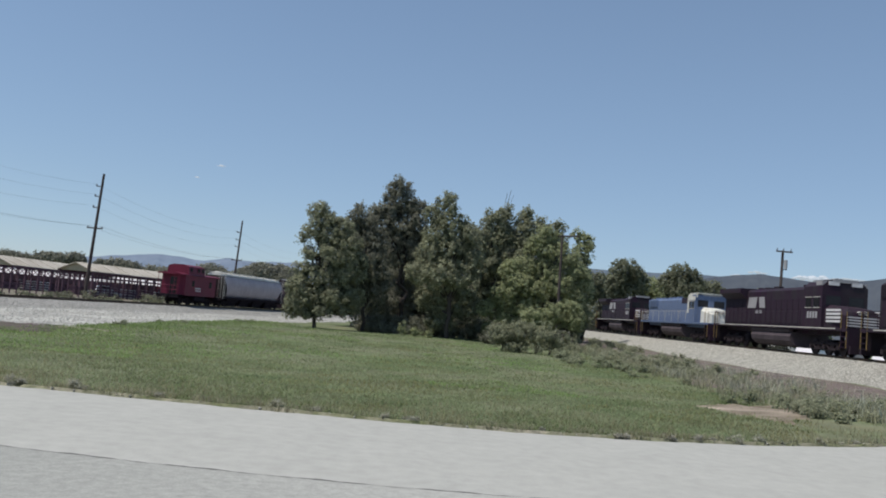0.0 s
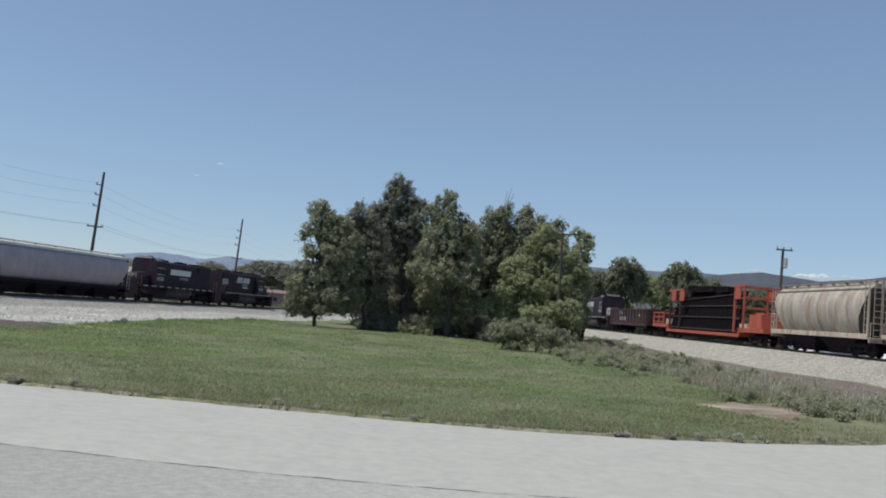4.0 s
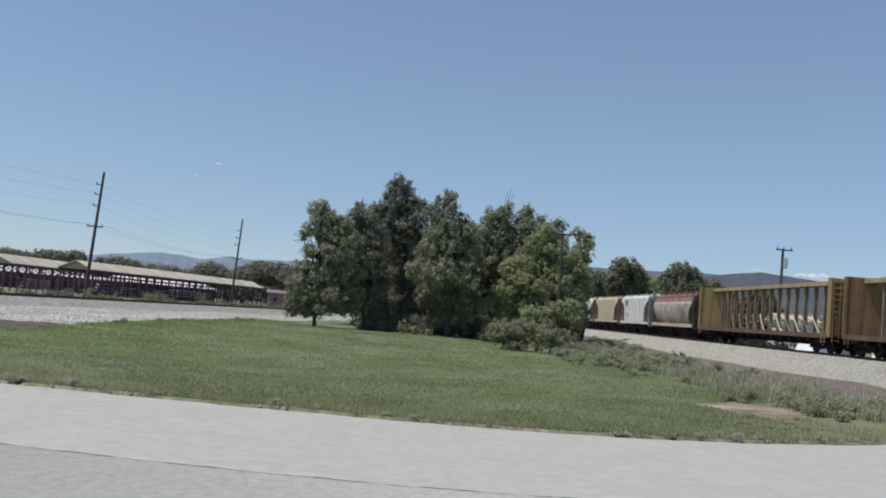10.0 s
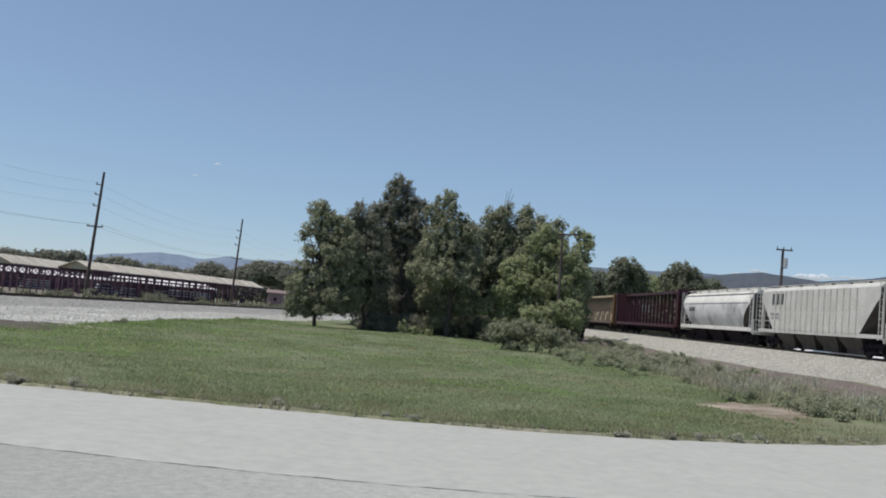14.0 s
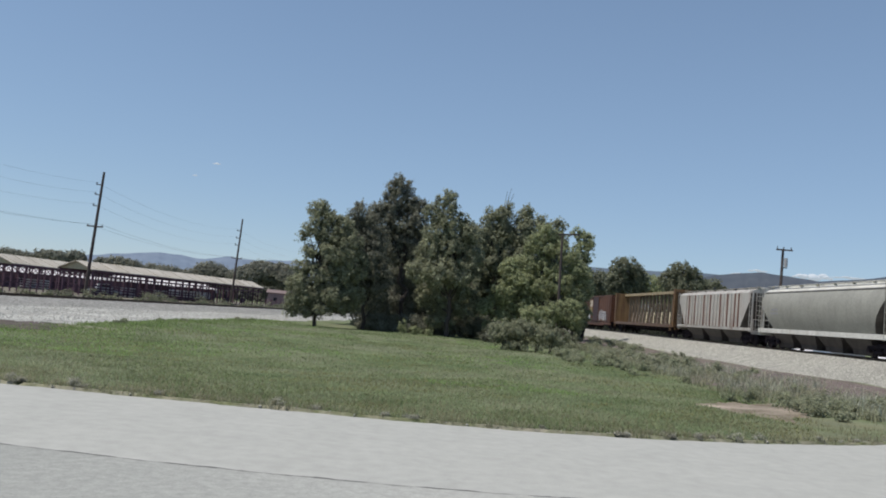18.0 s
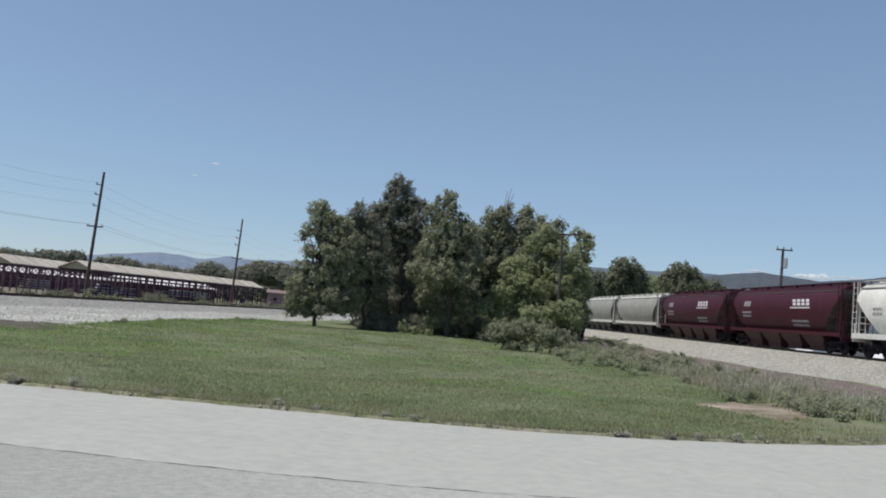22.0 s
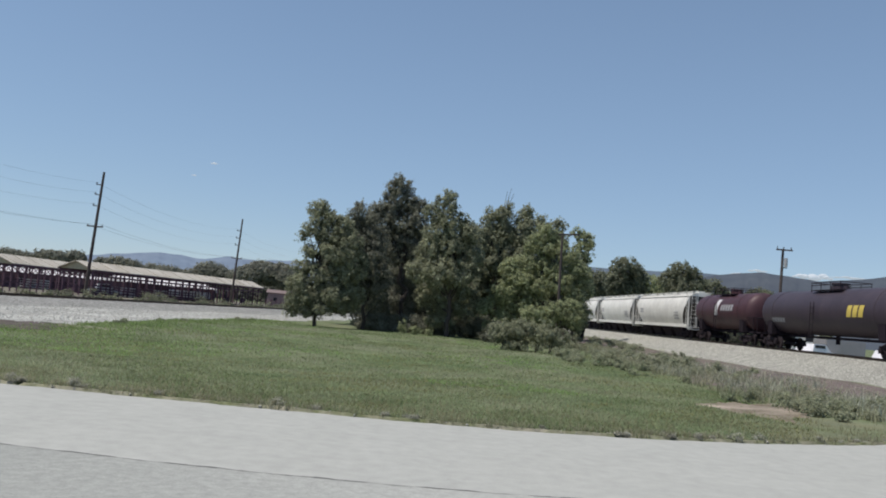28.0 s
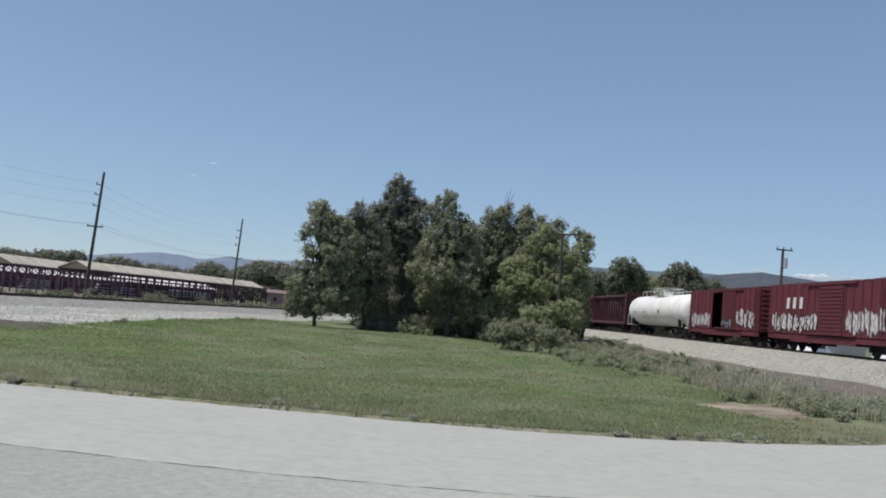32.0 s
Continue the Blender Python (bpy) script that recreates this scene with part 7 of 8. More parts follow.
def stock_shed(x, y, bearing, length, w, eave, rise, label, step=2.8, plain=False):
    """An open-sided shed: posts and studs, beams under the eaves, rows of pens, a low gabled tin roof. Local x runs along it, y to the right."""
    gz = float(ground_z(x, y)) - 0.1
    th = tagged(empty("stock_shed", Matrix.Translation((x, y, gz)) @ Matrix.Rotation(radians(90 - bearing), 4, "Z") @ Matrix.Translation((0, w, 0))), label, "shed", "stock sheds")
    e, n = eave - gz, int(length / step)
    r_ = random.Random(int(length))
    for s in (-1, 1):
        rf = bmesh.new()
        yo, yi = -w / 2 + s * (w / 2 + 0.2), -w / 2
        a = [(0, yo, e - 0.12), (0, yi, e + rise), (0, yi, e + rise + 0.1), (0, yo, e - 0.02)]
        loft(rf, [[(q, v, z) for _, v, z in a] for q in (-0.5, length + 0.5)])
        slope = part("roof_slope", rf, M_SHEDROOF, th)
        for k in range(int(length / 4)):
            ridge_rod = rods([((k * 4 + 1, yo, e + 0.02), (k * 4 + 1, yi, e + rise + 0.13))], 0.05, 4)
            part("roof_seam", ridge_rod, M_SHEDROOF, slope)
        q = -w / 2 + s * w / 2
        part("fascia", boxes(((length / 2, -w / 2 + s * (w / 2 + 0.14), e - 0.2), (length + 0.8, 0.06, 0.2))), M_SHEDWOOD, th)
        if not plain:
            part("eave_beam", boxes(((length / 2, q, e - 0.96), (length, 0.14, 0.22)), ((length / 2, q, e - 0.34), (length, 0.12, 0.14))), M_SHEDWOOD, th)
        for k in range(2 if s < 0 and not plain else 0):
            part("pen_rail", boxes(((length * 0.3, q, 0.6 + 0.6 * k), (length * 0.6, 0.06, 0.14))), M_SHEDWOOD, th)
        for i in range(n + 1):
            mesh_part("post", cached(f"shed_post{round(e, 2)}", lambda: boxes(((0, 0, e / 2), (0.2, 0.2, e)))), M_SHEDWOOD, th, m=pose(min(i * step, length), q, 0))
            if s < 0 and i < n and not plain:
                mesh_part("stud", cached(f"shed_stud{round(e, 2)}", lambda: boxes(((0, 0, (e - 1.0) / 2), (0.12, 0.12, e - 1.0)))), M_SHEDWOOD, th, m=pose(i * step + step * r_.uniform(0.35, 0.65), q + s * 0.05, 0))
    for q in (0.0, length):
        gb = bmesh.new()
        loft(gb, [[(q - 0.05, 0, e - 0.15), (q - 0.05, -w, e - 0.15), (q - 0.05, -w / 2, e + rise)], [(q + 0.05, 0, e - 0.15), (q + 0.05, -w, e - 0.15), (q + 0.05, -w / 2, e + rise)]])
        part("gable", gb, M_GABLE, th, "pale boarded gable")
    # boarded pens down the middle, and partitions across
    for i in range(n):
        if r_.random() < 0.2:
            part("pen_board", boxes(((i * step + step / 2, -w / 2, 1.0), (step - 0.1, 0.07, r_.uniform(1.0, 1.5)))), M_SHEDWOOD, th)
        if i % 2 and i < n * 0.55:
            part("pen_partition", boxes(*[((i * step, -w / 2, 0.4 + 0.42 * k), (0.08, w - 0.3, 0.2)) for k in range(4)]), M_SHEDWOOD if r_.random() < 0.85 else M_WHITEWALL, th)
    return th


stock_shed(-52.85, 126.0, 14.4, 57.0, 5.8, 3.62, 1.1, "long open stock shed with pale tin roof and dark posts", 2.3)
stock_shed(-68.6, 132.8, 2.5, 42.0, 6.4, 3.62, 1.3, "open stock shed with tin roof behind a lattice fence", 4.2, True)


def lattice_fence(x, y, bearing, length, top, step):
    """A tall fence in front of the sheds: posts, two beams and crossed laths between them, low rails below."""
    gz = float(ground_z(x, y)) - 0.1
    th = tagged(empty("lattice_fence", Matrix.Translation((x, y, gz)) @ Matrix.Rotation(radians(90 - bearing), 4, "Z")), "tall dark timber fence with crossed laths along the top", "fence")
    e = top - gz
    part("beam", boxes(((length / 2, 0, e - 0.06), (length, 0.16, 0.14))), M_SHEDWOOD, th)
    part("beam", boxes(((length / 2, 0, e - 0.92), (length, 0.16, 0.16))), M_SHEDWOOD, th)
    for k in range(2):
        part("rail", boxes(((length / 2, -0.04, 0.7 + 0.6 * k), (length, 0.06, 0.14))), M_SHEDWOOD, th)
    for i in range(int(length / step) + 1):
        mesh_part("post", cached("fence_post", lambda: boxes(((0, 0, e / 2), (0.14, 0.14, e)))), M_SHEDWOOD, th, m=pose(i * step, 0.01, 0))
        if (i + 1) * step <= length:
            mesh_part("cross_lath", cached("fence_lath", lambda: rods([((0.08, 0, -0.86), (step - 0.08, 0, -0.12)), ((0.08, 0, -0.12), (step - 0.08, 0, -0.86))], 0.07, 4)), M_SHEDWOOD, th, m=pose(i * step, 0, e))


lattice_fence(-51.75 - 34 * math.sin(radians(14.9)), 120 - 34 * math.cos(radians(14.9)), 14.9, 34.0, 3.0, 1.2)
# a lower pen in front of the near shed's far half
pen = tagged(empty("stock_pen", Matrix.Translation((-38.9, 182.0, -0.5)) @ Matrix.Rotation(radians(76), 4, "Z")), "dark timber stock pen fence", "fence")
for i in range(9):
    mesh_part("post", cached("pen_post", lambda: boxes(((0, 0, 0.9), (0.2, 0.2, 1.8)))), M_SHEDWOOD, pen, m=pose(i * 2.6, 0, 0))
for k in range(2):
    part("rail", boxes(((10.4, 0, 0.4 + 0.42 * k), (21, 0.08, 0.14))), M_SHEDWOOD, pen)


def low_building(name, x, y, turn, l, w, h, rise, wall, roof, label, doors=2):
    gz = float(ground_z(x, y)) - 0.1
    th = tagged(empty(name, Matrix.Translation((x, y, gz)) @ Matrix.Rotation(radians(turn), 4, "Z")), label, "building")
    part("wall", boxes(((0, -w / 2, h / 2), (l, 0.2, h)), ((0, w / 2, h / 2), (l, 0.2, h)), ((-l / 2 + 0.1, 0, h / 2), (0.2, w - 0.2, h)), ((l / 2 - 0.1, 0, h / 2), (0.2, w - 0.2, h))), wall, th)
    rf = bmesh.new()
    loft(rf, [[(q, -w / 2 - 0.4, h), (q, w / 2 + 0.4, h), (q, w / 2 + 0.4, h + 0.12), (q, 0, h + rise), (q, -w / 2 - 0.4, h + 0.12)] for q in (-l / 2 - 0.4, l / 2 + 0.4)])
    part("roof", rf, roof, th)
    for i in range(doors):
        q = -l / 2 + l * (i + 0.5) / doors
        wd = part("window", boxes(((q, -w / 2 - 0.11, h * 0.55), (0.9, 0.04, 0.9))), M_GLASS, th)
        part("window_frame", boxes(((q, -w / 2 - 0.13, h * 0.55 + 0.5), (1.1, 0.06, 0.1)), ((q, -w / 2 - 0.13, h * 0.55 - 0.5), (1.1, 0.06, 0.1))), wall, wd)
    return th


low_building("cattle_barn", -54.4, 163.5, 90 - 14.4, 31.0, 5.0, 2.75, 1.0, M_SHEDWOOD, M_TIN, "long low barn with a bright tin roof behind the sheds", 8)
low_building("cattle_barn", -81.6, 173, 90 - 2.5, 86.0, 6.0, 2.75, 1.1, M_SHEDWOOD, M_TIN, "long low barn with a bright tin roof behind the sheds", 8)
low_building("brick_store", -40.4, 216, 10, 8.0, 6, 3.4, 0.9, M_PINKWALL, M_REDROOF, "low faded brick store behind the pens")
low_building("white_house", 42.6, 99, -8, 4.2, 6, 4.0, 0.85, M_WHITEWALL, M_SHEDROOF, "small white house with pale tin roof beyond the main line", 2)


def vehicle(name, x, y, turn, l, w, h, mat, label, kind="truck"):
    gz = float(ground_z(x, y))
    th = tagged(empty(name, Matrix.Translation((x, y, gz)) @ Matrix.Rotation(radians(turn), 4, "Z")), label, kind, "parked vehicles")
    b = bmesh.new()
    if name == "box_trailer":
        box(b, (0, 0, 0.75 + (h - 0.75) / 2), (l, w, h - 0.75))
        bmesh.ops.bevel(b, geom=b.edges[:], offset=0.06, segments=2, affect="EDGES")
        part("body", b, mat, th)
        part("chassis", boxes(((0, 0, 0.62), (l * 0.95, w * 0.5, 0.2))), M_UNDER, th)
    else:
        prof = [(-l / 2, 0.45), (l / 2, 0.45), (l / 2, 0.95), (l * 0.27, 1.08), (l * 0.14, h), (-l * 0.18, h), (-l * 0.24, 1.1), (-l / 2, 1.05)]
        vs = [[(px, s * (w / 2 - (0.12 if pz > 1.3 else 0)), pz) for px, pz in prof] for s in (-1, 1)]
        loft(b, vs)
        part("body", b, mat, th)
        for s in (-1, 1):
            part("side_window", boxes(((-l * 0.02, s * (w / 2 - 0.07), (h + 1.08) / 2 + 0.02), (l * 0.28, 0.04, (h - 1.2) * 0.8))), M_GLASS, th)
            part("headlight", boxes(((l / 2 + 0.01, s * w * 0.36, 0.8), (0.04, 0.3, 0.14))), M_RAILING, th)
        ws = bmesh.new()
        loft(ws, [[(l * 0.262, -w * 0.4, 1.12), (l * 0.262, w * 0.4, 1.12), (l * 0.152, w * 0.36, h - 0.06), (l * 0.152, -w * 0.36, h - 0.06)], [(l * 0.272, -w * 0.4, 1.12), (l * 0.272, w * 0.4, 1.12), (l * 0.162, w * 0.36, h - 0.06), (l * 0.162, -w * 0.36, h - 0.06)]])
        part("windscreen", ws, M_GLASS, th)
    for fx in (-0.32, 0.32):
        for s in (-1, 1):
            wl = part("wheel", rods([((fx * l, s * (w / 2 - 0.22), 0.36), (fx * l, s * (w / 2 + 0.02), 0.36))], 0.36, 16), M_BLACK, th)
            part("rim", rods([((fx * l, s * (w / 2), 0.36), (fx * l, s * (w / 2 + 0.03), 0.36))], 0.2, 12), M_RAILING, wl)
    return th


vehicle("pickup_truck", 34.6, 76, 28, 4.9, 1.9, 1.75, M_WHITEPAINT, "white pickup truck parked beyond the main line", "pickup")
vehicle("box_trailer", 38.0, 78, 5, 3.9, 2.3, 2.2, M_GREYPAINT, "grey box trailer parked beyond the main line", "trailer")
vehicle("pickup_truck", 38.6, 70, 8, 5.2, 1.9, 1.8, M_WHITEPAINT, "white pickup truck parked beside a trailer", "pickup")
vehicle("box_trailer", -50.0, 163, 25, 9.5, 2.3, 2.0, M_WHITEPAINT, "long white stock trailer by the pens", "trailer")
vehicle("pickup_truck", -54.9, 136, 30, 5.4, 2.0, 2.0, M_WHITEPAINT, "white pickup truck parked in the shed", "pickup")


# ---- poles and wires ----
def utility_pole(top, foot, r0, r1, label):
    t, f = Vector(top), Vector(foot)
    th = tagged(empty("utility_pole", Matrix.Translation(f)), label, "utility pole", "utility poles")
    part("pole", rod(bmesh.new(), (0, 0, -0.3), t - f, r0, 12, r1), M_POLE, th)
    return th, f, t


def insulator(th, p, side):
    pin = rods([(p, Vector(p) + Vector((side * 0.75, 0, 0.02)))], 0.06, 6)
    rod(pin, Vector(p) + Vector((side * 0.72, 0, 0.0)), Vector(p) + Vector((side * 0.72, 0, 0.3)), 0.09, 8)
    part("insulator", pin, M_POLE, th)


def tall_pole(top, foot, arm_z, pins):
    th, f, t = utility_pole(top, foot, 0.24, 0.15, "tall leaning wooden power pole with side insulators and a crossarm")
    ax = (t - f) / (t.z - f.z)
    for z in pins:
        insulator(th, ax * (z - f.z), -1)
    c = ax * (arm_z - f.z)
    part("crossarm", boxes(((c.x, c.y - 0.2, c.z), (2.1, 0.14, 0.16))), M_POLE, th)
    ends = []
    for s in (-0.95, 0.95):
        part("insulator", rods([((c.x + s, c.y - 0.2, c.z + 0.06), (c.x + s, c.y - 0.2, c.z + 0.28))], 0.07, 8), M_POLE, th)
        ends.append(f + Vector((c.x + s, c.y - 0.2, c.z + 0.28)))
    part("ground_wire_clamp", boxes(((c.x * 0.5, -0.25, c.z * 0.6), (0.1, 0.08, 0.5))), M_POLE, th)
    return [f + ax * (z - f.z) + Vector((-0.72, 0, 0.3)) for z in pins] + ends


line = [tall_pole((-51.4, 56, 16.4), (-51.9, 56, -0.5), 9.1, (14.8, 13.4, 11.9)),
        tall_pole((-46.22, 110, 16.48), (-46.9, 110, -0.5), 9.08, (14.73, 13.37, 11.85)),
        tall_pole((-40.59, 165, 16.83), (-41.25, 165, -0.5), 8.85, (14.4, 12.9, 11.5)),
        tall_pole((-34.6, 222, 16.8), (-35.0, 222, -0.5), 8.9, (14.6, 13.1, 11.6))]
for a, b in zip(line, line[1:]):
    for k, (p, q) in enumerate(zip(a, b)):
        pts = [p.lerp(q, i / 14) - Vector((0, 0, (1.5 if k < 3 else 1.0) * 4 * (i / 14) * (1 - i / 14))) for i in range(15)]
        r = 0.009 if k < 3 else 0.014
        w = loft(bmesh.new(), [[u + Vector((r * math.cos(g), 0, r * math.sin(g))) for g in (0.8, 2.4, 3.9, 5.5)] for u in pts])
        tagged(part("power_cable", w, M_WIRE), "thin dark sagging power cable", "cable", "power cables")

pc, f, t = utility_pole((10.04, 70.0, 9.32), (10.2, 70.0, -0.5), 0.13, 0.09, "dark pole with a one-sided arm in front of the trees")
ta = t - f
part("crossarm", rods([((ta.x - 0.3, 0, ta.z - 0.12), (ta.x + 1.25, 0, ta.z - 0.02))], 0.07, 6), M_POLE, pc)
part("lamp_head", boxes(((ta.x + 1.2, 0, ta.z - 0.02), (0.5, 0.22, 0.12))), M_POLE, pc)
part("brace", rods([((ta.x, 0, ta.z - 0.8), (ta.x + 0.7, 0, ta.z - 0.1))], 0.03, 5), M_POLE, pc)
pd, f, t = utility_pole((39.24, 95.0, 12.45), (39.1, 95.0, -0.2), 0.2, 0.14, "wooden pole with a crossarm and grey transformer")
ta = t - f
part("crossarm", boxes(((ta.x + 0.1, -0.2, ta.z - 0.15), (1.9, 0.14, 0.16))), M_POLE, pd)
for s in (-0.75, 0.0, 0.85):
    part("insulator", rods([((ta.x + s, -0.2, ta.z - 0.08), (ta.x + s, -0.2, ta.z + 0.2))], 0.06, 8), M_POLE, pd)
tr = rods([((ta.x + 0.36, -0.1, ta.z - 2.1), (ta.x + 0.36, -0.1, ta.z - 1.1))], 0.2, 14)
part("transformer", tr, M_TRANSFORMER, pd, "pale grey transformer can")
part("bracket", boxes(((ta.x + 0.2, 0, ta.z - 1.3), (0.4, 0.1, 0.1)), ((ta.x + 0.2, 0, ta.z - 2.2), (0.7, 0.12, 0.1))), M_POLE, pd)

# ---- ground cover ----
def blades(name, pts, h, w, lean, rng, mat, label, category):
    """Single tapering blades, each a bent pair of faces."""
    n = len(pts)
    a = rng.uniform(0, math.tau, n)
    d = np.stack([np.cos(a), np.sin(a), np.zeros(n)], -1)
    s = np.stack([-np.sin(a), np.cos(a), np.zeros(n)], -1)
    h, w = h[:, None], w[:, None]
    up = np.array((0, 0, 1.0))
    base = pts + up * -0.02
    mid = pts + up * h * 0.6 + d * h * lean * 0.3
    tip = pts + up * h * 0.95 + d * h * lean
    V = np.stack([base - s * w, base + s * w, mid + s * w * 0.7, mid - s * w * 0.7, tip], 1).reshape(-1, 3)
    i = np.arange(n) * 5
    F = np.concatenate([np.stack([i, i + 1, i + 2], -1), np.stack([i, i + 2, i + 3], -1), np.stack([i + 3, i + 2, i + 4], -1)])
    me = bpy.data.meshes.new(name)
    me.vertices.add(len(V))
    me.vertices.foreach_set("co", V.ravel())
    me.loops.add(F.size)
    me.loops.foreach_set("vertex_index", F.ravel().astype(np.int32))
    me.polygons.add(len(F))
    me.polygons.foreach_set("loop_start", np.arange(len(F), dtype=np.int32) * 3)
    me.update(calc_edges=True)
    return tagged(mesh_part(name, me, mat), label, category, kind="stuff")


M_BLADE = leaf_shade("grass_blade", (0.19, 0.255, 0.122), (0.26, 0.29, 0.178), 0.5)
M_LUSH = leaf_shade("lush_grass", (0.17, 0.26, 0.09), (0.22, 0.3, 0.11), 0.3)
M_STALK = leaf_shade("dry_stalk", (0.34, 0.32, 0.23), (0.24, 0.26, 0.15), 0.35)
M_STRAW = leaf_shade("dry_grass", (0.30, 0.27, 0.17), (0.24, 0.235, 0.13), 0.3)
rng = np.random.default_rng(7)


def grown(x, y):
    """Beyond the bare band along the ballast toe."""
    return off_main(x, y) > 6.8 + 0.09 * np.clip(y - 32, 0, 40) + 0.5 * np.sin(y * 0.9 + 0.6 * x)


def bare(x, y):
    """The worn patch of soil by the bank."""
    return ((x - 9.1 - 0.31 * (y - 23.3)) / 1.25) ** 2 + ((y - 23.3) / 3.3) ** 2 < 1 + 0.35 * np.sin(x * 5) * np.sin(y * 4)


def in_field(x, y):
    e = y - road_far(np.clip(x, -60, 60))
    return (e > 0.03) & (x > lot_x(y) + 0.2) & (off_main(x, y) > 11) & (~bare(x, y) | (rng.random(len(x)) < 0.3 + 0.35 * (np.sin(x * 7 + 2 * np.sin(y * 3)) + np.sin(y * 2.6 + x) > 0.5)))


def tufts(n, x0, x1, y0, y1, power):
    """Grass in tufts: a few leaning blades from each root."""
    x, y = rng.uniform(x0, x1, n), y0 + (y1 - y0) * rng.random(n) ** power
    x = x * np.clip(y / y1, 0.2, 1)
    k = in_field(x, y)
    x, y = np.repeat(x[k], 6), np.repeat(y[k], 6)
    s = 0.09 + y * 0.004
    x, y = x + rng.normal(0, 1, len(x)) * s, y + rng.normal(0, 1, len(y)) * s
    k = in_field(x, y)
    return np.stack([x[k], y[k], ground_z(x[k], y[k])], -1)


pts = tufts(30000, -40, 32, 13.3, 75, 1.5)
blades("grass", pts, rng.uniform(0.025, 0.07, len(pts)), rng.uniform(0.003, 0.007, len(pts)) * (0.5 + pts[:, 1] / 22), 1.9, rng, M_BLADE, "mown green grass in tufts", "grass")
pts = tufts(2600, -22, 18, 13.3, 34, 1.4)
blades("dry_grass", pts, rng.uniform(0.03, 0.10, len(pts)), rng.uniform(0.002, 0.004, len(pts)) * (0.6 + pts[:, 1] / 22), 1.2, rng, M_STRAW, "scattered dry straw-coloured grass stems", "grass")
M_CLUMP = leaf_shade("rank_grass", (0.14, 0.2, 0.082), (0.19, 0.23, 0.11), 0.5)
pts = tufts(9000, -40, 32, 13.6, 72, 1.4)
pts = pts[np.sin(pts[:, 0] * 0.9 + 1.3 * np.sin(pts[:, 1] * 0.35)) + np.sin(pts[:, 1] * 0.55 + pts[:, 0] * 0.4) + 0.7 * np.sin(pts[:, 0] * 2.3 - pts[:, 1]) > 0.35]
blades("rank_grass", pts, rng.uniform(0.035, 0.095, len(pts)), rng.uniform(0.004, 0.009, len(pts)) * (0.5 + pts[:, 1] / 22), 1.3, rng, M_CLUMP, "taller dark green grass in patches", "grass")
M_BRIGHT = leaf_shade("bright_grass", (0.19, 0.33, 0.085), (0.23, 0.35, 0.12), 0.4)
pts = tufts(9000, -40, 32, 24, 75, 1.3)
pts = pts[(np.sin(pts[:, 0] * 0.5 + 0.8 * np.sin(pts[:, 1] * 0.3)) + np.sin(pts[:, 1] * 0.31 - pts[:, 0] * 0.25 + 2) + 0.6 * np.sin(pts[:, 0] * 1.9 + pts[:, 1] * 0.8) > 0.75) | (pts[:, 0] < -0.36 * pts[:, 1])]
blades("bright_grass", pts, rng.uniform(0.03, 0.085, len(pts)), rng.uniform(0.004, 0.009, len(pts)) * (0.5 + pts[:, 1] / 22), 1.5, rng, M_BRIGHT, "fresh bright green grass in patches", "grass")
M_YELLOWED = leaf_shade("yellowed_grass", (0.25, 0.235, 0.1), (0.21, 0.225, 0.1), 0.4)
pts = tufts(9000, -34, 28, 14, 60, 1.4)
pts = pts[np.sin(pts[:, 0] * 0.62 + 2 + 1.1 * np.sin(pts[:, 1] * 0.42)) + np.sin(pts[:, 1] * 0.47 + pts[:, 0] * 0.3 + 4) + 0.7 * np.sin(pts[:, 0] * 2.7 - pts[:, 1] * 1.4) > 0.55]
blades("yellowed_grass", pts, rng.uniform(0.025, 0.08, len(pts)), rng.uniform(0.004, 0.008, len(pts)) * (0.5 + pts[:, 1] / 22), 1.5, rng, M_YELLOWED, "yellowed dry grass in patches", "grass")
x = rng.uniform(-14, 20, 16000)
y = road_far(x) + np.abs(rng.normal(0, 1.3, len(x))) + 0.05
k = in_field(x, y) & (np.sin(x * 1.7 + y) + np.sin(x * 0.6 - 2 * y) + 0.8 * np.sin(x * 6.1) > -0.5)
pts = np.stack([x[k], y[k], ground_z(x[k], y[k])], -1)
blades("dry_verge", pts, rng.uniform(0.04, 0.14, len(pts)), rng.uniform(0.002, 0.005, len(pts)), 0.8, rng, M_STRAW, "thin dry grass in patches beside the road", "grass")
# pale dry tufts strewn over the bank
cx, cy = rng.uniform(6, 24, 800), rng.uniform(18, 70, 800)
k = (off_main(cx, cy) > 6) & (off_main(cx, cy) < 15.5 - 0.04 * cy) & (cy - road_far(cx) > 3) & grown(cx, cy)
cx, cy = np.repeat(cx[k], 42), np.repeat(cy[k], 42)
sp = np.repeat(rng.uniform(0.1, 0.42, k.sum()), 42)
cx, cy = cx + rng.normal(size=len(cx)) * sp, cy + rng.normal(size=len(cy)) * sp
pts = np.stack([cx, cy, ground_z(cx, cy)], -1)
M_PALETUFT = leaf_shade("bleached_grass", (0.50, 0.47, 0.41), (0.40, 0.36, 0.32), 0.3)
blades("bleached_tufts", pts, rng.uniform(0.06, 0.3, len(pts)), rng.uniform(0.004, 0.01, len(pts)), 1.1, rng, M_PALETUFT, "bleached dry grass tufts on the bank", "grass")
# the ragged verge along the road
x = rng.uniform(-14, 20, 9000)
y = road_far(x) + np.abs(rng.normal(0, 0.3, len(x))) + 0.02
k = np.sin(x * 2.1) + np.sin(x * 5.3 + 1) + 0.8 * np.sin(x * 13) + (y - road_far(x)) * 4 > -0.2
pts = np.stack([x[k], y[k], ground_z(x[k], y[k])], -1)
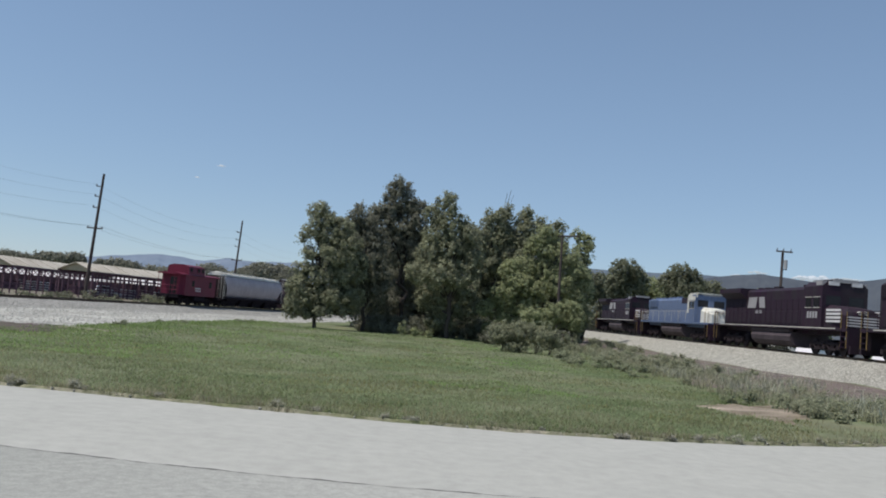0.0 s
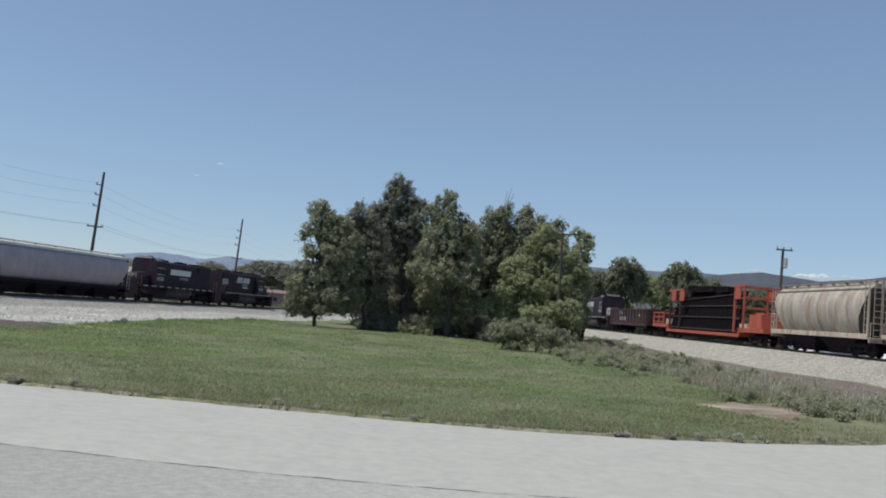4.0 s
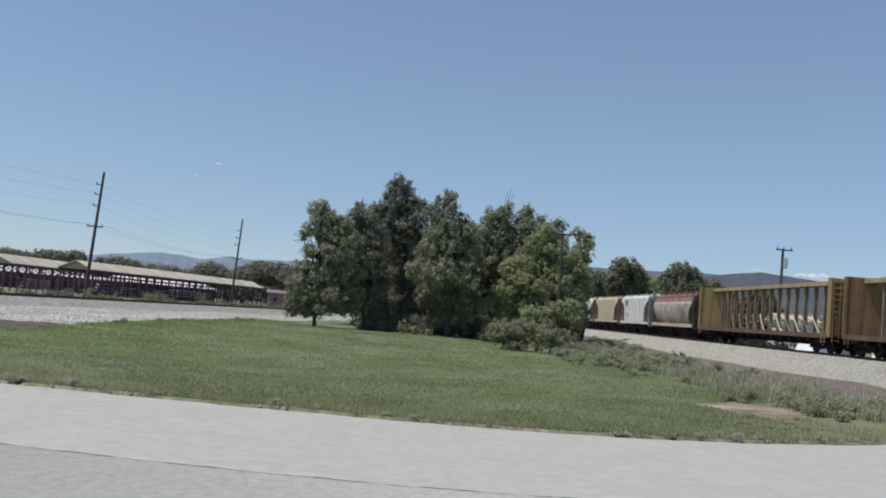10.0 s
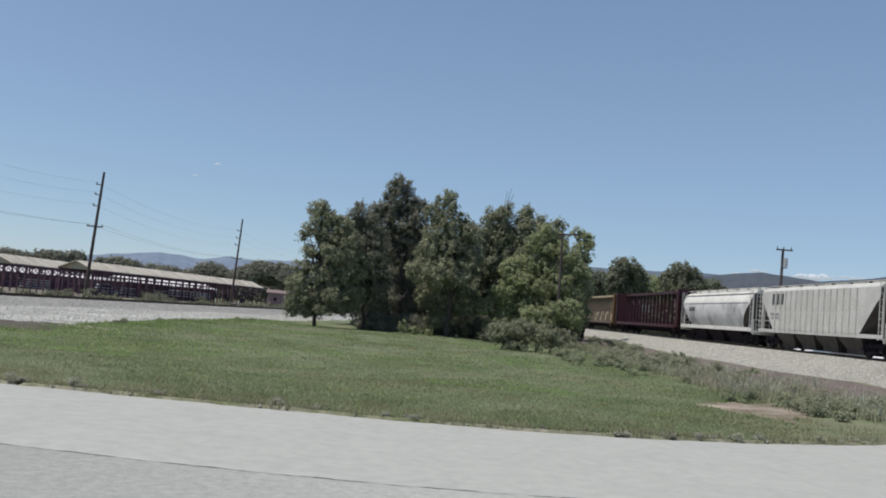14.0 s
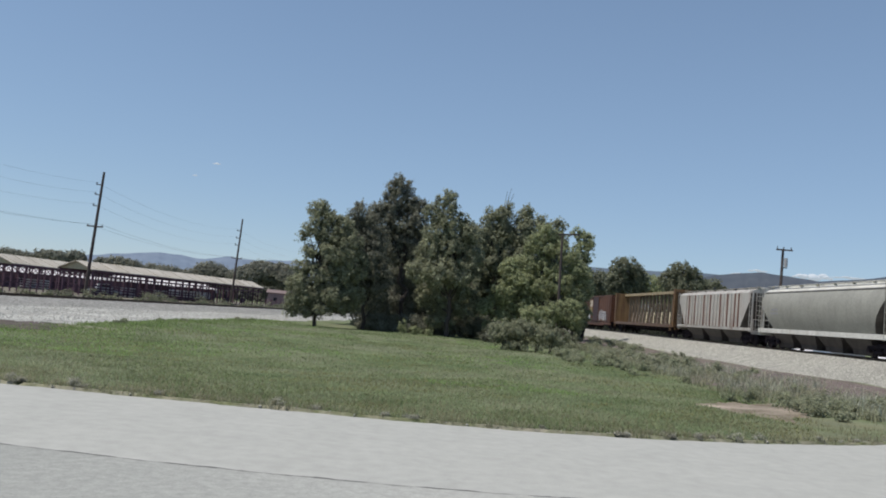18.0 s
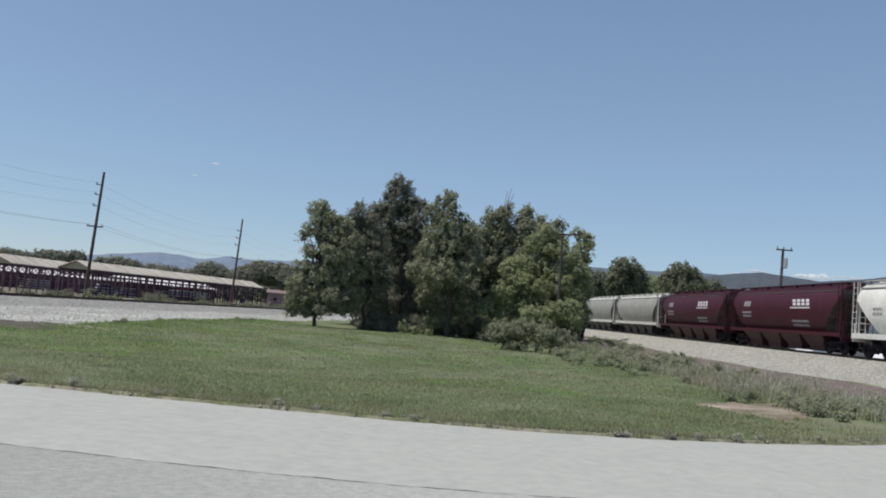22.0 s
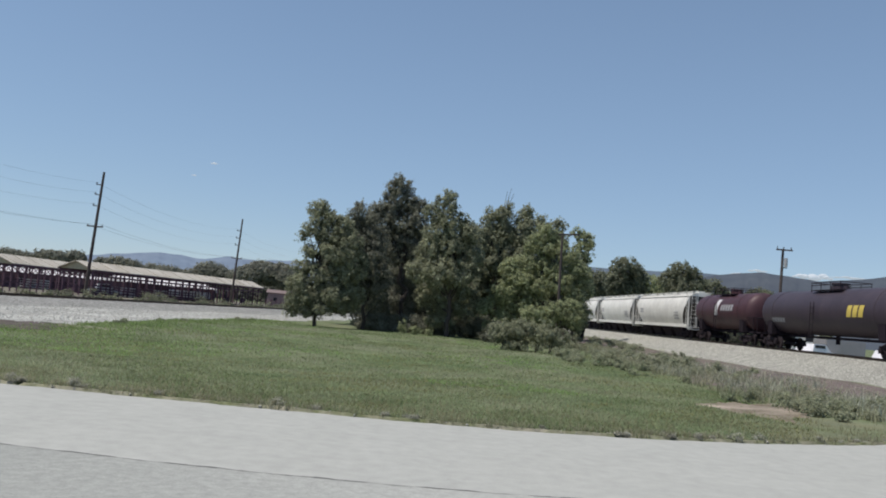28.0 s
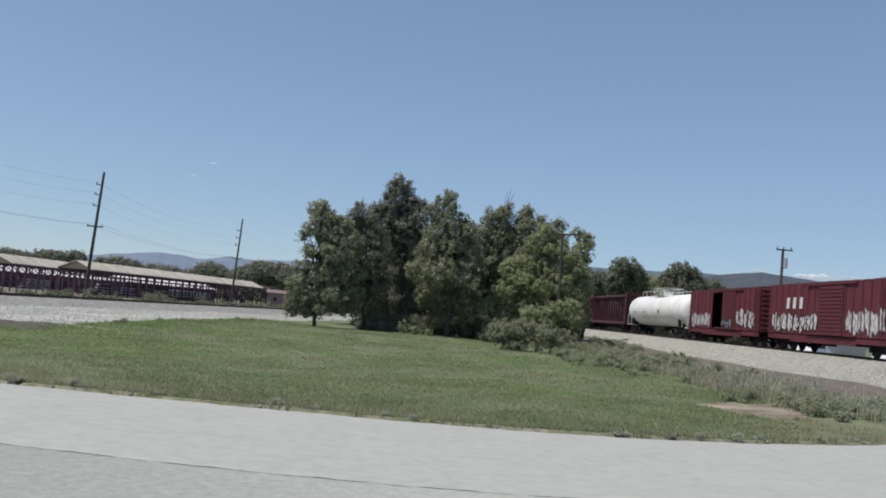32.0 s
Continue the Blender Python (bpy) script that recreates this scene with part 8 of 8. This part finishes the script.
blades("verge_grass", pts, rng.uniform(0.04, 0.15, len(pts)), rng.uniform(0.003, 0.008, len(pts)), 1.0, rng, M_STALK, "thin ragged grass along the road edge", "grass")


def weed_bank(name, n, keep, size, label, leaf, x0, x1, y0, y1, hmax, thick=0.2):
    x, y = rng.uniform(x0, x1, n), rng.uniform(y0, y1, n)
    k = keep(x, y) & ~bare(x, y)
    x, y = x[k], y[k]
    bl = [(px, py, pz + h * 0.45, h * 0.6, h * 0.6, h * 0.5) for px, py, pz, h in zip(x, y, ground_z(x, y), (0.3 + 0.8 * rng.random(len(x)) ** 2) * hmax)]
    ob = mesh_part(name, leaves_mesh(name, bl, size, thick, rng), LEAF[leaf])
    tagged(ob, label, "weeds", kind="stuff")


def clumped(x, y):
    return np.sin(x * 1.3 + y * 0.4) + np.sin(y * 0.9 - x * 0.5) + 0.6 * np.sin(y * 2.3)


weed_bank("bank_weeds", 800, lambda x, y: (off_main(x, y) > 11.5) & (off_main(x, y) < 17.2 - 0.05 * y) & (clumped(x, y) > 0.05), 0.045, "grey-green weeds in clumps on the bank", "leaf_weed", 4, 22, 21, 70, 0.45)
weed_bank("bank_scrub", 130, lambda x, y: grown(x, y) & (off_main(x, y) < 11.5) & (clumped(x, y) > -0.5), 0.03, "thin dry scrub below the ballast", "leaf_weed", 10, 24, 26, 95, 0.2, 0.12)
weed_bank("corner_weeds", 105, lambda x, y: (off_main(x, y) > 12.5) & (y - road_far(x) > 3.4), 0.04, "dense weeds at the corner of the bank", "leaf_weed", 9.6, 15, 19, 27, 0.55, 0.12)
weed_bank("hedge_weeds", 420, lambda x, y: (off_main(x, y) > 6.0 + 0.05 * (105 - y)) & (off_main(x, y) < 19.0 - 0.05 * (y - 40)), 0.06, "bushy weeds between the trees and the main line", "leaf_weed", 5, 24, 40, 105, 0.75, 0.22)
weed_bank("yard_weeds", 420, lambda x, y: (off_branch(x, y) < -4.5) & (off_branch(x, y) > -11) & (clumped(x, y) > -0.4), 0.1, "rank green weeds behind the branch line", "leaf_far", -50, -20, 82, 150, 1.5, 0.35)
x, y = rng.uniform(6, 24, 70000), rng.uniform(17, 75, 70000)
k = (off_main(x, y) > 5.8) & (off_main(x, y) < 17.2 - 0.05 * y) & (clumped(x, y) > -0.9) & (y - road_far(x) > 2.6) & ~bare(x, y) & (grown(x, y) | (rng.random(len(x)) < 0.06))
pts = np.stack([x[k], y[k], ground_z(x[k], y[k])], -1)
k2 = rng.random(len(pts)) < np.where(off_main(pts[:, 0], pts[:, 1]) > 11, 0.6, np.where(off_main(pts[:, 0], pts[:, 1]) > 8, 0.12, 0.03))
pts = pts[k2]
blades("bank_grass", pts, rng.uniform(0.15, 0.5, len(pts)) * np.where(off_main(pts[:, 0], pts[:, 1]) > 11, 1, 0.45), rng.uniform(0.007, 0.016, len(pts)), 0.8, rng, M_STALK, "tall dry stalks on the bank", "grass")
x, y = rng.uniform(8, 22, 30000), 18 + 44 * rng.random(30000) ** 1.3
d = off_main(x, y)
k = grown(x, y) & (d < 16.6 - 0.05 * y) & (y - road_far(x) > 2.4) & ~bare(x, y) & (clumped(x * 1.4 + 3, y * 0.8) > 0.0) & (rng.random(len(x)) < np.where(d > 10, 0.8, 0.3))
pts = np.stack([x[k], y[k], ground_z(x[k], y[k])], -1)
M_PALEGREEN = leaf_shade("pale_rank_grass", (0.34, 0.37, 0.265), (0.44, 0.45, 0.36), 0.4)
blades("pale_bank_grass", pts, rng.uniform(0.2, 0.62, len(pts)) * np.where(d[k] > 10, 1, 0.5), rng.uniform(0.008, 0.018, len(pts)), 0.55, rng, M_PALEGREEN, "tall pale green grass in clumps on the bank", "grass")
y = rng.uniform(32, 78, 7000)
x = lot_x(y) + np.abs(rng.normal(0, 2.2, len(y))) - 0.5
pts = np.stack([x, y, ground_z(x, y)], -1)
blades("lot_edge_grass", pts, rng.uniform(0.04, 0.17, len(x)), rng.uniform(0.012, 0.025, len(x)), 0.9, rng, M_LUSH, "ragged grass along the gravel lot", "grass")
weed_bank("shed_weeds", 330, lambda x, y: (off_branch(x, y) < -3.6) & (off_branch(x, y) > -8.5) & (clumped(x * 0.7, y * 0.5) > -0.7), 0.09, "green and grey weeds along the stock sheds", "leaf_far", -46, -14, 96, 195, 1.15, 0.4)
weed_bank("lot_edge_weeds", 60, lambda x, y: np.abs(x - lot_x(y) - 0.3) < 0.9, 0.06, "low weeds along the gravel lot", "leaf_weed", -21, -10, 38, 76, 0.22)


# Hedge added beyond the track to make the gaps under passing cars dark.
weed_bank("far_side_weeds", 420, lambda x, y: (off_main(x, y) < -6.5) & (off_main(x, y) > -13) & (x / y < 0.425), 0.14, "added dark hedge that darkens the gaps under the cars", "leaf_gap", 24, 42, 62, 190, 2.5, 0.35)


def woods(name, az0, az1, dist, top, label, seed):
    """A far belt of trees, crown by crown."""
    r_ = np.random.default_rng(seed)
    bl = []
    for a in np.arange(az0, az1, 0.55):
        h = top * r_.uniform(0.75, 1.1)
        px, py = dist * math.sin(radians(a)), dist * math.cos(radians(a)) + r_.uniform(-6, 6)
        bl.append((px, py, h * 0.5, dist * 0.0085, 3.0, h * 0.55))
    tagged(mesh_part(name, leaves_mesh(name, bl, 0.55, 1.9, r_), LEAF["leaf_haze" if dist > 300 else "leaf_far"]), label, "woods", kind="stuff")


woods("far_woods", -31, -8, 330, 8.2, "dark belt of far trees behind the sheds", 21)
woods("far_hedge", 8, 25, 235, 9.5, "belt of trees beyond the main line", 22)


def patch(name, mat, cx, cy, rx, ry, label, lift, seed, slant=0.0):
    """A bare patch with a ragged outline."""
    r_ = random.Random(seed)
    bm = bmesh.new()
    rings = []
    ph = [r_.uniform(0, 6) for _ in range(4)]
    for f in (0.02, 0.35, 0.7, 0.92, 1.0):
        ring = []
        for i in range(56):
            a = i * math.tau / 56
            k = f * (1 + 0.16 * math.sin(3 * a + ph[0]) + 0.12 * math.sin(7 * a + ph[1]) + 0.1 * math.sin(13 * a + ph[2]) + 0.07 * math.sin(23 * a + ph[3]))
            py = cy + ry * k * math.sin(a)
            px = cx + rx * k * math.cos(a) + slant * (py - cy)
            ring.append(bm.verts.new((px, py, float(ground_z(px, py)) + (lift if f < 1 else -0.04))))
        rings.append(ring)
    for a, b in zip(rings, rings[1:]):
        for i in range(56):
            bm.faces.new((a[i], b[i], b[(i + 1) % 56], a[(i + 1) % 56]))
    bm.faces.new(rings[0])
    bmesh.ops.recalc_face_normals(bm, faces=bm.faces[:])
    return tagged(part(name, bm, mat, None, "", True), label, "soil", kind="structure")


weed_bank("verge_clumps", 900, lambda x, y: np.abs(y - road_far(x) - 0.16) < 0.15, 0.016, "dusty pale weeds in clumps at the road edge", "leaf_dusty", -12, 14, 13.2, 20, 0.16, 0.5)
M_SOIL = shade("dark_soil", (0.13, 0.1, 0.1), rough=0.95, dark=0.5, scale=1.1, fine=7, bump=0.9, depth=0.06, second=(0.1, 0.11, 0.065), mix_scale=0.7, spec=0.15)
patch("bare_patch", M_DIRT, 9.2, 23.2, 1.4, 3.6, "bare sandy soil patch in the grass", 0.035, 2, 0.31)
patch("dark_soil_patch", M_SOIL, -18.6, 36.0, 2.3, 3.0, "dark bare earth at the edge of the lot", 0.06, 5)
patch("gravel_track", M_VERGE, -16.6, 39.0, 1.6, 0.55, "worn gravel wheel track in the grass", 0.05, 6)

# seam and crumbs on the road
M_SEAM = shade("tar_seam", (0.1, 0.098, 0.095), rough=0.9, dark=0.7)
lane_edge = lambda x: 8.33 + 0.0205 * (x + 0.26) ** 2 + (0.02 * x if x > 0 else 0)
ln, prev = bmesh.new(), None
for i in range(120):
    x = -12.0 + i * 0.2
    cur = [ln.verts.new((x, -5.85, 0.0065)), ln.verts.new((x, lane_edge(x), 0.0065))]
    if prev:
        ln.faces.new((prev[0], cur[0], cur[1], prev[1]))
    prev = cur
tagged(part("road_lane", ln, M_LANE), "older darker chip seal on the near lane", "road", kind="structure")
sm = bmesh.new()
prev = None
for i in range(241):
    x = -9 + i * 0.075
    yy = 8.33 + 0.0205 * (x + 0.26) ** 2 + wob(x * 4, 0.012) + (0.02 * x if x > 0 else 0)
    wd = max(0.003, 0.014 + 0.008 * math.sin(x * 5) + 0.007 * math.sin(x * 17) + 0.005 * math.sin(x * 41))
    cur = [sm.verts.new((x, yy - wd, 0.0075)), sm.verts.new((x, yy + wd, 0.0075))]
    if prev:
        sm.faces.new((prev[0], cur[0], cur[1], prev[1]))
    prev = cur
tagged(part("road_seam", sm, M_SEAM), "thin dark seam across the road", "road seam", kind="structure")
st = bmesh.new()
r_ = random.Random(4)
for i in range(260):
    x = r_.uniform(-9, 13)
    d = abs(r_.gauss(0, 0.5))
    y = road_far(x) + 0.02 + d * 0.5
    k = r_.uniform(0.008, 0.03)
    bmesh.ops.create_icosphere(st, subdivisions=1, radius=k, matrix=Matrix.Translation((x, y, max(0.0, float(ground_z(x, y))) + k * 0.4)) @ Matrix.Diagonal((1, 1.2, 0.6, 1)))
tagged(part("loose_stones", st, M_GRAVEL), "loose pale stones along the road edge", "stones", kind="stuff")

# ---- sleepers and stones of the track, last ----
for thing, o, d, side, z, s0, n in ((main_track, (R_X, R_Y), R_DIR, R_LEFT, R_Z, -16.0, 280), (branch_track, (L_X, L_Y), L_DIR, L_RIGHT, L_Z, -32.0, 280)):
    for i in range(n):
        p = Vector((*o, 0)) + d * (s0 + i * 0.52)
        mesh_part("sleeper", cached("sleeper", lambda: boxes(((0, 0, 0), (0.23, 2.6, 0.17)))), M_TIE, thing, m=Matrix.Translation((p.x, p.y, z - 0.245)) @ Matrix.Rotation(math.atan2(d.y, d.x), 4, "Z"))
st_rng = np.random.default_rng(11)


def stones(name, n, o, d, side, z_top, half, toe_z, toe, mat, label, s0, s1, k0, k1):
    """Loose crushed stones on the slope that faces the field."""
    s, k = st_rng.uniform(s0, s1, n), st_rng.uniform(k0, k1, n)
    f = np.clip((np.abs(k) - half) / (toe - half), 0, 1)
    z = z_top + (toe_z - z_top) * f ** 0.85 + 0.01
    c = np.stack([o[0] + d.x * s + side.x * k, o[1] + d.y * s + side.y * k, z], -1)
    oct_ = np.array([(1, 0, 0), (0, 1, 0), (-1, 0, 0), (0, -1, 0), (0, 0, 1), (0, 0, -1)], float)
    r = st_rng.uniform(0.022, 0.06, n)
    V = (c[:, None] + oct_[None] * r[:, None, None] * st_rng.uniform(0.6, 1.3, (n, 6, 1))).reshape(-1, 3)
    i = np.arange(n)[:, None, None] * 6
    F = (np.array([(0, 1, 4), (1, 2, 4), (2, 3, 4), (3, 0, 4)])[None] + i).reshape(-1, 3)
    me = bpy.data.meshes.new(name)
    me.vertices.add(len(V))
    me.vertices.foreach_set("co", V.ravel())
    me.loops.add(F.size)
    me.loops.foreach_set("vertex_index", F.ravel().astype(np.int32))
    me.polygons.add(len(F))
    me.polygons.foreach_set("loop_start", np.arange(len(F), dtype=np.int32) * 3)
    me.update(calc_edges=True)
    tagged(mesh_part(name, me, mat), label, "stones", kind="stuff")


M_STONE = shade("crushed_stone", (0.36, 0.36, 0.32), rough=0.95, dark=0.6, bump=0, vary=0.3, spec=0.2)
stones("ballast_stones", 95000, (R_X, R_Y), R_DIR, R_LEFT, R_Z - 0.19, 1.9, -0.12, 5.6, M_STONE, "loose pale crushed stones on the bank", -15, 75, 1.2, 5.6)


def lot_stones(name, n, bed_part, mat, label):
    """Coarse stones strewn over the gravel lot or the branch bed."""
    y = st_rng.uniform(38, 125, n)
    x = L_X + (y - L_Y) * math.tan(L_TH) + st_rng.uniform(1.4, 26, n)
    k = (off_branch(x, y) < 7.4 + 0.8 * np.sin(y * 0.4)) == bed_part
    k &= x < lot_x(y) - 0.2
    x, y = x[k], y[k]
    d = off_branch(x, y)
    f = np.clip((d - 1.9) / 7.6, 0, 1)
    z = np.where(d < 8.4, L_Z - 0.19 + (-0.5 - L_Z + 0.19) * f ** 0.85, ground_z(x, y) + 0.05)
    c = np.stack([x, y, z], -1)
    m = len(x)
    oct_ = np.array([(1, 0, 0), (0, 1, 0), (-1, 0, 0), (0, -1, 0), (0, 0, 0.8), (0, 0, -1)], float)
    V = (c[:, None] + oct_[None] * st_rng.uniform(0.03, 0.075, m)[:, None, None] * st_rng.uniform(0.6, 1.4, (m, 6, 1))).reshape(-1, 3)
    F = (np.array([(0, 1, 4), (1, 2, 4), (2, 3, 4), (3, 0, 4)])[None] + np.arange(m)[:, None, None] * 6).reshape(-1, 3)
    me = bpy.data.meshes.new(name)
    me.from_pydata(V.tolist(), [], F.tolist())
    tagged(mesh_part(name, me, mat), label, "stones", kind="stuff")


M_LOTSTONE = shade("lot_stone", (0.40, 0.402, 0.37), rough=0.95, dark=0.6, bump=0, vary=0.3, spec=0.2)
M_BEDSTONE = shade("bed_stone", (0.315, 0.316, 0.293), rough=0.95, dark=0.6, bump=0, vary=0.35, spec=0.2)
lot_stones("lot_stones", 22000, False, M_LOTSTONE, "small pale stones on the gravel lot")
lot_stones("bed_stones", 26000, True, M_BEDSTONE, "grey crushed stones of the branch line")

motions()
